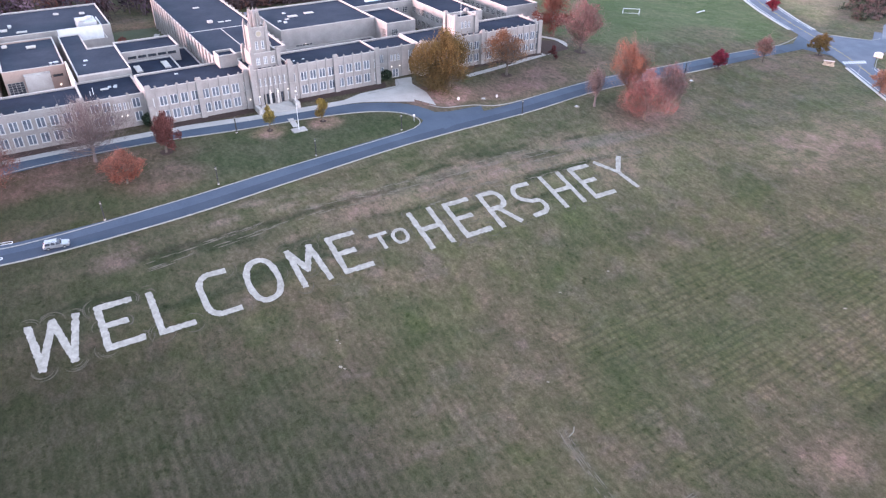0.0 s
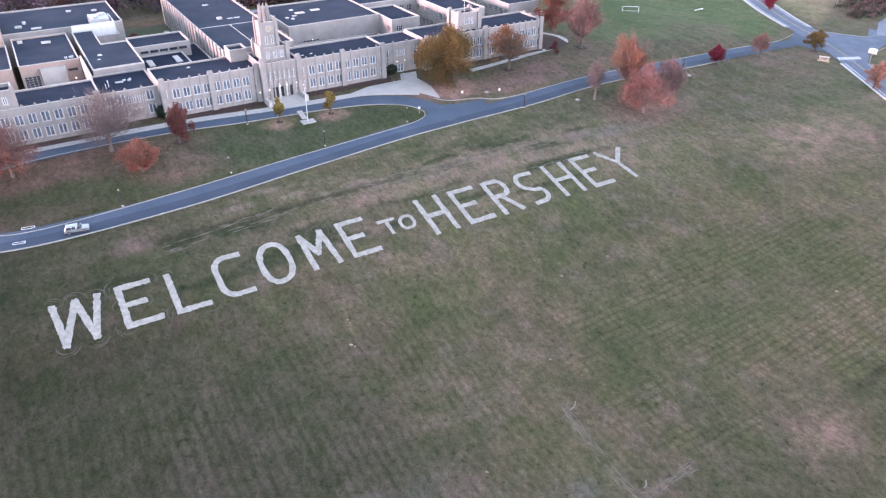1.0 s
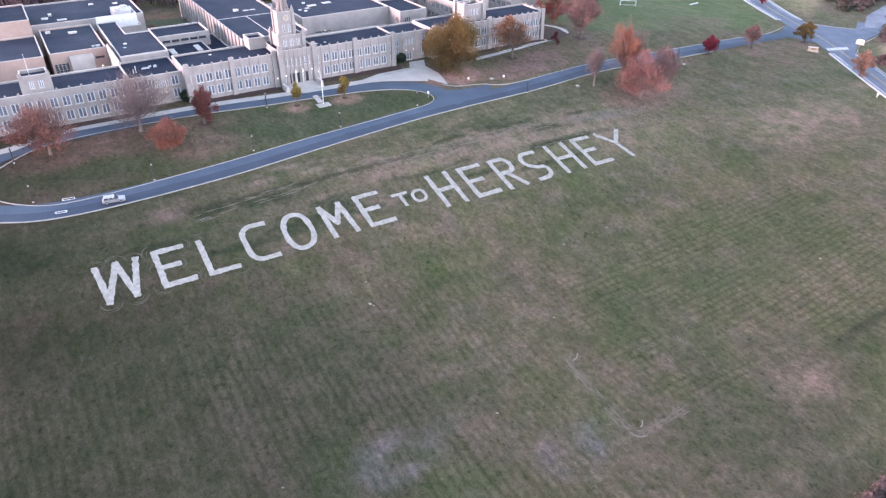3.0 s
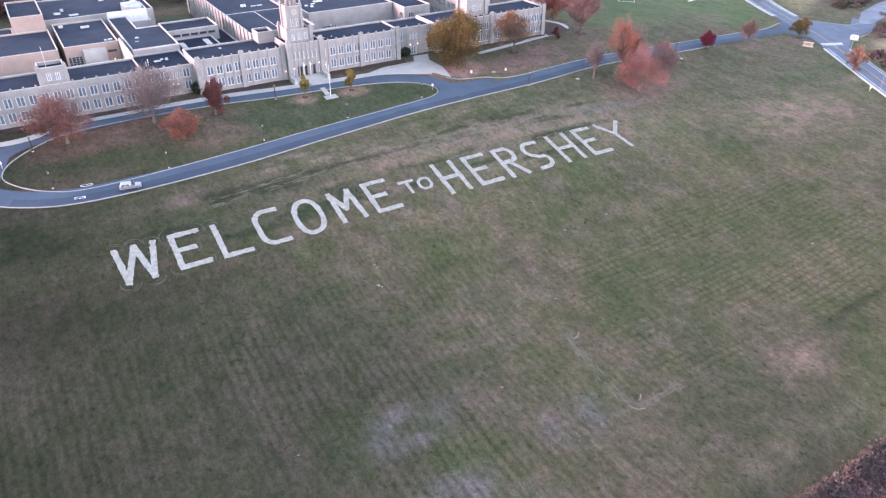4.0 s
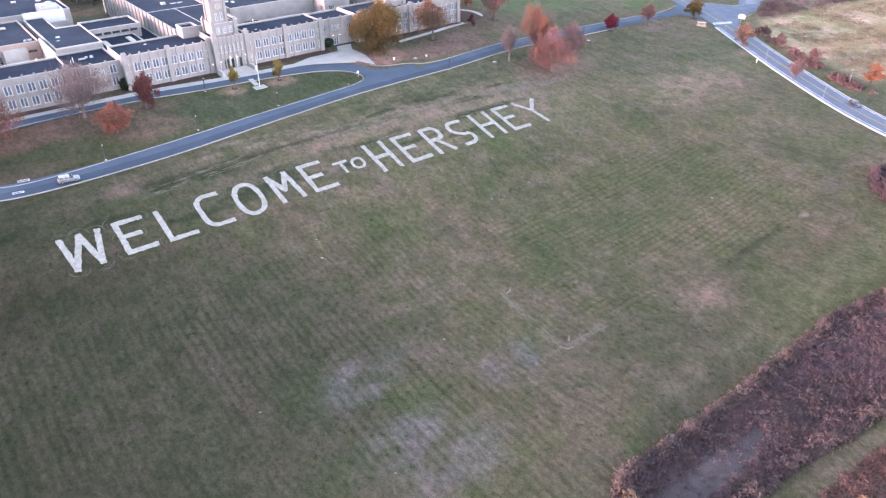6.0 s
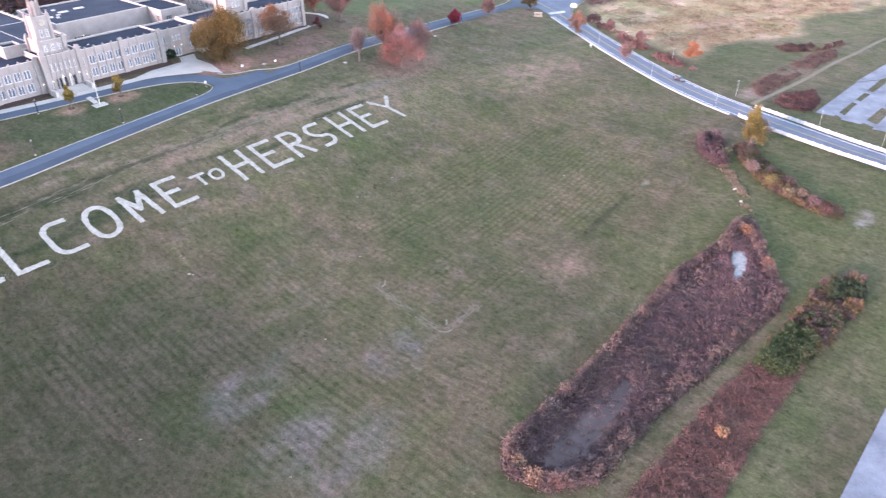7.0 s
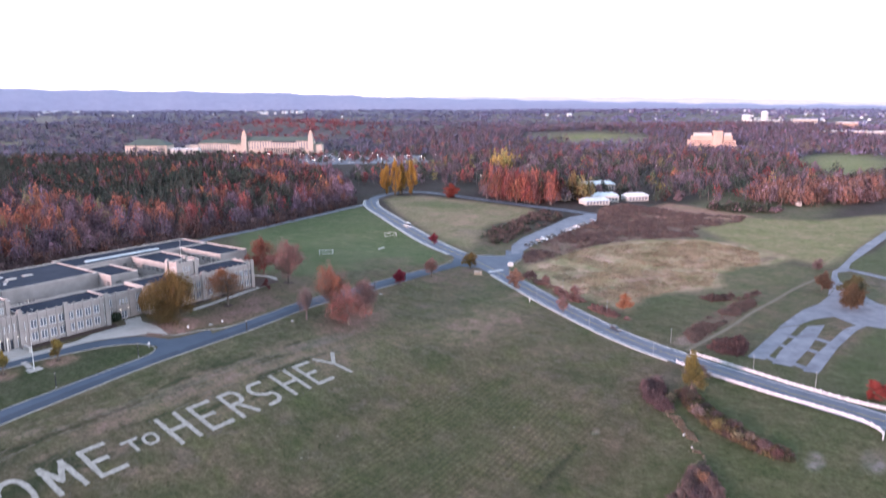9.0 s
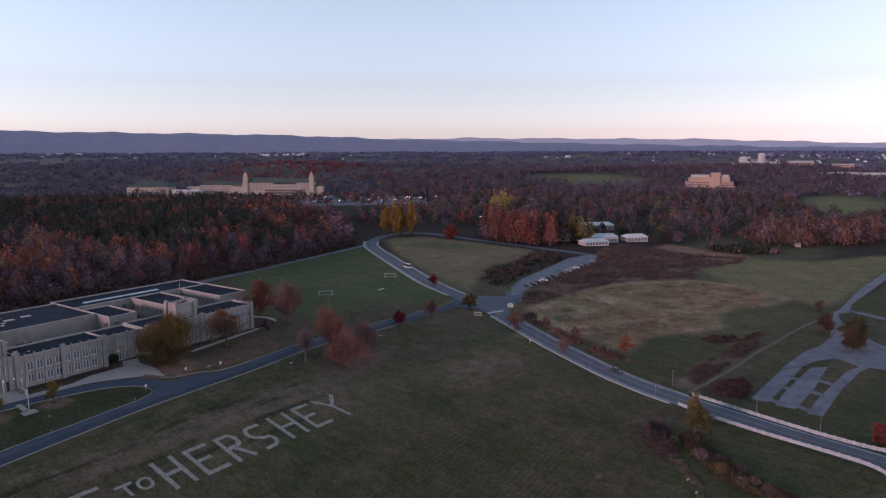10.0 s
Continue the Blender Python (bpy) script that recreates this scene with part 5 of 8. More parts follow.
block(-98.3, -82.4, 35, 66.8, 9.75, roof=PALE_MEMBRANE, mat=ROSE_GLOW_WALL, wins=[("front", 2.6, 1.2, 4.2, 5.4, 4, 8, True)] + [("front", x, 6.6, 2.6, 0.7, 2, 1, True) for x in (10.6, 13.6)], name="wing_wall")
block(-93.2, -86.6, 32.8, 34.9, 8.4, name="entrance_bay", rise=0.3, mat=COPING, roof=COPING)
block(-128, -100, 34, 61, 9.7, roof=PALE_MEMBRANE, mat=ROSE_GLOW_WALL, name="wing_wall")
block(-110, -100.3, 61.2, 86, 14.6, mat=ROSE_GLOW_WALL, name="hall_wall")
part("canopy", Shape().box(-122, -105, 22.5, 24.5, 4.6, 5.0), WHITE, SCHOOL, "white canopy over a court door")
for a in (-121.5, -113.5, -105.5):
    part("canopy_post", Shape().box(a - 0.15, a + 0.15, 22.7, 23.0, 0, 4.6), WHITE, SCHOOL)
block(-101, -64, 71, 104, 10.4, name="wing_wall", roof=PALE_MEMBRANE)
block(-150, -110.2, 66, 92, 4.6, name="low_wing_wall", roof=PALE_MEMBRANE)
block(-80.0, -66.5, 64.1, 70.9, 8.0, name="low_wing_wall")
block(-88.2, -83.5, 27, 31, 3.4, name="porch_wall", rise=0.3, mat=COPING)
part("screen_wall", Shape().box(-80.4, -67.2, 65.3, 65.6, 7.9, 12.0).box(-67.5, -67.2, 65.6, 77, 7.9, 12.0), FRAME_PAINT, SCHOOL, "plain white screen wall on the roof")
part("cooling_unit", Shape().box(-74, -68, 68.5, 77, 9.6, 12.4, 0.15).tube((-72.4, 71, 12.4), (-72.4, 71, 13.0), 1.1, 1.1, 14).tube((-69.8, 74.4, 12.4), (-69.8, 74.4, 13.0), 1.1, 1.1, 14), GALVANISED, SCHOOL, "large grey rooftop cooling unit with round fans")
part("party_wall", Shape().box(-82.3, -81.7, 14.2, 34.9, -0.2, 10.6, 0.05), COPING, SCHOOL)
# things on the flat roofs: along, back, roof height, size
for a, b, z, w, d, h in ((-75.6, 12.0, 7.85, 2.0, 0.9, 0.5), (-74.2, 13.0, 7.85, 0.7, 0.7, 0.6), (-72.9, 12.2, 7.85, 0.8, 0.8, 0.6), (-72.6, 13.6, 7.85, 0.6, 0.6, 0.5), (-76.8, 34, 9.6, 1.0, 1.0, 0.7), (-77.6, 30, 9.6, 0.8, 0.8, 0.5), (-84.2, 38.6, 9.35, 1.2, 0.7, 0.5), (-85.6, 38.4, 9.35, 0.7, 0.7, 0.5),
                         (-64.0, 29, 6.75, 1.6, 6.0, 0.4), (-56.0, 29.5, 6.75, 1.6, 6.4, 0.4), (-35.0, 56, 10.1, 1.6, 1.4, 1.0), (-31.6, 55, 10.1, 1.8, 0.9, 0.5), (-29.2, 55, 10.1, 1.8, 0.9, 0.5), (-34, 78, 10.1, 2, 1, 0.6), (-7.5, 52, 9.5, 3.2, 1.8, 0.6), (-1.0, 53.5, 9.5, 3.2, 1.8, 0.6),
                         (-14, 47, 9.5, 0.9, 0.9, 0.8), (-12.6, 45, 9.5, 0.9, 0.9, 0.8), (-10.6, 49, 9.5, 1.4, 0.7, 0.6), (-8.8, 57, 9.5, 1.0, 1.0, 0.7), (-57, 10.5, 9.3, 0.7, 0.7, 0.5), (-25, 5, 9.3, 0.6, 0.6, 0.4), (-22, 5.4, 9.3, 0.6, 0.6, 0.4), (-90, 76, 9.7, 3.0, 1.2, 0.7), (-95, 80, 9.7, 2.0, 1.2, 0.9),
                         (-93, 84, 9.7, 1.0, 1.0, 1.2), (-89, 58, 9.5, 2.6, 1.2, 0.6), (-96, 62, 9.5, 1.4, 1.2, 0.7), (-70, 92, 9.7, 1.6, 1.2, 0.8), (-78, 95, 9.7, 1.6, 1.2, 0.8)):
    part("roof_vent", Shape().box(a - w / 2, a + w / 2, b - d / 2, b + d / 2, z, z + h * 0.7).box(a - w / 2 - 0.08, a + w / 2 + 0.08, b - d / 2 - 0.08, b + d / 2 + 0.08, z + h * 0.7, z + h, 0.08), GALVANISED if w < 1.3 else COPING, SCHOOL)
part("skylight", Shape().box(24, 58, 58.5, 60.5, 9.2, 9.9, 0.25), PALE_ROOF, SCHOOL, "long pale skylight along the roof")
for a, b, h in ((-79.5, 8.6, 1.6), (-78.7, 9.4, 2.2)):
    part("vent_pipe", Shape().tube((a, b, 7.8), (a, b, 7.8 + h), 0.09, 0.09, 6), WHITE, SCHOOL)
for a, b, z, h in ((33.1, 6.5, 14.3, 9.0), (-105.2, 5.0, 13.2, 5.6)):
    part("flagstaff", Shape().tube((a, b, z), (a, b, z + h), 0.07, 0.04, 6), WHITE, SCHOOL)

# planting beds along the walls
BEDS = (((-66, -3.4), (-40.6, -3.4), (-40.6, -0.1), (-66, -0.1)), ((-28, -3.0), (0, -4.0), (1.5, -0.1), (-28, -0.1)), ((-120, -3.4), (-83.5, -3.2), (-83.5, -0.1), (-120, -0.1)), ((15, -2.2), (61, -2.2), (61, -0.1), (15, -0.1)), ((62, -3), (74, -1), (76, 8), (70, 13), (62, 12)))
for bed in BEDS:
    o = [(-18.8 + a * 0.857 - b * 0.515, 209.5 + a * 0.515 + b * 0.857) for a, b in bed]
    tagged(part("planting_bed", patch(o, 0.16), MULCH), "brown mulch bed along the school wall", "planting bed", kind="structure")

# the planted courts behind the front
def school_point(a, b):
    return (-18.8 + a * 0.857 - b * 0.515, 209.5 + a * 0.515 + b * 0.857)


paved("lawn", [school_point(a, b) for a, b in ((-63.6, 51.6), (-45.8, 51.6), (-45.8, 100), (-63.6, 100))], COURT_GRASS, "green lawn in a school court", 0.09, "grass")
for pts in (((-47, 56), (-55, 58), (-60, 66), (-57, 76), (-50, 82), (-47, 90)), ((-60, 66), (-63, 70))):
    tagged(part("walk", ribbon(spline([school_point(a, b) for a, b in pts], 1.5), 1.8, 0.14, 2), CONCRETE), "curved pale path in a school court", "walk", kind="structure")
paved("courtyard", [school_point(a, b) for a, b in ((-99.5, 14.4), (-82.6, 14.4), (-82.6, 34.6), (-99.5, 33.8))], CONCRETE, "pale paved court between the wings", 0.07)
shrub_rng = np.random.default_rng(61)


def bush(name, x, y, r, tone, text, group, tall=0.8):
    """A rounded bush: a short stem under loose foliage."""
    n = int(300 * r)
    p = shrub_rng.normal(size=(n, 3))
    p = p / np.linalg.norm(p, axis=1, keepdims=True) * shrub_rng.uniform(0.55, 1.0, (n, 1)) * np.array((r, r, r * tall)) * (1 + 0.25 * np.sin(2.3 * p[:, :1] / 1.0 + p[:, 1:2] * 3.1))
    p[:, 2] += r * tall * 0.9
    w = shrub_rng.normal(size=(n, 2, 3))
    w = w / np.linalg.norm(w, axis=2, keepdims=True) * 0.16
    quads = np.stack((p - w[:, 0], p - w[:, 1], p + w[:, 0], p + w[:, 1]), 1)
    ob = thing(name, text, "shrub", group, m=pose(*at(x, y, 0.05)))
    part("foliage", quad_mesh("foliage", quads, LEAVES, np.tile(np.array(tone), (n, 1)) * shrub_rng.uniform(0.7, 1.3, (n, 1))), None, ob)
    part("stem", Shape().tube((0, 0, -0.2), (0, 0, r * 0.7), 0.07, 0.04, 6), BARK, ob)


for a, b, r, tone, text in ((-96, 22, 1.6, (0.26, 0.11, 0.04), "round orange shrub in the school court"), (-92.5, 20, 1.3, (0.05, 0.075, 0.03), "round green shrub in the school court"), (-88, 23, 1.7, (0.24, 0.10, 0.045), "round orange shrub in the school court"),
                            (-95, 29, 1.4, (0.045, 0.07, 0.03), "round green shrub in the school court"), (-85.4, 31.5, 1.3, (0.22, 0.06, 0.04), "round rust-red shrub in the school court"), (-97, 31.2, 1.2, (0.05, 0.075, 0.03), "round green shrub in the school court"),
                            (-52, 63, 1.4, (0.05, 0.075, 0.03), "round green shrub in the school court"), (-60, 84, 1.6, (0.20, 0.05, 0.04), "round rust-red shrub in the school court"), (-49, 74, 1.2, (0.05, 0.075, 0.03), "round green shrub in the school court")):
    bush("court_shrub", *school_point(a, b), r, tone, text, "shrubs in the court")

# ---------------------------------------------------------------- posts, poles and signs
def street_lamp(x, y):
    p = at(x, y)
    ob = thing("street_lamp", "black lamp post with a pale glowing globe on the lawn edge", "lamp post", "lamp posts along the drive", m=pose(*p))
    part("footing", Shape().tube((0, 0, -0.3), (0, 0, 0.25), 0.26, 0.24, 12), CONCRETE, ob)
    part("post", Shape().tube((0, 0, 0.25), (0, 0, 0.9), 0.17, 0.12, 10).tube((0, 0, 0.9), (0, 0, 3.7), 0.16, 0.14, 10).tube((0, 0, 3.7), (0, 0, 3.85), 0.2, 0.25, 10), BLACK_METAL, ob)
    part("globe", Shape().ball((0, 0, 4.12), 0.2, 0.2, 0.27), GLOBE, ob, "pale glowing globe", smooth=True)
    part("finial", Shape().tube((0, 0, 4.36), (0, 0, 4.6), 0.26, 0.04, 10), BLACK_METAL, ob)
    return ob


lamp_one = street_lamp(-72.4, 131.0)
for x, y in ((-52.2, 147.0), (-31.6, 162.3), (-10.8, 178.1), (23.2, 191.3), (-95.6, 119.3), (-53.9, 172.5), (-107.6, 135.6), (45.5, 210.0), (84, 237.0), (104, 252.0), (126, 271.0), (-86, 159.0)):
    copy_thing(lamp_one, pose(*at(x, y)))


def road_light(x, y, turn):
    p = at(x, y)
    ob = thing("road_light", "slim pale metal street light beside the road", "street light", "street lights along the road", m=pose(*p, 0, 0, turn))
    part("pole", Shape().tube((0, 0, -0.2), (0, 0, 5.6), 0.065, 0.045, 8), GALVANISED, ob)
    part("lamp_head", Shape().box(-0.13, 0.13, -0.1, 0.45, 5.55, 5.7, 0.03), GALVANISED, ob)
    return ob


light_one = road_light(151.5, 214, -90)
for x, y, t in ((170.5, 222, 90), (171.5, 190, 90), (152.5, 176, -90), (156.5, 143, -90), (172.5, 152, 90), (150.0, 247, -90), (180, 120, 90), (186.5, 101, 90)):
    copy_thing(light_one, pose(*at(x, y), 0, 0, t))

flag = thing("flagpole", "tall white flagpole on a concrete pad", "flagpole", m=pose(*at(-38, 175.4)))
part("pad", Shape().box(-1.9, 1.9, -1.3, 1.3, -0.3, 0.22), CONCRETE, flag, "pale concrete pad", m=pose(0, 0, 0, 0, 0, 31))
part("pole", Shape().tube((0, 0, 0.2), (0, 0, 9.6), 0.12, 0.06, 10), WHITE, flag)
part("finial", Shape().ball((0, 0, 9.7), 0.16, n=10), GALVANISED, flag)


def stone_sign():
    ob = thing("entrance_sign", "low tan stone entrance sign beside the road", "sign", m=pose(*at(145.2, 259.4), 0, 0, -28))
    part("base", Shape().box(-2.1, 2.1, -0.6, 0.6, -0.3, 0.3), STONE, ob)
    part("slab", Shape().box(-1.8, 1.8, -0.35, 0.35, 0.3, 1.6, 0.04), STONE, ob)
    part("cap", Shape().box(-1.95, 1.95, -0.45, 0.45, 1.6, 1.8, 0.05), COPING, ob)
    for i, w in enumerate((1.2, 0.8)):
        part("lettering_bar", Shape().box(-w, w, -0.39, -0.33, 1.15 - 0.4 * i, 1.35 - 0.4 * i), BROWN_ROOF, ob)


def arched_sign():
    ob = thing("arched_sign", "white arched sign at the junction", "sign", m=pose(*at(169.3, 269.6), 0, 0, -35))
    part("base", Shape().box(-1.7, 1.7, -0.4, 0.4, -0.3, 0.35), STONE, ob)
    s = Shape()
    pts = [(-1.5, 0.35)] + [(1.5 * math.cos(radians(180 - t)), 1.6 + 0.6 * math.sin(radians(t))) for t in range(0, 181, 15)] + [(1.5, 0.35)]
    s.face(*[(x, -0.2, z) for x, z in pts])
    s.face(*[(x, 0.2, z) for x, z in reversed(pts)])
    for (x0, z0), (x1, z1) in zip(pts, pts[1:] + pts[:1]):
        s.face((x0, -0.2, z0), (x0, 0.2, z0), (x1, 0.2, z1), (x1, -0.2, z1))
    part("board", s, WHITE, ob)
    for i, w in enumerate((0.7, 1.0)):
        part("lettering_bar", Shape().box(-w, w, -0.25, -0.19, 1.45 - 0.4 * i, 1.6 - 0.4 * i), BLACK_METAL, ob)


stone_sign()
arched_sign()


def small_post(x, y, h, mat, name, text, cat):
    ob = thing(name, text, cat, m=pose(*at(x, y)))
    part("post", Shape().box(-0.07, 0.07, -0.07, 0.07, -0.2, h), mat, ob)
    part("plate", Shape().box(-0.32, 0.32, -0.12, -0.07, h - 0.7, h, 0.02), WHITE, ob)


small_post(-7.6, 183.6, 2.1, GALVANISED, "traffic_sign", "small white traffic sign at the fork of the drives", "sign")
small_post(-110.6, 126.5, 2.1, GALVANISED, "traffic_sign", "small white traffic sign at the end of the lawn", "sign")
small_post(16.5, 201.5, 0.9, WHITE, "marker_post", "short white marker post in the grass", "post")
small_post(5.0, 198.5, 0.9, WHITE, "marker_post", "short white marker post by the drive", "post")
small_post(147.6, 213.6, 1.6, WHITE, "marker_post", "short white marker post beside the road", "post")
small_post(170.0, 240.0, 1.4, YELLOW_PAINT, "marker_post", "short yellow marker post beside the road", "post")
for x, y in ((12.5, 200.2), (40.5, 200.5), (85.0, 232.5)):
    ob = thing("manhole_cover", "flat pale concrete manhole cover in the grass", "manhole", m=pose(*at(x, y)))
    part("slab", Shape().tube((0, 0, -0.3), (0, 0, 0.12), 0.9, 0.86, 16), PALE_TUFT, ob)
    part("lid", Shape().tube((0, 0, 0.1), (0, 0, 0.17), 0.5, 0.48, 14), GALVANISED, ob)


def goal(x, y, turn, wide=7.0):
    ob = thing("soccer_goal", "white metal soccer goal on the playing field", "goal", "soccer goals", m=pose(*at(x, y), 0, 0, turn))
    for s in (-1, 1):
        part("upright", Shape().tube((s * wide / 2, 0, -0.1), (s * wide / 2, 0, 2.4), 0.11, 0.11, 8), WHITE, ob)
        part("back_stay", Shape().tube((s * wide / 2, 0, 2.35), (s * wide / 2, 2.0, 0), 0.08, 0.08, 8), WHITE, ob)
    part("crossbar", Shape().tube((-wide / 2, 0, 2.4), (wide / 2, 0, 2.4), 0.11, 0.11, 8), WHITE, ob)
    part("ground_bar", Shape().tube((-wide / 2, 2.0, 0.06), (wide / 2, 2.0, 0.06), 0.08, 0.08, 8), WHITE, ob)


goal(81.9, 310.9, -8)
goal(136.4, 363.3, -22)
bench = thing("team_bench", "long white bench on the playing field", "bench", m=pose(*at(117.1, 325.2), 0, 0, 40))
part("seat", Shape().box(-3.2, 3.2, -0.3, 0.3, 0.42, 0.52), WHITE, bench)
for x in (-2.6, 2.6):
    part("leg", Shape().box(x - 0.08, x + 0.08, -0.25, 0.25, -0.1, 0.42), GALVANISED, bench)


# ---------------------------------------------------------------- white fences along the road
def road_fence(points, text):
    line = spline(points, 1.0)
    gap = np.concatenate(((0,), np.cumsum(np.linalg.norm(np.diff(line, axis=0), axis=1))))
    n = int(gap[-1] / 2.6)
    at_s = np.linspace(0, gap[-1], n + 1)
    px, py = np.interp(at_s, gap, line[:, 0]), np.interp(at_s, gap, line[:, 1])
    ob = thing("road_fence", text, "fence", "white fences along the road", m=pose(px[0], py[0], 0))
    for i in range(n + 1):
        z = float(land(px[i], py[i]))
        part("post", FENCE_POST, None, ob, m=pose(px[i] - px[0], py[i] - py[0], z))
        if i < n:
            z2 = float(land(px[i + 1], py[i + 1]))
            d = Vector((px[i + 1] - px[i], py[i + 1] - py[i], z2 - z))
            m = Matrix.Translation((px[i] - px[0], py[i] - py[0], z)) @ d.to_track_quat("X", "Z").to_matrix().to_4x4() @ Matrix.Diagonal((d.length, 1, 1, 1))
            for k in range(3):
                part("rail", FENCE_RAIL, None, ob, m=Matrix.Translation((0, 0, 0.12 + 0.39 * k)) @ m)


FENCE_POST = Shape().box(-0.11, 0.11, -0.13, 0.13, -0.2, 1.38).box(-0.15, 0.15, -0.17, 0.17, 1.38, 1.48, 0.04).mesh("post", WHITE_BOARD)
FENCE_RAIL = Shape().box(0.0, 1.0, -0.035, 0.035, 0.04, 0.31).mesh("rail", WHITE_BOARD)
road_fence(((160.6, 135.6), (162.0, 129), (164.2, 120.8), (169.6, 105.5), (175.9, 90), (179.4, 79.6), (178.6, 73.2), (175.4, 70.8)), "white three-board fence beside the lower edge of the road")
road_fence(((171.4, 140.4), (176.3, 124.4), (182.0, 106), (187.4, 91.4), (192.2, 82.4), (196.5, 77.6)), "white three-board fence beside the upper edge of the road")


# ---------------------------------------------------------------- vehicles
def car(x, y, turn, paint, text, long=4.6, wide=1.85, high=1.62, name="car", group="", up=0.14):
    p = at(x, y, up)
    dx, dy = math.cos(radians(turn)), math.sin(radians(turn))
    tilt = math.degrees(math.asin((at(x + dx, y + dy) - at(x - dx, y - dy)).z / 2))
    ob = thing(name, text, "car" if name == "car" else name, group, m=pose(*p, 0, -tilt, turn))
    L, W, H = long / 2, wide / 2, high
    body = Shape()
    prof = [(-L, 0.35), (-L + 0.02, 0.85), (-L + 0.25, 1.0), (-0.5 * L, 1.02), (0.42 * L, 0.98), (L - 0.2, 0.85), (L, 0.6), (L - 0.02, 0.32)]
    n = len(prof)
    for w, inset in ((-W, 0.0), (W, 0.0)):
        body.v += [(px, w * (0.94 if i in (0, n - 1, n - 2) else 1.0), pz) for i, (px, pz) in enumerate(prof)]
    body.f += [tuple(range(n)), tuple(reversed(range(n, 2 * n)))] + [((i + 1) % n, i, n + i, n + (i + 1) % n) for i in range(n)]
    part("body", body, paint, ob)
    # the cabin: a sloping screen, upright tail, roof with rails
    top, foot = H - 0.08, 0.98
    g = Shape()
    g.v += [(x0, sy * y0, z0) for sy in (-1, 1) for x0, y0, z0 in ((-L * 0.94, W * 0.93, foot), (L * 0.44, W * 0.93, foot), (L * 0.10, W * 0.80, top), (-L * 0.82, W * 0.80, top))]
    g.f += [(0, 1, 2, 3), (7, 6, 5, 4), (1, 5, 6, 2), (4, 0, 3, 7), (3, 2, 6, 7), (4, 5, 1, 0)]
    part("cabin_glass", g, PANE, ob)
    part("roof", Shape().box(-L * 0.84, L * 0.12, -W * 0.83, W * 0.83, top - 0.02, H, 0.05), paint, ob)
    for s in (-1, 1):
        for x0, x1 in ((-0.90, -0.80), (-0.38, -0.38), (0.02, -0.06)):
            part("pillar", Shape().tube((L * x0, s * W * 0.935, foot), (L * x1, s * W * 0.81, top), 0.06, 0.05, 5), paint, ob)
        part("roof_rail", Shape().tube((-L * 0.72, s * W * 0.68, H + 0.04), (0, s * W * 0.68, H + 0.04), 0.03, 0.03, 5), BLACK_METAL, ob)
        part("mirror", Shape().box(L * 0.32, L * 0.40, s * (W + 0.1) - 0.1, s * (W + 0.1) + 0.1, 0.98, 1.16, 0.02), paint, ob)
    for x0 in (-L, L):
        part("bumper", Shape().box(x0 - 0.07, x0 + 0.07, -W * 0.88, W * 0.88, 0.3, 0.55, 0.02), DARK_PAINT, ob)
    for px in (-L * 0.62, L * 0.62):
        for s in (-1, 1):
            wh = part("wheel", Shape().tube((px, s * (W - 0.2), 0.32), (px, s * (W + 0.01), 0.32), 0.33, 0.33, 14), RUBBER, ob)
            part("rim", Shape().tube((px, s * (W - 0.02), 0.32), (px, s * (W + 0.03), 0.32), 0.2, 0.18, 10), GALVANISED, wh)
    for s in (-1, 1):
        part("headlight", Shape().box(L - 0.16, L + 0.01, s * W * 0.72 - 0.2, s * W * 0.72 + 0.2, 0.62, 0.78, 0.02), WHITE, ob)
        part("tail_light", Shape().box(-L - 0.01, -L + 0.1, s * W * 0.78 - 0.16, s * W * 0.78 + 0.16, 0.72, 0.95, 0.02), TAIL_RED, ob)
    return ob


car(-78.4, 121.2, 24, SILVER, "silver estate car standing on the drive", 4.8, 1.95, 1.62)
car(161.6, 171.0, -82, DARK_PAINT, "dark car on the wide road")
shuttle = car(158.6, 392.0, 96, WHITE_PAINT, "white shuttle bus on the far stretch of road", 9.0, 2.5, 3.0, "bus")
lot_rng = random.Random(3)
for i in range(15):
    t = i / 14
    paint, tone = lot_rng.choice(((SILVER, "silver"), (DARK_PAINT, "dark"), (WHITE_PAINT, "white"), (DARK_PAINT, "dark"), (DARK_PAINT, "dark")))
    if lot_rng.random() < 0.85:
        car(203 + 88 * t, 308.5 + 58 * t, -55 + lot_rng.uniform(-4, 4), paint, f"{tone} car parked in the far lot", group="cars in the lot", up=0.2)
first_car = car(300, 1020, 20, WHITE_PAINT, "pale car parked before the distant hotel", group="cars before the hotel")
dark_one = car(306, 1020, 20, DARK_PAINT, "dark car parked before the distant hotel", group="cars before the hotel")
for i in range(110):
    x, y = lot_rng.uniform(235, 400), lot_rng.uniform(930, 1090)
    copy_thing(lot_rng.choice((first_car, dark_one)), pose(*at(x, y, 0.4), 0, 0, lot_rng.choice((20, 110, 200)) + lot_rng.uniform(-5, 5)))
paved("car_park", ((225, 935), (390, 900), (430, 1040), (300, 1105), (225, 1100)), OLD_ASPHALT, "asphalt car park before the hotel", 0.25, "car park")

# ---------------------------------------------------------------- trees
RUST, RED, ORANGE, GOLD, YELLOW = (0.165, 0.060, 0.038), (0.22, 0.048, 0.040), (0.25, 0.105, 0.05), (0.155, 0.10, 0.035), (0.28, 0.20, 0.05)
CRIMSON, WINE, PEACH, PINK, TAN = (0.20, 0.018, 0.032), (0.11, 0.026, 0.028), (0.32, 0.17, 0.12), (0.24, 0.125, 0.115), (0.23, 0.14, 0.08)
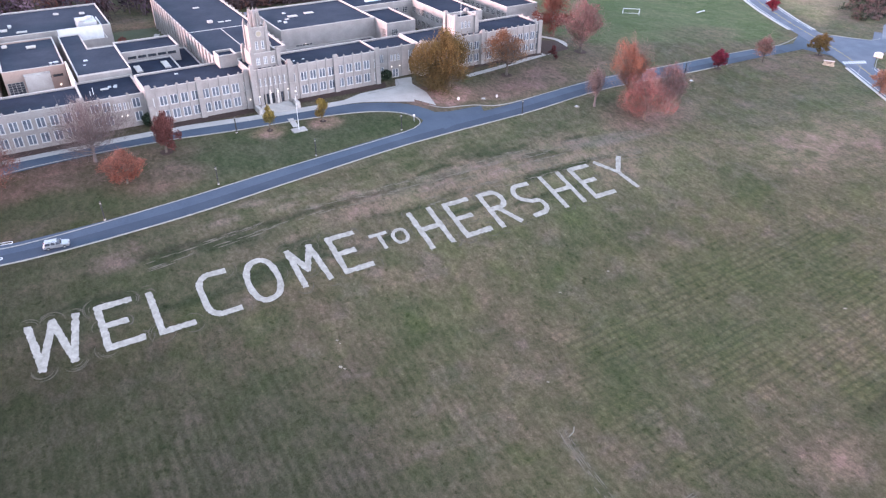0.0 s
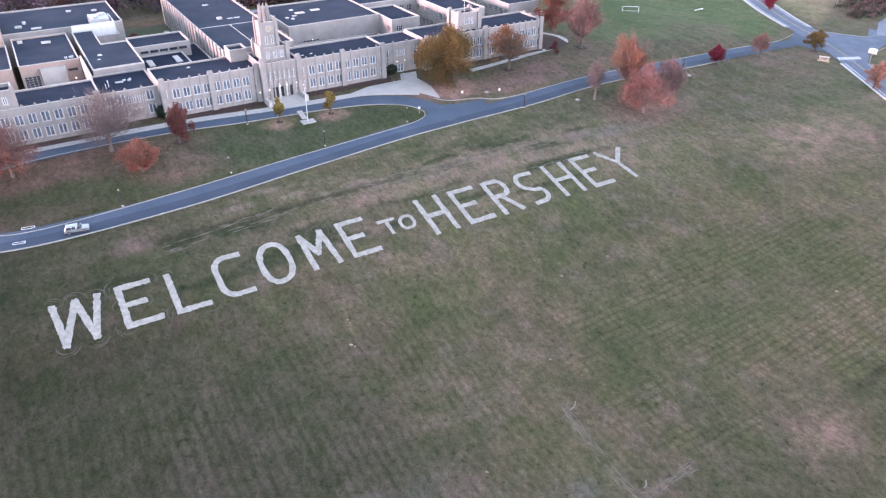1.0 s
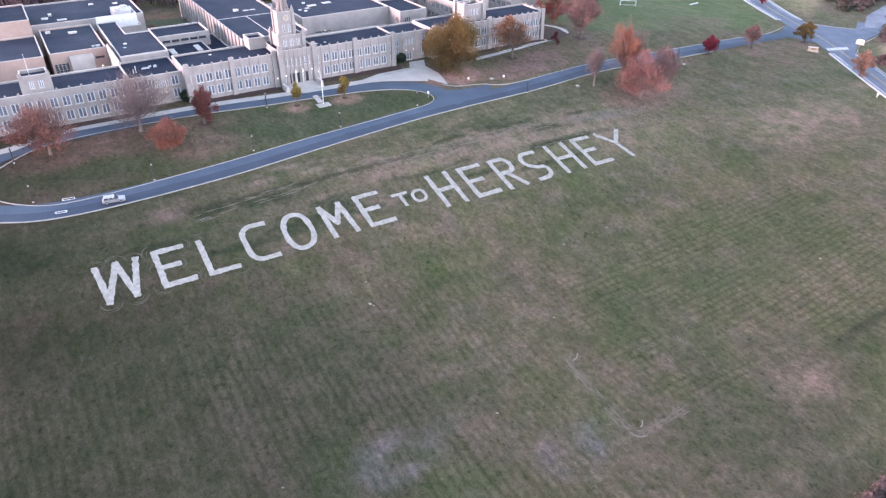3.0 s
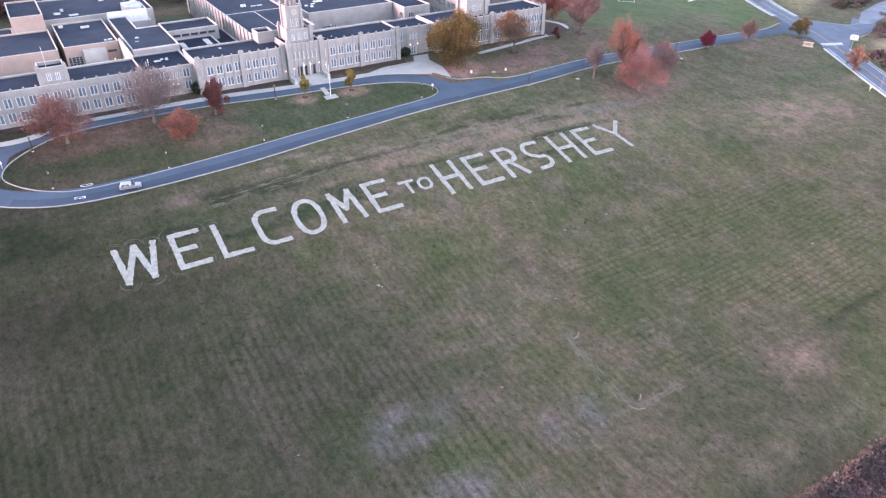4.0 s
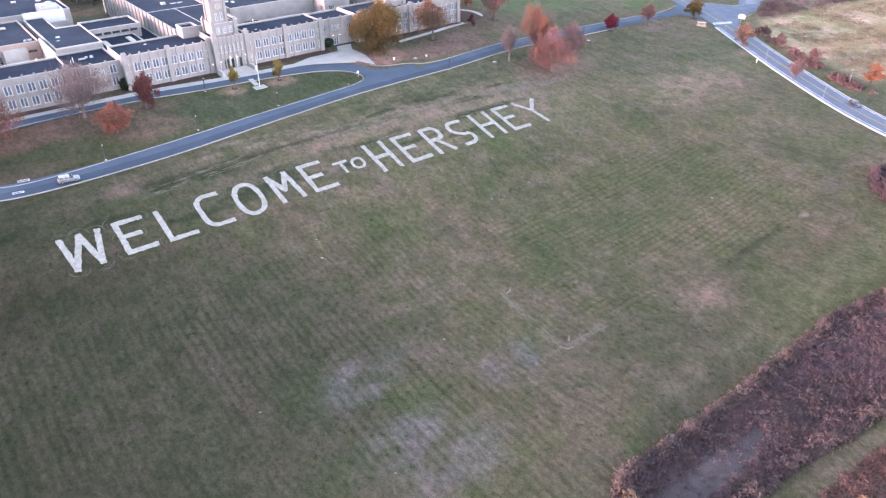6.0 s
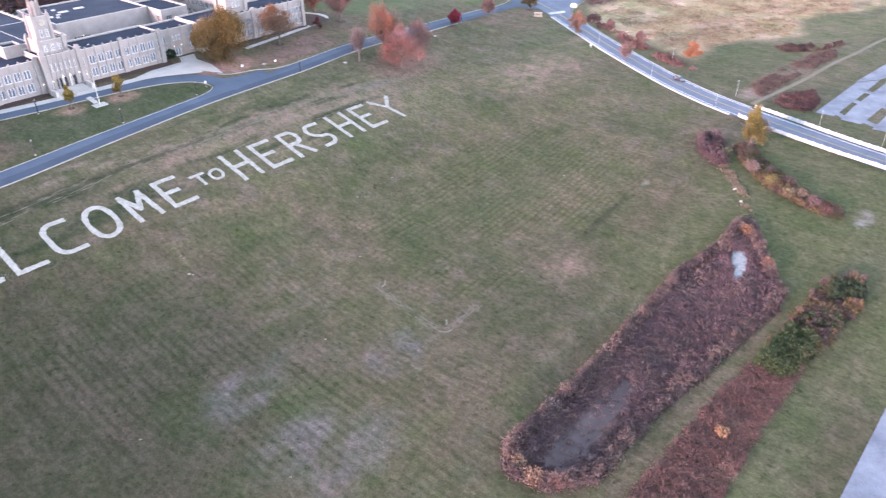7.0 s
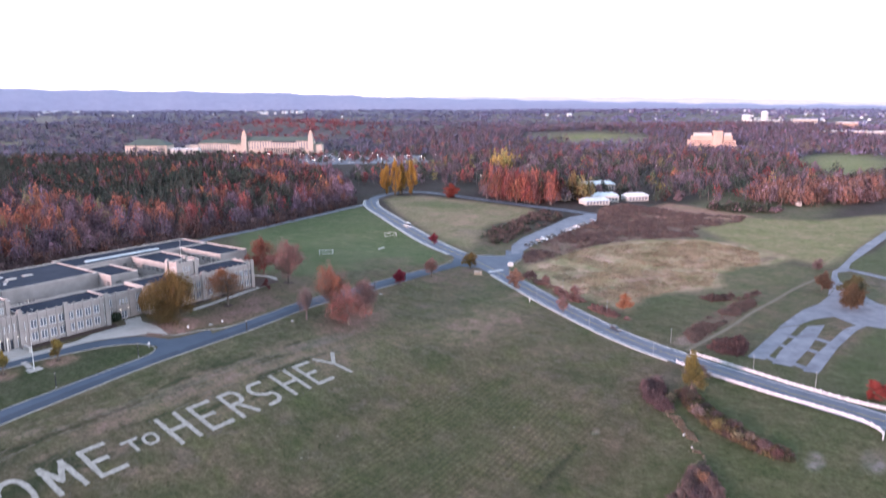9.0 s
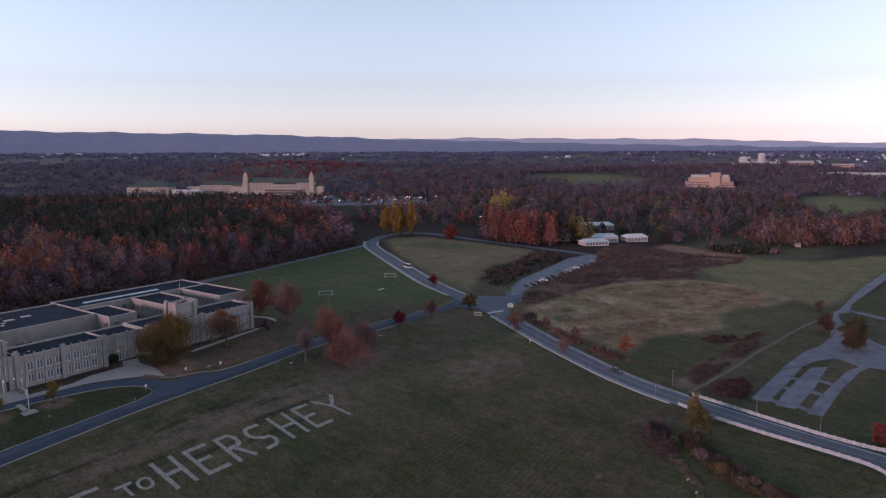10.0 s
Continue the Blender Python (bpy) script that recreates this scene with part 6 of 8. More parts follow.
MAUVE, GREYWOOD, PINE, OLIVE, DARKRED = (0.135, 0.088, 0.085), (0.17, 0.13, 0.125), (0.028, 0.042, 0.024), (0.125, 0.11, 0.04), (0.15, 0.035, 0.03)


def loose_quads(rng, centre, size, stretch=1.0, upright=0.0, away=None, lie=1.0):
    """Quads of random turn at the centres; stretched ones read as twigs and blades, away leans them out from a point."""
    n = len(centre)
    u = rng.normal(size=(n, 3))
    u[:, 2] = u[:, 2] * lie + upright
    if away is not None:
        d = centre - np.array(away)
        u = u * 0.45 + d / (np.linalg.norm(d, axis=1, keepdims=True) + 1e-9)
    u /= np.linalg.norm(u, axis=1, keepdims=True)
    w = np.cross(u, rng.normal(size=(n, 3)) + np.array((0, 0, 4.0 * (1 - lie))))
    w /= np.linalg.norm(w, axis=1, keepdims=True) + 1e-9
    s = (np.asarray(size) * rng.uniform(0.6, 1.3, n))[:, None] * 0.5
    u, w = u * s * stretch, w * s / math.sqrt(stretch)
    bend = np.cross(u, w)
    bend *= (s * 0.4) / (np.linalg.norm(bend, axis=1, keepdims=True) + 1e-9)
    return np.stack((centre - u - w, centre + u - w * 0.7 + bend, centre + u + w, centre - u * 0.7 + w + bend), 1)


def crown_points(rng, n, h, r, base, lumps=26, spread=0.15):
    """Points of an uneven crown: clumps of foliage spread through a rounded volume."""
    d = rng.normal(size=(lumps, 3))
    d /= np.linalg.norm(d, axis=1, keepdims=True)
    c = d * rng.uniform(0.10, 1.0, lumps)[:, None] ** 0.55
    c[:3] *= 0.4
    c[3:6] = c[3:6] * 0.3 + np.array((0, 0, 0.75))
    c[:, :2] += rng.normal(0, 0.10, 2)
    rz = h * (1 - base) / 2
    p = c[rng.integers(0, lumps, n)] + rng.normal(0, spread, (n, 3)) * np.array((1, 1, 0.75))
    lean = rng.uniform(0, math.tau, 4)
    phi = np.arctan2(p[:, 1], p[:, 0])
    p[:, :2] *= (0.92 + 0.20 * np.sin(2 * phi + lean[0] + p[:, 2]) + 0.14 * np.sin(3 * phi + lean[1] - 2 * p[:, 2]))[:, None]
    p[:, 2] *= 0.95 + 0.12 * np.sin(phi + lean[2]) + 0.08 * np.sin(4 * phi + lean[3])
    p *= np.minimum(1, 1.3 / (np.linalg.norm(p, axis=1, keepdims=True) + 1e-9))
    k = 1 - 0.25 * np.clip(p[:, 2], 0, 1)
    return p * np.array((r, r, rz)) * np.stack((k, k, np.ones(n)), 1) + np.array((0, 0, h * (base + 1) / 2))


def limbs(rng, h, r, base, n=12, thick=None, twigs=0):
    """A tapered trunk that forks into limbs and boughs."""
    s = Shape()
    t = thick or 0.028 * h
    fork = h * max(base, 0.12) * 1.1
    s.tube((0, 0, -0.4), (0, 0, fork * 0.5), t * 1.35, t, 9).tube((0, 0, fork * 0.5), (0.1, 0.05, fork), t, t * 0.85, 9, False)
    s.tube((0.1, 0.05, fork), (0, 0.1, h * 0.8), t * 0.8, t * 0.15, 7, False)
    for i in range(n):
        a = math.tau * i / n + rng.uniform(-0.3, 0.3)
        z0 = fork + (h * 0.62 - fork) * rng.uniform(0, 0.8)
        rr, zz = r * rng.uniform(0.55, 0.85), z0 + h * rng.uniform(0.12, 0.34)
        end = Vector((math.cos(a) * rr, math.sin(a) * rr, min(zz, h * 0.95)))
        start = Vector((0.05, 0.05, z0))
        mid = start.lerp(end, 0.5) + Vector((0, 0, -0.04 * h))
        s.tube(start, mid, t * 0.42, t * 0.26, 6, False).tube(mid, end, t * 0.26, t * 0.07, 6, False)
        for _ in range(4):
            q = mid.lerp(end, rng.uniform(0, 0.9))
            e = q + Vector((rng.normal(0, 0.22) * r, rng.normal(0, 0.22) * r, rng.uniform(0.05, 0.2) * h))
            s.tube(q, e, t * 0.14, t * 0.03, 5, False)
            for _ in range(twigs):
                k = q.lerp(e, rng.uniform(0.2, 0.95))
                s.tube(k, k + Vector((rng.normal(0, 0.10) * r, rng.normal(0, 0.10) * r, rng.uniform(0.03, 0.12) * h)), t * 0.06, t * 0.02, 3, False)
    return s


def tree(x, y, h, r, tone, text, base=0.22, leaves=2600, size=0.42, bare=0.0, seed=1, second=None, lumps=26, name="tree"):
    rng = np.random.default_rng(seed)
    ob = thing(name, text, "tree", m=pose(*at(x, y)))
    part("trunk", limbs(rng, h, r, base, 12 if bare < 0.3 else 20, twigs=0 if bare < 0.3 else 5), BARK if bare < 0.7 else PALE_BARK, ob)
    quads, tones = [], []
    if bare < 1:
        n = int(leaves * 2.6 * (1 - bare))
        p = crown_points(rng, n, h, r, base, int(lumps * 1.6))
        quads.append(loose_quads(rng, p, size * 0.56, 2.0, 0.0, (0, 0, h * base)))
        c = np.tile(np.array(tone), (n, 1))
        if second:
            k = ease(0.3, 0.8, p[:, 2] / h + rng.normal(0, 0.15, n))[:, None]
            c = c * (1 - k) + np.array(second) * k
        tones.append(c * rng.uniform(0.72, 1.28, (n, 1)))
    if bare > 0:
        n = int(leaves * bare * 0.9)
        p = crown_points(rng, n, h, r, base, lumps * 2, 0.22)
        quads.append(loose_quads(rng, p, size * 0.34, 16.0, 0.3, (0, 0, h * base)))
        tones.append(np.tile(np.array(GREYWOOD) * 0.75 + np.array(tone) * 0.4, (n, 1)) * rng.uniform(0.8, 1.2, (n, 1)))
    part("crown", quad_mesh("crown", np.concatenate(quads), LEAVES, np.concatenate(tones)), None, ob)
    return ob


# before the school
tree(-45.5, 174.3, 6.6, 2.2, OLIVE, "small tree with olive-yellow leaves on the lawn", 0.25, 1100, 0.36, seed=11, second=YELLOW, lumps=14)
tree(-32.4, 181.0, 6.4, 2.5, GOLD, "small golden-leaved tree on the lawn", 0.22, 1200, 0.36, seed=12, second=YELLOW, lumps=14)
tree(-68.4, 160.5, 10.6, 3.4, (0.135, 0.042, 0.038), "dense dark red tree on the lawn", 0.1, 4600, 0.32, seed=13, second=(0.17, 0.06, 0.052))
tree(-72.7, 145.6, 8.2, 4.5, (0.26, 0.085, 0.055), "low round tree with bright red-orange leaves", 0.03, 5200, 0.28, 0.1, seed=14, second=(0.30, 0.125, 0.09))
tree(-83.6, 154.8, 15.0, 8.5, (0.10, 0.074, 0.078), "large bare grey tree before the school", 0.13, 3800, 0.44, 0.98, seed=15, lumps=40)
tree(-101, 140.6, 12.6, 8.2, (0.155, 0.058, 0.040), "broad rust-red half-bare tree at the end of the lawn", 0.14, 6200, 0.34, 0.3, seed=16, second=(0.21, 0.10, 0.085), lumps=44)
tree(2.3, 205.4, 17.6, 9.2, (0.092, 0.066, 0.022), "large golden-brown oak beside the drive", 0.06, 13000, 0.36, seed=17, second=(0.165, 0.105, 0.033), lumps=44)
tree(20.7, 219.0, 13.4, 6.8, TAN, "tan-orange tree before the school", 0.2, 4800, 0.34, 0.3, seed=18, second=ORANGE, lumps=30)
tree(48.5, 244.2, 17.6, 7.2, PINK, "pinkish half-bare tree beyond the school", 0.18, 3800, 0.45, 0.45, seed=19, lumps=34)
tree(41.5, 263.0, 15.5, 6.6, DARKRED, "dark red tree at the corner of the school", 0.1, 3600, 0.45, 0.15, seed=20, second=RUST, lumps=30)
tree(37.7, 234.4, 4.6, 1.9, WINE, "small wine-red tree beside the walk", 0.15, 700, 0.34, seed=21, lumps=10)
tree(57.4, 208.5, 19.5, 6.2, (0.22, 0.098, 0.055), "tall orange tree beside the drive", 0.2, 7000, 0.31, 0.45, seed=22, second=(0.25, 0.10, 0.065), lumps=24)
tree(61.0, 199.2, 14.5, 7.2, (0.25, 0.085, 0.070), "red-orange tree with low spreading boughs", 0.06, 8000, 0.31, 0.55, seed=23, second=(0.22, 0.095, 0.09), lumps=26)
tree(70.0, 206.5, 15.0, 5.6, PINK, "thin mauve half-bare tree in a cluster", 0.2, 2400, 0.45, 0.75, seed=24, lumps=26)
tree(46.2, 202.2, 11.5, 3.0, (0.12, 0.085, 0.085), "slender bare tree beside the drive", 0.3, 1300, 0.42, 0.9, seed=25, lumps=18)
tree(98.9, 247.0, 6.6, 3.4, CRIMSON, "round crimson tree beside the drive", 0.12, 2400, 0.36, seed=26, second=(0.26, 0.03, 0.055), lumps=34)
tree(120.2, 259.5, 9.2, 3.8, PEACH, "thin peach-coloured tree beside the drive", 0.2, 1500, 0.42, 0.4, seed=27, second=PINK, lumps=20)
tree(146.5, 270.5, 8.2, 3.9, (0.16, 0.105, 0.035), "round olive-brown tree at the junction", 0.15, 2400, 0.42, seed=28, lumps=22)
tree(152.0, 331.0, 6.2, 2.8, CRIMSON, "small crimson tree beside the far road", 0.12, 1300, 0.38, seed=29, lumps=28)
tree(151.0, 233.0, 9.0, 3.6, PEACH, "peach-coloured tree beside the road", 0.12, 1900, 0.42, 0.25, seed=30, lumps=20)
tree(153.5, 196.0, 7.0, 2.6, PINK, "thin pinkish tree beside the road", 0.15, 900, 0.42, 0.65, seed=31, lumps=14)
tree(181.0, 191.0, 7.0, 3.4, (0.33, 0.14, 0.075), "small orange tree across the road", 0.1, 1600, 0.42, 0.1, seed=32, lumps=16)
tree(170.5, 212.0, 5.6, 3.2, PINK, "low pinkish tree across the road", 0.12, 1000, 0.42, 0.5, seed=33, lumps=14)
tree(167.5, 232.0, 5.2, 2.6, PINK, "low mauve tree across the road", 0.12, 800, 0.42, 0.6, seed=34, lumps=12)
tree(148.6, 115.5, 12.8, 4.8, (0.095, 0.085, 0.028), "olive-gold tree above the brush near the fence", 0.06, 5000, 0.34, seed=35, second=(0.18, 0.145, 0.042), lumps=22)
tree(157.5, 121.5, 5.2, 2.6, PINK, "small bare tree beside the fence", 0.2, 700, 0.4, 0.85, seed=36, lumps=12)
tree(197.0, 88.5, 6.2, 3.4, (0.24, 0.045, 0.036), "bright red tree behind the fence", 0.08, 2200, 0.42, seed=37, lumps=20)
tree(279.5, 157.5, 11.5, 6.6, (0.095, 0.062, 0.032), "round brown tree in the empty lot", 0.06, 3400, 0.48, seed=38, lumps=30)
tree(292.0, 166.0, 12.0, 5.4, (0.075, 0.072, 0.03), "round olive tree in the empty lot", 0.06, 2600, 0.48, seed=39, lumps=26)
tree(294.9, 184.3, 9.0, 4.8, (0.085, 0.055, 0.035), "dark brown tree at the edge of the lot", 0.06, 2000, 0.48, seed=40, lumps=22)
tree(333.0, 216.5, 5.5, 3.5, MAUVE, "small dark bush-like tree by the track", 0.06, 900, 0.5, 0.3, seed=41, lumps=14)
tree(-186.0, 271.0, 11.0, 6.0, (0.28, 0.02, 0.05), "round crimson tree behind the school", 0.08, 3000, 0.42, seed=45, lumps=26)
tree(248.0, 520.0, 12.0, 8.0, (0.22, 0.045, 0.03), "round dark red tree before the far woods", 0.06, 1800, 0.7, seed=46, lumps=24)
for i, (dx, dy, hh) in enumerate(((-14, 4, 26), (-6, -2, 30), (3, 2, 29), (12, -3, 31))):
    tree(216 + dx * 0.85, 560 + dy, hh, 5.0, (0.30, 0.165, 0.03), "tall narrow golden poplar beside the far road", 0.04, 1300, 1.0, seed=50 + i, lumps=26)
for i, (x, y) in enumerate(((-17.5, 213.5), (-2.4, 218.8))):
    rng = np.random.default_rng(70 + i)
    p = rng.normal(size=(900, 3))
    p = p / np.linalg.norm(p, axis=1, keepdims=True) * (rng.uniform(0.6, 1, (900, 1))) * np.array((2.2, 1.9, 1.7)) + np.array((0, 0, 1.4))
    ob = thing("clipped_shrub", "dark green clipped shrub at the side entrance", "shrub", "shrubs at the entrance", m=pose(*at(x, y)))
    part("foliage", quad_mesh("foliage", loose_quads(rng, p, 0.4), LEAVES, np.tile(np.array((0.03, 0.05, 0.028)), (900, 1)) * rng.uniform(0.7, 1.3, (900, 1))), None, ob)
rng = np.random.default_rng(75)
p = rng.normal(size=(900, 3))
p = p / np.linalg.norm(p, axis=1, keepdims=True) * np.array((2.6, 2.2, 2.0)) * rng.uniform(0.6, 1, (900, 1)) + np.array((0, 0, 1.6))
ob = thing("clipped_shrub", "dark green shrub against the school wall", "shrub", "shrubs at the entrance", m=pose(*at(-77.0, 176.2)))
part("foliage", quad_mesh("foliage", loose_quads(rng, p, 0.4), LEAVES, np.tile(np.array((0.03, 0.05, 0.028)), (900, 1)) * rng.uniform(0.7, 1.3, (900, 1))), None, ob)


for x, y, r in ((20.7, 219.0, 1.7), (48.5, 244.2, 2.2), (-45.5, 174.3, 0.9), (-32.4, 181.0, 0.9), (-68.4, 160.5, 1.6), (98.9, 247.0, 1.4), (146.5, 270.5, 1.6)):
    ring = patch([(x + r * math.cos(t * math.tau / 14), y + r * math.sin(t * math.tau / 14)) for t in range(14)], 0.12)
    tagged(part("mulch_ring", ring, MULCH), "dark mulch ring under a tree", "mulch", kind="structure")


# ---------------------------------------------------------------- brush and woods
def scatter(rng, outline, n):
    o = np.array(outline, float)
    out = np.empty((0, 2))
    while len(out) < n:
        p = rng.uniform(o.min(0), o.max(0), (n * 2, 2))
        out = np.vstack((out, p[inside(p[:, 0], p[:, 1], outline, 0.01) > 0.5]))
    return out[:n]


def brush(name, text, outline, n, high, tones, blades=14, size=0.5, seed=1, spread=0.5, keep=None):
    """Uncountable low growth: many tufts of stems and dry leaves over an area."""
    rng = np.random.default_rng(seed)
    p = scatter(rng, outline, n)
    if keep is not None:
        p = p[keep(p[:, 0], p[:, 1], rng)]
    n = len(p)
    patchy = ease(0.28, 0.72, mottle(p[:, 0] / 4.5, p[:, 1] / 4.5, seed))
    hh = high * rng.uniform(0.45, 1.1, n) * (0.55 + 0.85 * patchy)
    c = np.repeat(np.column_stack((p, land(p[:, 0], p[:, 1]))), blades, 0)
    k = rng.uniform(0.1, 1.0, n * blades)
    c[:, :2] += rng.normal(0, spread, (n * blades, 2)) * (1.15 - 0.6 * k)[:, None]
    c[:, 2] += k * np.repeat(hh, blades)
    which = (mottle(p[:, 0] / 5, p[:, 1] / 5, seed + 7) * 1.9 - 0.45 + rng.normal(0, 0.12, n)).clip(0, 0.999) * len(tones)
    col = np.repeat(np.array(tones)[which.astype(int)] * rng.uniform(0.85, 1.15, (n, 1)), blades, 0)
    q = loose_quads(rng, c, size, 2.6, 0.8)
    return tagged(part(name, quad_mesh(name, q, BRUSH, col), None), text, "brush", kind="stuff")


POND_BED = surface("mauve_pond_mud", (0.085, 0.055, 0.056), (0.125, 0.082, 0.08), 0.3, 3, 0.95, bump=0.4)
BURNT = surface("scorched_earth", (0.022, 0.015, 0.014), (0.040, 0.028, 0.026), 0.6, 4, 0.95, bump=0.4)
POND = ((29, 30), (31.5, 36), (50, 46.5), (64.4, 55), (78, 63.5), (91.5, 71.6), (96.6, 73.9), (110.4, 77.9), (120, 84.2), (123.9, 82.1), (118.9, 72.7), (113.6, 61.8), (110.4, 54.7), (104.2, 50.8), (94.1, 46.9), (81.8, 41.5), (61, 33), (43, 23), (34, 24))
DRY = ((0.125, 0.080, 0.090), (0.108, 0.074, 0.086), (0.138, 0.088, 0.092), (0.165, 0.115, 0.108), (0.094, 0.064, 0.072))
water_a = ((35.5, 30.5), (38.5, 26.5), (46, 30), (55, 36), (64, 43), (62, 45), (52, 40.5), (42, 35))
water_b = ((110.8, 74), (113.2, 72.6), (111.5, 69.2), (108.7, 66.2), (105.5, 64), (103.3, 62.8), (103.6, 64.8), (106.2, 67.2), (107.6, 70.4))


def dry_land(x, y, r):
    w = np.maximum(inside(x, y, water_a, 0.8) * 0.93, inside(x, y, water_b, 0.5))
    bare = spot(x, y, 94, 68.5, 5.5, 3.6)
    return r.uniform(size=len(x)) > np.maximum(w, bare * 0.95)


tagged(part("water", patch(water_a, 0.12, 2), WATER), "dark still water among reeds", "pond", kind="structure")
tagged(part("burnt_patch", patch([(94 + 4.6 * math.cos(k * math.tau / 11) * (1 + 0.25 * math.sin(3 * k)), 68.5 + 2.6 * math.sin(k * math.tau / 11)) for k in range(11)], 0.13, 2), BURNT), "dark scorched ground among the brush", "mud", kind="structure")
tagged(part("water", patch(water_b, 0.14, 2), POOL), "pale reflecting pool among the brush", "pond", kind="structure")
tagged(part("pond_bed", patch([(x + (72 - x) * 0.04, y + (52 - y) * 0.04) for x, y in POND], 0.06, 3), POND_BED), "dull mauve mud under the pond brush", "mud", kind="structure")
brush("pond_brush", "purple-brown dry reeds and brush round a pond", POND, 6200, 1.0, DRY, 22, 0.17, 81, 0.55, dry_land)
RIM = spline(POND, 2.0, True)
brush("rim_brush", "rust and tan bushes on the rim of the pond", POND, 6500, 2.0, ((0.15, 0.096, 0.088), (0.17, 0.118, 0.104), (0.125, 0.082, 0.08), (0.10, 0.07, 0.07)), 34, 0.18, 82, 0.6, lambda x, y, r: (inside(x, y, POND, 2.6) < 0.985) & (r.uniform(size=len(x)) < 0.8))
STRIP = ((120.9, 54.8), (106.5, 47.6), (92.8, 41.1), (83.5, 37.3), (67.9, 30), (47, 19), (32, 9), (42, 4), (60, 13), (79.7, 24.8), (90.7, 30.6), (97.8, 35), (110, 39.4), (122, 44.7), (130, 51.5), (128.2, 54.2))
brush("strip_brush", "russet grasses and low brush in a long strip", STRIP, 4800, 0.6, ((0.185, 0.098, 0.088), (0.16, 0.088, 0.08), (0.20, 0.115, 0.10)), 22, 0.15, 83, 0.5, lambda x, y, r: x < 97)
brush("strip_bushes", "mixed mauve and olive bushes at the end of the strip", STRIP, 1500, 2.2, ((0.13, 0.08, 0.08), (0.16, 0.105, 0.05), (0.115, 0.072, 0.076), (0.05, 0.065, 0.03)), 50, 0.21, 84, 0.6, lambda x, y, r: x > 95)
brush("green_bushes", "dark green bushes in the strip", ((88, 38.4), (94, 41), (103, 44.4), (104.5, 38.6), (98, 35.4), (91, 33)), 330, 2.6, ((0.045, 0.068, 0.028), (0.065, 0.085, 0.034)), 70, 0.21, 85, 0.7)
brush("green_bushes", "dark green bushes at the tip of the strip", ((120, 53), (127.4, 53.4), (129, 51), (124, 46.8), (118.6, 49)), 150, 2.6, ((0.035, 0.055, 0.028),), 50, 0.26, 86, 0.7)
brush("hedge_brush", "dark mauve brush at the head of a ditch", ((144, 128), (138, 126), (133.5, 119), (133, 111), (136, 110), (138, 117), (144, 122)), 420, 2.2, ((0.095, 0.060, 0.066), (0.12, 0.076, 0.08)), 56, 0.2, 87, 0.7)
brush("hedge_brush", "brown and olive brush below the road", ((150, 117), (145, 118), (141, 107), (138.5, 95), (141, 80), (145, 74), (148, 78), (145, 90), (147, 104)), 620, 1.3, ((0.105, 0.066, 0.058), (0.14, 0.10, 0.048), (0.085, 0.054, 0.052), (0.06, 0.06, 0.03)), 56, 0.2, 88, 0.8)
brush("ditch_brush", "pale dry grass in a narrow ditch", ((134, 112), (131, 100), (126, 90), (121, 83), (123, 82), (128.5, 89), (133, 99), (136, 110)), 220, 0.4, ((0.19, 0.15, 0.11), (0.15, 0.11, 0.08)), 12, 0.26, 89, 0.5, lambda x, y, r: mottle(x / 4, y / 4, 3) > 0.45)
# single bushes along the ditch and in the strip
for x, y, r, tone, text in ((143.4, 125.0, 2.2, (0.13, 0.085, 0.09), "dark mauve bush at the head of a ditch"), (139.8, 114.8, 1.6, (0.17, 0.13, 0.085), "tan bush beside a ditch"), (146.4, 113.0, 2.0, (0.075, 0.065, 0.05), "dark brown bush under a tree"),
                            (140.6, 104.2, 2.3, (0.185, 0.135, 0.125), "pinkish grey bush below the road"), (144.0, 100.0, 1.8, (0.085, 0.062, 0.06), "dark bush below the road"), (140.6, 96.0, 2.1, (0.19, 0.155, 0.055), "olive-yellow bush below the road"),
                            (144.5, 93.0, 1.9, (0.08, 0.058, 0.056), "dark bush below the road"), (140.4, 88.8, 1.8, (0.18, 0.145, 0.085), "tan bush below the road"), (143.3, 87.0, 1.7, (0.17, 0.13, 0.10), "tan bush below the road"), (143.2, 81.9, 1.9, (0.135, 0.085, 0.085), "mauve bush below the road"),
                            (143.8, 78.0, 1.5, (0.12, 0.06, 0.058), "dark red-brown bush below the road"), (69.7, 24.9, 1.3, (0.30, 0.17, 0.10), "peach-coloured bush in a strip of russet grass"), (33.0, 27.0, 1.8, (0.26, 0.16, 0.11), "tan bush at the end of the pond"),
                            (31.8, 31.0, 1.5, (0.28, 0.18, 0.12), "tan bush at the end of the pond"), (36.5, 24.8, 1.6, (0.20, 0.10, 0.085), "russet bush at the end of the pond"), (44.0, 42.0, 1.6, (0.12, 0.095, 0.095), "grey-mauve bush on the rim of the pond"),
                            (118.5, 79.0, 1.8, (0.25, 0.13, 0.08), "rust bush at the head of the pond"), (114.0, 65.0, 1.7, (0.24, 0.12, 0.075), "rust bush at the head of the pond")):
    bush("bush", x, y, r, tone, text, "bushes in the low ground", 0.75)
for x, y, w, d, turn in ((129.7, 97.7, 1.2, 0.45, 20), (127.1, 91.7, 1.0, 0.4, 35)):
    ob = thing("culvert_slab", "pale concrete culvert slab across a ditch", "culvert", "culverts in the ditch", m=pose(*at(x, y), 0, 0, turn))
    part("slab", Shape().box(-w / 2, w / 2, -d / 2, d / 2, -0.1, 0.28, 0.05), CONCRETE, ob)
    part("pipe_mouth", Shape().tube((0, -d / 2 - 0.12, 0.0), (0, d / 2 + 0.12, 0.0), 0.22, 0.22, 12), CONCRETE, ob)
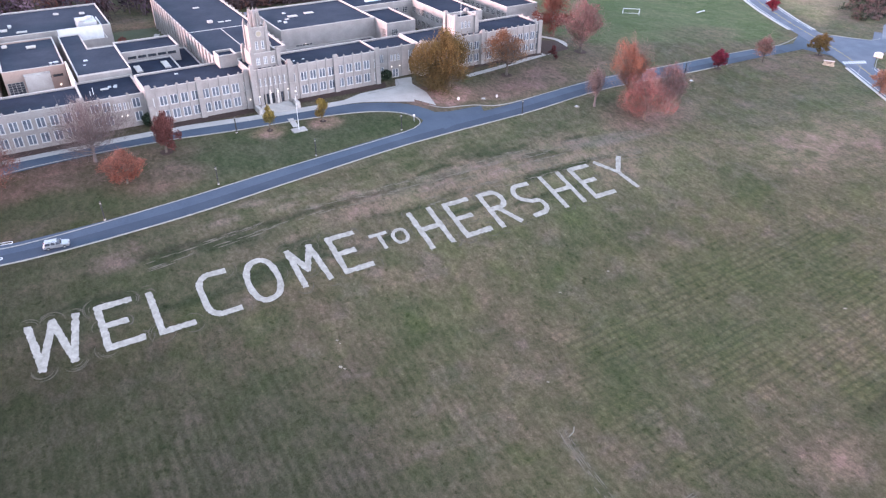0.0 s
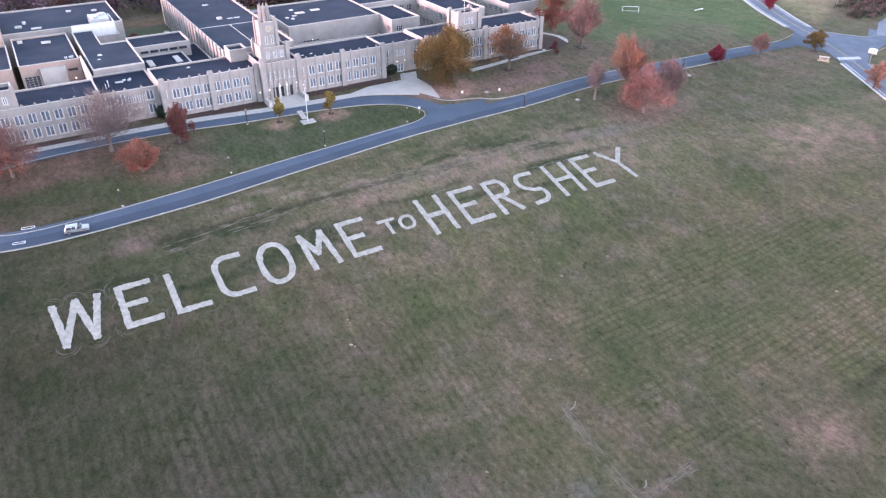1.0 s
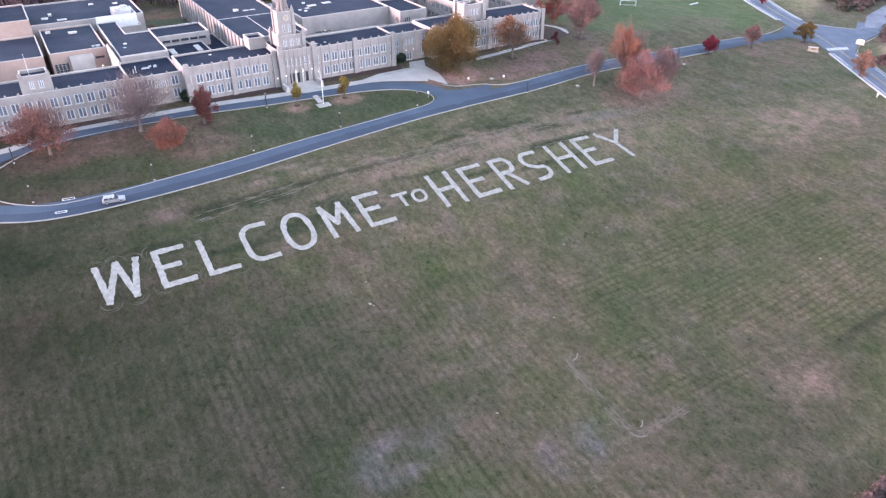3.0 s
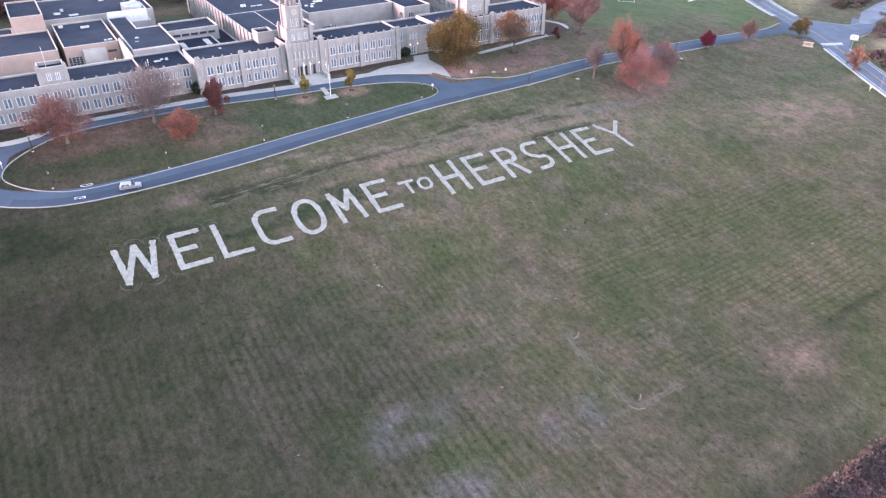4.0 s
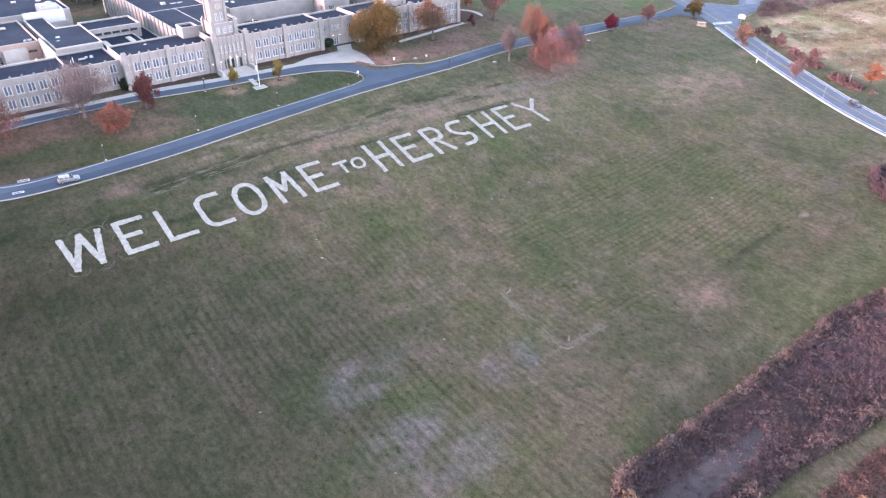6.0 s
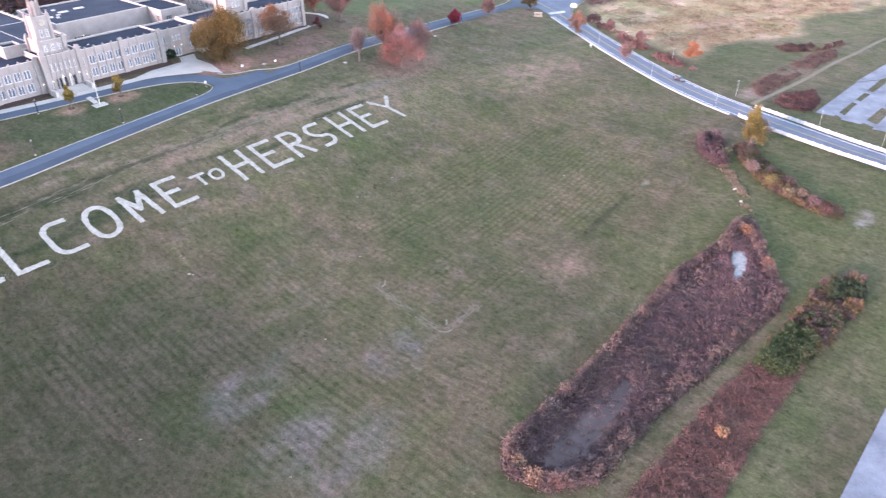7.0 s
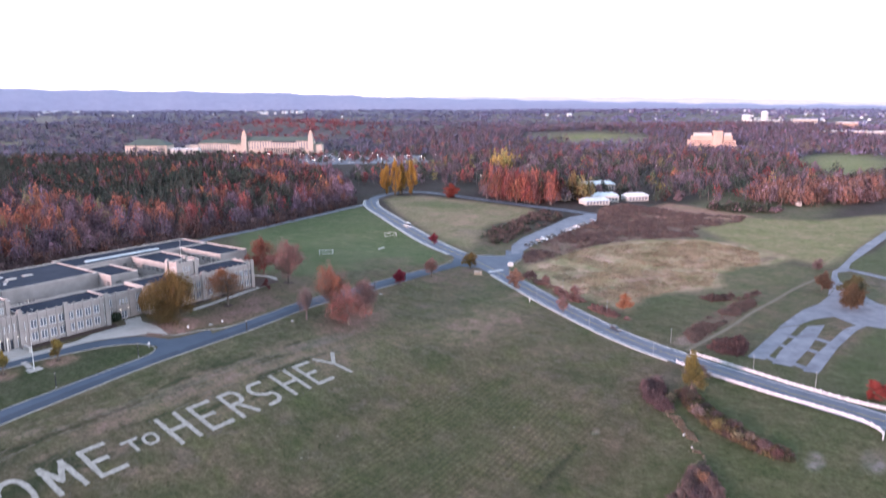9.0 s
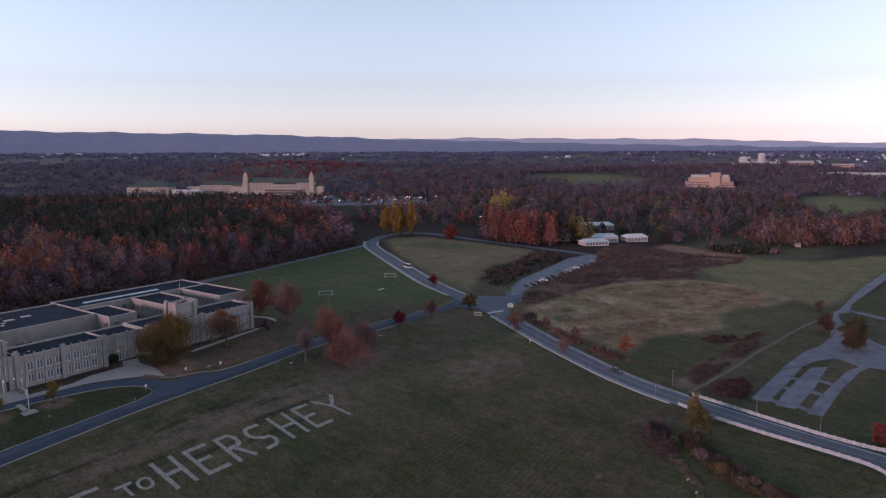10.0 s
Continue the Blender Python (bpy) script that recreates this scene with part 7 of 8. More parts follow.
pipe = thing("drain_pipe", "pale metal drain pipe lying in the grass", "pipe", m=pose(*at(121.4, 34.4), 0, 0, 99))
part("length", Shape().tube((-1.9, 0, 0.12), (1.9, 0, 0.12), 0.1, 0.1, 10), GALVANISED, pipe)
part("coupling", Shape().tube((-0.2, 0, 0.12), (0.2, 0, 0.12), 0.14, 0.14, 10), GALVANISED, pipe)
brush("field_brush", "mauve-brown brush covering a slope", BELT, 7000, 1.5, ((0.13, 0.085, 0.084), (0.155, 0.10, 0.09), (0.108, 0.072, 0.074), (0.19, 0.125, 0.105)), 16, 0.34, 90, 1.0, lambda x, y, r: mottle(x / 14, y / 9, 29) + r.normal(0, 0.09, len(x)) > 0.40)
LOT_SCRUB = ((184.1, 333.5), (201.6, 355.9), (228.1, 373), (267.1, 411.6), (288, 408.9), (275, 381.7), (240.5, 356.7), (212.1, 336.6), (192, 316.5), (184.8, 320))
brush("lot_brush", "dark scrub and small pines beside the car park", LOT_SCRUB, 1500, 2.6, ((0.12, 0.075, 0.07), (0.032, 0.045, 0.026), (0.10, 0.066, 0.06), (0.15, 0.10, 0.09)), 18, 0.5, 91, 0.9, lambda x, y, r: mottle(x / 8, y / 8, 23) + r.normal(0, 0.07, len(x)) > 0.44)
brush("road_brush", "pinkish brush beside the road", ((166, 250), (172, 256), (171, 230), (172, 205), (176, 180), (171, 180), (166, 205), (166, 230)), 500, 1.3, ((0.20, 0.11, 0.10), (0.15, 0.085, 0.08)), 12, 0.6, 92, 0.8, lambda x, y, r: mottle(x / 9, y / 7, 21) + r.normal(0, 0.05, len(x)) > 0.53)
brush("track_brush", "mauve brush beside a grass track", ((183.4, 157.4), (197.3, 165.1), (214.2, 173), (235.4, 182.6), (250.6, 185.4), (245.2, 178.9), (224.6, 169.1), (202.3, 159.5), (181, 148.9)), 1300, 0.6, ((0.115, 0.078, 0.07), (0.145, 0.10, 0.085), (0.09, 0.066, 0.06)), 14, 0.34, 93, 0.8, lambda x, y, r: mottle(x / 9, y / 7, 21) + r.normal(0, 0.07, len(x)) > 0.42)
brush("track_brush", "dark red thicket beside a grass track", ((182.6, 143.2), (191.6, 147.5), (202.9, 147.2), (196.9, 137.7), (187.1, 132.4), (181.5, 137.5)), 420, 1.3, ((0.095, 0.048, 0.048), (0.115, 0.06, 0.056), (0.08, 0.05, 0.05)), 22, 0.3, 96, 0.8, lambda x, y, r: mottle(x / 6, y / 5, 25) + r.normal(0, 0.07, len(x)) > 0.42)
brush("straw_grass", "tall straw-coloured grass in a wild field", ((178, 262), (204, 280), (234, 295), (291, 303), (328, 296), (338, 262), (310, 236), (270, 228), (250, 211), (225, 209), (184, 196), (180, 240)), 9000, 0.30, ((0.30, 0.232, 0.150), (0.35, 0.275, 0.18), (0.24, 0.17, 0.118), (0.20, 0.155, 0.095)), 8, 0.26, 94, 1.1, lambda x, y, r: mottle(x / 16 + y / 50, y / 7, 35) + r.normal(0, 0.1, len(x)) > 0.42)
brush("far_scrub", "dark low scrub at the edge of the wild field", ((228.8, 194.6), (235.9, 195.9), (246.3, 193), (263.5, 193.8), (257.8, 188.7), (240.4, 187.3), (228.9, 188.8)), 420, 1.1, ((0.085, 0.055, 0.05), (0.11, 0.07, 0.06)), 12, 0.45, 95, 0.8, lambda x, y, r: mottle(x / 9, y / 5, 21) + r.normal(0, 0.05, len(x)) > 0.45)


def woods(name, text, p, high, wide, tones, leaves, size, seed, twigs=0.35, trunks=True, mat=None, bright=1.15, lie=1.0, vary=0.42, cool=1.15):
    """Trees of a wood in one mesh: uneven crowns of loose foliage and upright twigs over tapered stems."""
    rng = np.random.default_rng(seed)
    n = len(p)
    z = land(p[:, 0], p[:, 1])
    hh = high * rng.uniform(0.6, 1.25, n)
    rr = wide * rng.uniform(0.65, 1.2, n)
    d = rng.normal(size=(n, leaves, 3))
    d /= np.linalg.norm(d, axis=2, keepdims=True)
    d *= rng.uniform(0.3, 1.05, (n, leaves, 1)) ** 0.5
    lump = rng.normal(0, 0.24, (n, 6, 3))
    d = d * 0.85 + lump[np.arange(n)[:, None], rng.integers(0, 6, (n, leaves))]
    taper = 1 - 0.5 * np.clip(d[..., 2:], -0.3, 1)
    c = d * np.stack((rr, rr, hh * 0.43), 1)[:, None, :]
    c[..., :2] *= taper
    c += np.stack((p[:, 0], p[:, 1], z + hh * 0.56), 1)[:, None, :]
    c = c.reshape(-1, 3)
    # cool puts the blue of skylit shade into the tree colours
    col = np.repeat(np.asarray(tones) * bright * np.array((0.98, 0.97, cool)) * rng.uniform(1 - vary, 1 + vary, (n, 1)), leaves, 0) * rng.uniform(0.82, 1.18, (n * leaves, 1))
    thin = rng.uniform(size=n * leaves) < np.repeat((twigs * rng.uniform(0.3, 2.0, n)).clip(0, 0.95), leaves)
    q = np.empty((n * leaves, 4, 3))
    q[~thin] = loose_quads(rng, c[~thin], size, lie=lie)
    q[thin] = loose_quads(rng, c[thin], size * 0.62, 7.0, 1.6)
    col[thin] = col[thin] * 0.7 + np.array(GREYWOOD) * 0.22 * bright
    if trunks:
        t = []
        for k in range(3):
            a0, a1 = math.tau * k / 3, math.tau * (k + 1) / 3
            r0, r1 = 0.26, 0.08
            t.append(np.stack([np.stack((p[:, 0] + r * math.cos(a), p[:, 1] + r * math.sin(a), z + up * hh), 1) for r, a, up in ((r0, a0, -0.02), (r0, a1, -0.02), (r1, a1, 0.85), (r1, a0, 0.85))], 1))
        q = np.concatenate((q, *t))
        col = np.concatenate((col, np.tile(np.array(GREYWOOD) * rng.uniform(0.3, 1.0, (n, 1)), (3, 1))))
    return tagged(part(name, quad_mesh(name, q, mat or WOODS, col), None), text, "woods", kind="stuff")


def pick(rng, n, choices, places=None):
    """A tone for each tree; with places, alike trees stand in clumps."""
    tones, weights = zip(*choices)
    w = np.array(weights, float)
    if places is not None:
        order = rng.permutation(len(tones))
        v = mottle(places[:, 0] / 30, places[:, 1] / 30, 77, 3) + rng.normal(0, 0.035, n)
        rank = np.argsort(np.argsort(v)) / n
        return np.array(tones)[order][np.searchsorted(np.cumsum(w[order] / w.sum()), rank).clip(0, len(tones) - 1)]
    return np.array(tones)[rng.choice(len(tones), n, p=w / w.sum())]


wr = np.random.default_rng(100)
EDGE = ((160, 516), (128, 486), (79, 443), (36, 396), (6, 361), (-34, 330), (-86, 300), (-170, 258), (-300, 215), (-330, 500), (-330, 1130), (-60, 1130), (40, 1060), (180, 900), (205, 760), (185, 610))
p = scatter(wr, EDGE, 6400)
p = p[np.maximum(spot(p[:, 0], p[:, 1], 150, 1095, 230, 95, -25), spot(p[:, 0], p[:, 1], 310, 1010, 110, 90, -25)) < 0.3]
depth = inside(p[:, 0], p[:, 1], EDGE, 60)
RUSTY, BRICK, DUSK, BROWN = (0.26, 0.085, 0.042), (0.22, 0.050, 0.038), (0.105, 0.068, 0.075), (0.075, 0.042, 0.042)
tones = pick(wr, len(p), ((RUSTY, 3), (BRICK, 2.4), (DUSK, 4), (ORANGE, 0.4), (PINE, 2.0), (BROWN, 2.6), (OLIVE, 0.6), ((0.30, 0.12, 0.045), 0.8)), p)
front = (depth < 0.72) & (wr.uniform(size=len(p)) < 0.85)
tones[front] = pick(wr, int(front.sum()), (((0.185, 0.110, 0.112), 3), ((0.13, 0.085, 0.094), 3), ((0.22, 0.105, 0.09), 1.2), ((0.26, 0.085, 0.05), 0.5)), p[front])
pines = (p[:, 1] > 470 - 0.9 * p[:, 0]) & (p[:, 0] < 110) & (mottle(p[:, 0] / 70, p[:, 1] / 90, 14) + wr.normal(0, 0.08, len(p)) > 0.44)
tones[pines] = np.array(PINE) * 0.9
tones[front] *= (0.5 + 0.55 * ease(-20, 110, p[front, 0]))[:, None]  # front tones darker to the left, paler towards the road
near = p[:, 1] < 560
woods("woods", "autumn woods of rust, red and bare mauve trees behind the school", p[near], 15, 3.9, tones[near], 150, 0.80, 101, 0.42, bright=0.98, vary=0.6, cool=1.3)
woods("woods", "autumn woods with dark pines below the distant hotel", p[~near], 15, 4.6, tones[~near], 56, 1.45, 102, 0.3, bright=0.82, vary=0.55, cool=1.25)

UNDERGROWTH = ((160, 510), (128, 480), (79, 437), (36, 391), (6, 356), (-34, 326), (-86, 298), (-96, 312), (-44, 342), (-4, 374), (26, 408), (70, 456), (120, 500), (152, 530))
brush("undergrowth", "mauve and rust thicket along the edge of the woods", UNDERGROWTH, 2600, 5.0, ((0.10, 0.062, 0.066), (0.13, 0.078, 0.078), (0.075, 0.05, 0.056), (0.15, 0.07, 0.055)), 26, 0.6, 97, 1.3)
GROVE = ((284, 520), (272, 496), (286, 458), (298, 440), (322, 446), (338, 480), (318, 530), (302, 556))
p = scatter(wr, GROVE, 190)
woods("grove", "grove of tall red and orange trees behind a meadow", p, 22, 5.4, pick(wr, 190, (((0.27, 0.08, 0.045), 3), ((0.15, 0.055, 0.045), 3), ((0.25, 0.105, 0.05), 1), (DARKRED, 2), (MAUVE, 1.5), (PINE, 0.6))), 300, 0.85, 103, 0.25, bright=1.05)
p = scatter(wr, ((326, 436), (342, 440), (352, 470), (330, 480)), 12)
woods("grove", "olive and gold trees beside the pale buildings", p, 22, 5, pick(wr, 12, ((OLIVE, 2), (GOLD, 2))), 170, 1.3, 104, 0.2)
YELLOWS = scatter(wr, ((398, 712), (430, 722), (436, 748), (404, 744)), 14)
woods("grove", "bright yellow trees standing out in the woods", YELLOWS, 25, 6.0, pick(wr, 14, ((YELLOW, 3), ((0.17, 0.17, 0.045), 2))), 120, 1.5, 110, 0.2)
MIDDLE = ((200, 640), (300, 585), (345, 545), (430, 585), (400, 560), (428, 486), (444, 446), (456, 404), (500, 396), (560, 430), (680, 400), (900, 350), (1500, 560), (1700, 1300), (1100, 1700), (480, 1500), (400, 1120), (440, 1000), (400, 880), (230, 760))
p = scatter(wr, MIDDLE, 7000)
clear = np.maximum.reduce([spot(p[:, 0], p[:, 1], cx, cy, rx, ry, turn) for cx, cy, rx, ry, turn in MEADOWS + ((965, 930, 60, 60, 0), (310, 1010, 110, 90, -25), (330, 925, 60, 60, -25), (840, 1120, 130, 60, -25))])
p = p[clear < 0.25]
tones = pick(wr, len(p), (((0.105, 0.075, 0.08), 4), ((0.085, 0.06, 0.066), 3), ((0.055, 0.045, 0.048), 4), (PINE, 4.5), ((0.15, 0.06, 0.045), 1.4), (DARKRED, 1.5), (OLIVE, 0.7), (YELLOW, 0.1), (ORANGE, 0.25)), p)
dull = 0.6 * ease(800, 1700, np.hypot(p[:, 0], p[:, 1]))[:, None]  # distance haze painted in: tones fade to lavender grey
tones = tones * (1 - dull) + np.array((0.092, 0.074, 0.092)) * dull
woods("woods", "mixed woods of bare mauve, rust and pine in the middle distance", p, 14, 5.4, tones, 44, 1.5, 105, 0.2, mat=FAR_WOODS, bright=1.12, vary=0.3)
p = scatter(wr, ((500, 394), (528, 374), (600, 372), (690, 402), (720, 425), (660, 455), (560, 452), (495, 425)), 330)
woods("woods", "rust and brown trees round a small white house", p, 14, 5.5, pick(wr, len(p), (((0.16, 0.07, 0.045), 3), (MAUVE, 3), ((0.14, 0.072, 0.045), 3))), 110, 1.1, 106, 0.2)
p = scatter(wr, ((60, 1170), (150, 1120), (270, 1066), (274, 1076), (160, 1132), (64, 1184), (40, 1140), (150, 1060), (260, 1010)), 110)
woods("hotel_trees", "small dark trees before the distant hotel", p, 7, 3, pick(wr, len(p), ((PINE, 3), (DARKRED, 1), (MAUVE, 1))), 60, 1.3, 111, 0.2)
p = scatter(wr, ((430, 395), (470, 375), (480, 360), (440, 372), (420, 388)), 50)
woods("woods", "low dark pines beside a path", p, 7, 3.5, pick(wr, len(p), ((PINE, 3), (MAUVE, 1))), 70, 1.1, 107, 0.2)

p = scatter(wr, ((228, 930), (388, 900), (430, 1040), (300, 1100), (228, 1096)), 90)
woods("lot_trees", "small dark and red trees among the parked cars", p, 11, 4.5, pick(wr, len(p), ((PINE, 2), (MAUVE, 3), (DARKRED, 2))), 60, 1.3, 112, 0.2)
p = np.vstack((scatter(wr, ((338, 446), (372, 464), (420, 470), (412, 480), (360, 476), (336, 458)), 40), scatter(wr, ((398, 430), (424, 424), (440, 440), (420, 448)), 10)))
woods("garden_trees", "dark pines and mauve trees round the visitor buildings", p, 11, 3.8, pick(wr, len(p), ((PINE, 3), (MAUVE, 3), (RUST, 1))), 110, 1.0, 113, 0.25)


def wedge(rng, n, near, far, left, right):
    """Places spread over a wedge of the distance, between two headings from straight ahead."""
    r = np.sqrt(rng.uniform(near**2, far**2, n))
    a = np.radians(rng.uniform(left, right, n))
    return np.column_stack((-8 + r * np.sin(a), -44 + r * np.cos(a)))


p = wedge(wr, 5200, 1180, 2400, -11, 59)
p = p[np.maximum.reduce([spot(p[:, 0], p[:, 1], cx, cy, rx, ry, turn) for cx, cy, rx, ry, turn in MEADOWS + ((1500, 1900, 300, 80, -25), (190, 1150, 150, 70, -25), (-250, 1700, 200, 60, -25), (1560, 1330, 90, 60, -40))]) < 0.25]
redhill = np.maximum(np.exp(-(((p[:, 0] - 360) / 260) ** 2) - ((p[:, 1] - 1640) / 260) ** 2), 0.75 * np.exp(-(((p[:, 0] - 1250) / 260) ** 2) - ((p[:, 1] - 1350) / 130) ** 2)) > wr.uniform(0.25, 0.8, len(p))
# haze painted into the tones: paler and rosier towards the right
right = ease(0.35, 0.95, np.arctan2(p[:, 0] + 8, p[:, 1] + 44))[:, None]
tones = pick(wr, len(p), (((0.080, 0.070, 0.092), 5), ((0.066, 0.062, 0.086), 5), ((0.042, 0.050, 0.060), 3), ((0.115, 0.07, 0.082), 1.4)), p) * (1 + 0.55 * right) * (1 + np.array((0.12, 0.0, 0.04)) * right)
tones[redhill] = pick(wr, int(redhill.sum()), (((0.165, 0.042, 0.044), 3), ((0.13, 0.036, 0.04), 2), ((0.12, 0.055, 0.05), 2)))
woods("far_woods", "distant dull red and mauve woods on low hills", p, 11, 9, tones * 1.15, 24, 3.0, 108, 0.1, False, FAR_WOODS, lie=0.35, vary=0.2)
p = wedge(wr, 5200, 2400, 4250, -11, 59)
p = p[mottle(p[:, 0] / 260, p[:, 1] / 110, 15) > 0.40]
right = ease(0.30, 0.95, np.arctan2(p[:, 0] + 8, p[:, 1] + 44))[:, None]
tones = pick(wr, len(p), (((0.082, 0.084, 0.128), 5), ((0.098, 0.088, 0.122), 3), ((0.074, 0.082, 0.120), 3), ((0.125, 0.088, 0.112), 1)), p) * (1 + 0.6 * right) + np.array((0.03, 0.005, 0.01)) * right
far = ease(2700, 4200, np.hypot(p[:, 0] + 8, p[:, 1] + 44))[:, None]  # haze mixed into the tones, paler and bluer with distance
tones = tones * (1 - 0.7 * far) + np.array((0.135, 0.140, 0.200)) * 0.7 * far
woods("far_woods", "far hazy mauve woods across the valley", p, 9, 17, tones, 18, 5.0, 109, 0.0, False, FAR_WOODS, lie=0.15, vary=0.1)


# ---------------------------------------------------------------- distant buildings
def rows_of_windows(parent, x0, x1, y, z0, floors, bays, w=1.6, h=1.8, lift=3.6, glass=None):
    pane = Shape().box(-w / 2, w / 2, -0.05, 0.25, 0, h).mesh("window", glass or PANE)
    for f in range(floors):
        for i in range(bays):
            part("window", pane, None, parent, m=pose(x0 + (x1 - x0) * (i + 0.5) / bays, y, z0 + lift * f))


def hotel():
    m = pose(*at(186, 1150), 0, 0, -25)
    ob = thing("hotel", "long pale hotel with green roofs and two towers among woods", "hotel", m=m)
    part("wall", Shape().box(-28, 92, 0, 18, -4, 19), CREAM_WALL, ob)
    part("wall", Shape().box(-100, -28, 4, 20, -4, 15), CREAM_WALL, ob)
    part("wall", Shape().box(-122, -100, 2, 20, -4, 12), CREAM_WALL, ob)
    part("terrace", Shape().box(10, 70, -8, 0, -4, 9), CREAM_WALL, ob)
    part("roof", Shape().gable(-28, 92, 0, 18, 19, 26, 1.0, 6), GREEN_ROOF, ob)
    part("roof", Shape().gable(-100, -28, 4, 20, 15, 21, 1.0, 6), GREEN_ROOF, ob)
    for x in (-22, 88):
        part("tower", Shape().box(x - 3.8, x + 3.8, -3, 4.6, -4, 28).box(x - 3.0, x + 3.0, -2.2, 3.8, 28, 32), CREAM_WALL, ob)
        part("cupola", Shape().tube((x, 0.8, 32), (x, 0.8, 34), 3.0, 2.4, 12).ball((x, 0.8, 34), 2.4, 2.4, 2.8).tube((x, 0.8, 36), (x, 0.8, 41), 0.35, 0.1, 6), SUNSET_PINK, ob)
    rows_of_windows(ob, -16, 84, -0.06, 7, 3, 22, 2.0, 2.4, 4.0, PALE_PANE)
    rows_of_windows(ob, 12, 68, -8.06, 1.0, 2, 14, 2.8, 3.0, 4.2)
    rows_of_windows(ob, -98, -48, 3.94, 3, 3, 13, 2.0, 2.2, 3.8, PALE_PANE)
    # dark boxes on the wall stand in for the shaded depth of the loggias
    for f in range(3):
        part("loggia_shade", Shape().box(24, 62, -0.4, 0.1, 9.6 + 3.6 * f, 12.2 + 3.6 * f) if f == 2 else Shape().box(20, 66, -8.3, -7.9, 1.2 + 3.9 * f, 3.9 + 3.9 * f), PANE, ob)
    column = Shape().box(-0.5, 0.5, -0.5, 0.3, 0, 2.9).mesh("column", CREAM_WALL)
    for f in range(2):
        for i in range(13):
            part("column", column, None, ob, m=pose(20 + 46 * i / 12, -8.3, 1.1 + 3.9 * f))
    for x0, x1 in ((92, 106), (-46, -28)):
        part("wall", Shape().box(x0 + 0.05, x1 - 0.05, 2, 16, -4, 13), CREAM_WALL, ob)
        part("roof", Shape().gable(x0, x1, 2, 16, 13, 17, 0.6, 4), GREEN_ROOF, ob)
    annex = thing("hotel_annex", "pale building with a broad green hipped roof", "building", m=pose(*at(16, 1198), 0, 0, -25))
    part("wall", Shape().box(-34, 34, 0, 30, -4, 15), CREAM_WALL, annex)
    part("roof", Shape().gable(-34, 34, 0, 30, 15, 25, 1.5, 18), GREEN_ROOF, annex)
    rows_of_windows(annex, -32, 32, -0.06, 2, 3, 14, glass=PALE_PANE)
    low = thing("service_building", "low white building between the hotel wings", "building", m=pose(*at(70, 1168), 0, 0, -25))
    part("wall", Shape().box(-20, 24, 0, 16, -3, 9), COPING, low)
    part("roof", Shape().box(-20.5, 24.5, -0.5, 16.5, 9, 9.6), PALE_ROOF, low)


def hospital():
    ob = thing("tall_building", "pinkish stepped building catching the last light", "building", m=pose(*at(985, 962), 0, 0, -38))
    part("wall", Shape().box(-42, 42, 0, 22, -5, 16).box(-36, 36, 2, 22, 16, 24), SUNSET_PINK, ob)
    part("wall", Shape().box(-44, 44, -6, 22, -5, 8), SUNSET_PINK, ob)
    part("tower", Shape().box(2, 18, -3, 16, -5, 33), SUNSET_PINK, ob)
    part("upper_wall", Shape().box(-32, 0, 4, 20, 24, 29).box(20, 34, 4, 20, 24, 29), COPING, ob)
    rows_of_windows(ob, -40, 0, -0.06, 9.5, 2, 16, 2.0, 1.3, 4.0)
    rows_of_windows(ob, 19, 41, -0.06, 9.5, 2, 9, 2.0, 1.3, 4.0)
    rows_of_windows(ob, -42, 42, -6.06, -0.5, 2, 28, 2.0, 1.6, 4.0)


def works():
    """A far group of pale blocks with two round tanks."""
    for x, y, w, d, h, mat, text in ((1560, 1360, 90, 40, 14, COPING, "long white factory block"), (1640, 1300, 60, 40, 18, CREAM_WALL, "cream factory block"), (1700, 1220, 46, 30, 16, SUNSET_PINK, "pinkish factory block"),
                                     (1500, 1090, 110, 24, 9, SUNSET_PINK, "long low pinkish building"), (1560, 1040, 60, 20, 13, COPING, "low white building"), (1620, 1420, 40, 30, 20, COPING, "white factory block")):
        ob = thing("works_building", text + " on a distant rise", "building", "distant works", m=pose(*at(x, y), 0, 0, -40))
        part("wall", Shape().box(-w / 2, w / 2, 0, d, -6, h), mat, ob)
        part("roof", Shape().box(-w / 2 - 0.5, w / 2 + 0.5, -0.5, d + 0.5, h, h + 1.0, 0.2), PALE_ROOF, ob)
        rows_of_windows(ob, -w / 2 + 3, w / 2 - 3, -0.08, 3, max(1, int(h / 5)), int(w / 6), 3.0, 1.8, 4.5)
    for x, y, r, h in ((1535, 1400, 12, 26), (1580, 1380, 9, 36)):
        ob = thing("storage_tank", "round white storage tank", "tank", "storage tanks", m=pose(*at(x, y)))
        part("drum", Shape().tube((0, 0, -5), (0, 0, h), r, r, 20), COPING, ob)
        part("dome", Shape().ball((0, 0, h), r, r, r * 0.35, 20, 8), PALE_ROOF, ob)


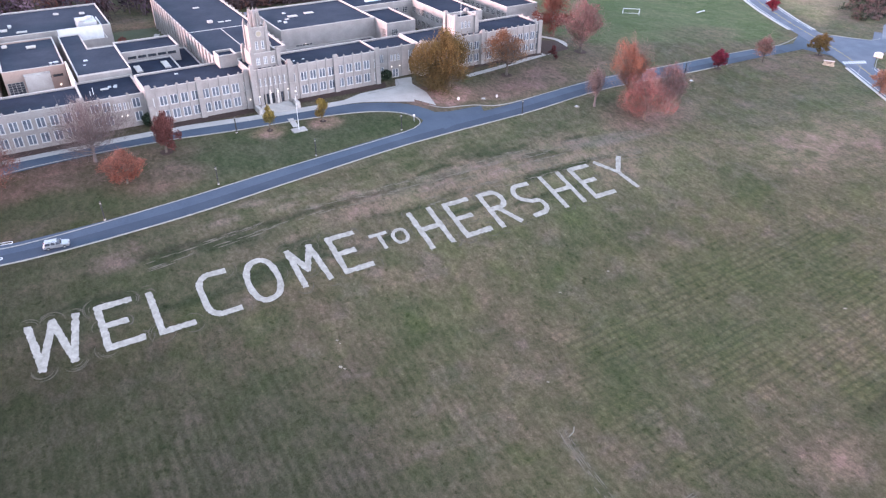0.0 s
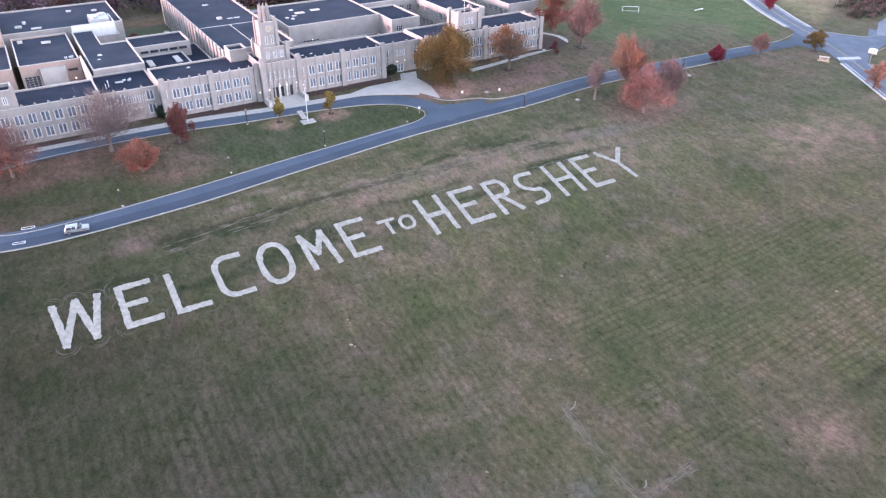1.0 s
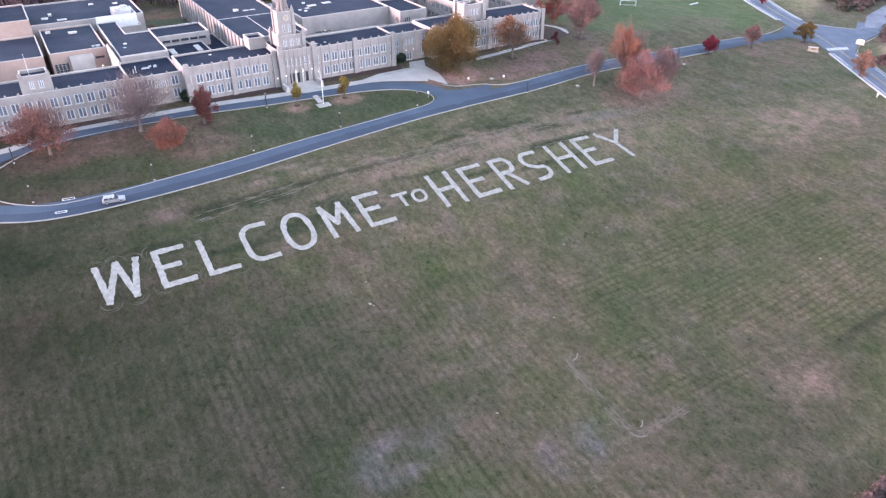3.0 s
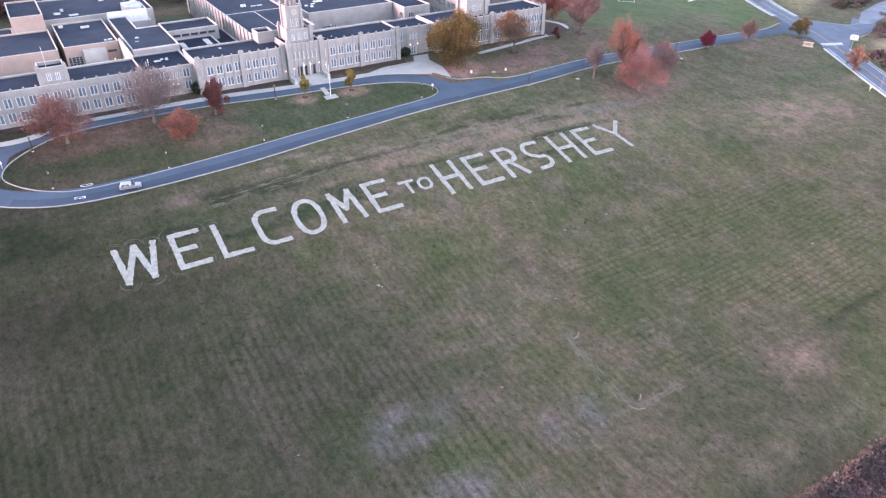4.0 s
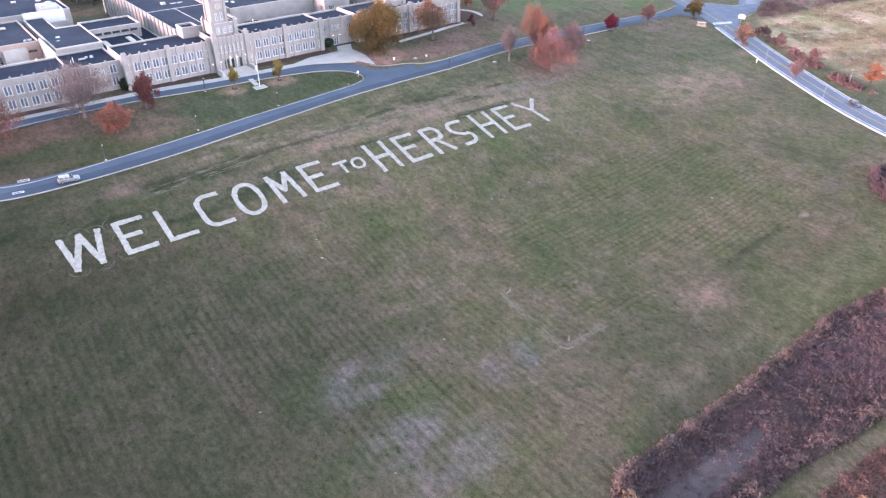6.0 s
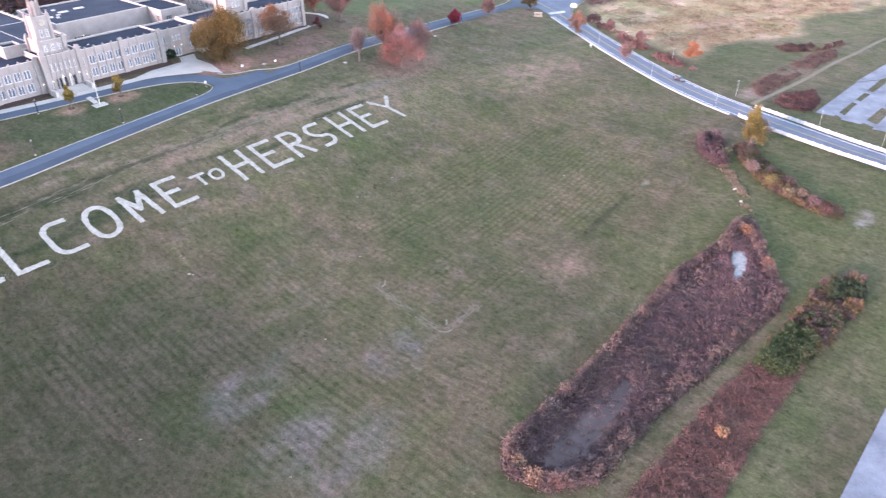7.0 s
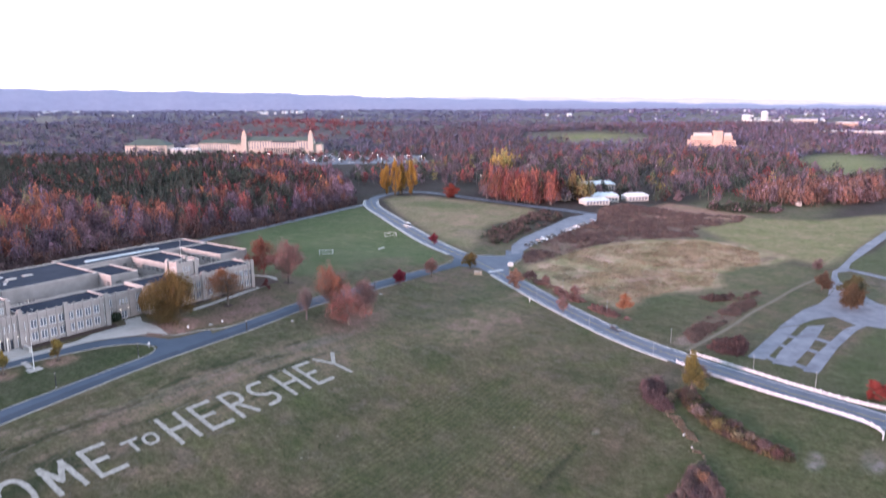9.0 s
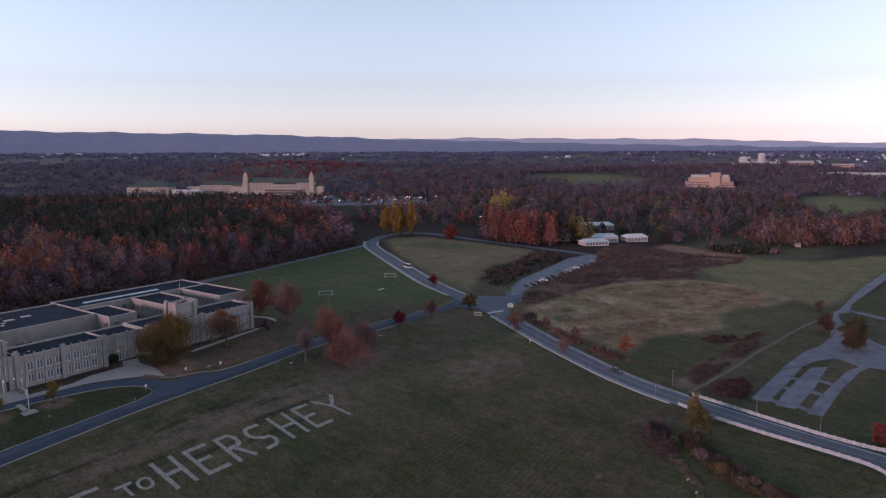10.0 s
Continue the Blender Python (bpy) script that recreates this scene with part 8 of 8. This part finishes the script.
def garden_centre():
    for x, y, w, d, h, mat, roofm, text in ((342, 436, 22, 12, 3.2, COPING, PALE_ROOF, "low white visitor building with a flat roof"), (362, 452, 24, 16, 4.5, COPING, PALE_ROOF, "cream visitor building with a pale green roof"),
                                            (392, 446, 20, 12, 4, COPING, WHITE, "bright white hall with a pitched roof"), (412, 528, 30, 18, 5, CREAM_WALL, PALE_ROOF, "pale glasshouse hall among trees"), (330, 470, 20, 10, 3.5, CREAM_WALL, PALE_ROOF, "low white shed beside a grove")):
        ob = thing("visitor_building", text, "building", "visitor buildings", m=pose(*at(x, y), 0, 0, -32 + (x * 7) % 50 - 20))
        part("wall", Shape().box(-w / 2, w / 2, -d / 2, d / 2, -2, h), mat, ob)
        part("roof", Shape().gable(-w / 2, w / 2, -d / 2, d / 2, h, h + 2.4, 0.6, 3.0), roofm, ob)
        rows_of_windows(ob, -w / 2 + 1, w / 2 - 1, -d / 2 - 0.06, 0.8, 1, int(w / 3), 1.6, 2.0, glass=PALE_PANE)


def cottage(x, y, turn, text="small white house with a gabled roof in the distance", w=11, d=8, h=5):
    ob = thing("house", text, "house", "distant houses", m=pose(*at(x, y), 0, 0, turn))
    part("wall", Shape().box(-w / 2, w / 2, -d / 2, d / 2, -2, h), COPING, ob)
    part("roof", Shape().gable(-w / 2, w / 2, -d / 2, d / 2, h, h + 3.6, 0.5), BROWN_ROOF, ob)
    part("chimney", Shape().box(w * 0.25, w * 0.25 + 0.8, -0.4, 0.4, h + 1.5, h + 4.6), STONE, ob)
    for x0 in (-w * 0.3, 0.0, w * 0.3):
        part("window", Shape().box(x0 - 0.6, x0 + 0.6, -d / 2 - 0.06, -d / 2 + 0.2, 1.2, 2.9), PANE, ob)
    return ob


hotel()
hospital()
works()
garden_centre()
cottage(520, 385, 40, "small white house with a steep gable among rust trees", 4, 5, 4)
far_house = cottage(640, 700, 20)
town_house = thing("house", "tiny white house in a distant town", "house", "distant houses", m=pose(*at(1500, 2200)))
part("wall", Shape().box(-8, 8, -5, 5, -2, 6), WHITE, town_house)
part("roof", Shape().gable(-8, 8, -5, 5, 6, 9.5, 0.5), PALE_ROOF, town_house)
hr = np.random.default_rng(9)
for q, big, model in ((wedge(hr, 10, 950, 1150, 26, 42), 0.9, far_house), (wedge(hr, 60, 2300, 3600, 44, 58), 0.6, town_house), (wedge(hr, 14, 3300, 3700, 8, 13), 0.8, town_house), (wedge(hr, 10, 3600, 3900, -6, -3), 0.9, town_house), (wedge(hr, 8, 1750, 1850, 28, 31), 0.7, town_house), (wedge(hr, 30, 2400, 4000, -6, 44), 0.6, town_house)):
    for x, y in q:
        copy_thing(model, pose(*at(x, y), 0, 0, float(hr.uniform(0, 180))) @ Matrix.Scale(big, 4))
# lamps of the car park before the hotel
lot_lamp = thing("lot_lamp", "lit lamp on a tall pole in the hotel car park", "street light", "lamps before the hotel", m=pose(*at(260, 1000)))
part("pole", Shape().tube((0, 0, -0.3), (0, 0, 8.0), 0.16, 0.1, 6), GALVANISED, lot_lamp)
part("lamp_head", Shape().ball((0, 0, 8.2), 0.5, 0.5, 0.35, 8, 5), LOT_LIGHT, lot_lamp)
for q in (wedge(hr, 30, 980, 1130, 9, 24), wedge(hr, 12, 1040, 1100, 4, 9), wedge(hr, 6, 640, 760, 26, 34)):
    for x, y in q:
        copy_thing(lot_lamp, pose(*at(x, y)))


# ---------------------------------------------------------------- the ridge that closes the view
def ridge(text, reach, az, top, seed, foot=20, mat=None):
    rng = np.random.default_rng(seed)
    a = np.radians(np.arange(-42, 92, 0.25))
    z = np.interp(np.degrees(a), az, top)
    z = z + 3.0 * np.sin(a * 61 + seed) + 2.0 * np.sin(a * 143 + 1.3 * seed) + rng.normal(0, 0.5, len(a))
    s = Shape()
    n = len(a)
    for k, (dr, f) in enumerate(((0, 0.0), (120, 0.55), (300, 0.88), (420, 1.0), (560, 0.8))):
        rr = reach + dr - 420
        s.v += [(-8 + rr * math.sin(t), -44 + rr * math.cos(t), foot + (h - foot) * f) for t, h in zip(a, z)]
    for k in range(4):
        s.f += [(k * n + i, k * n + i + 1, (k + 1) * n + i + 1, (k + 1) * n + i) for i in range(n - 1)]
    return tagged(part("backdrop", s, mat or RIDGE, smooth=True), text, "ridge", kind="structure")


ridge("long wooded ridge on the horizon, hazed blue", 4500, (-42, -8, 8, 13, 20, 26, 34, 44, 50, 56, 92), (185, 180, 168, 160, 138, 128, 112, 96, 88, 84, 80), 3)
ridge("pale haze-blue ridge far behind the valley", 4900, (-42, 10, 20, 24, 26, 30, 34, 44, 50, 56, 92), (100, 120, 144, 148, 152, 148, 146, 138, 122, 106, 98), 5, mat=PALE_RIDGE)
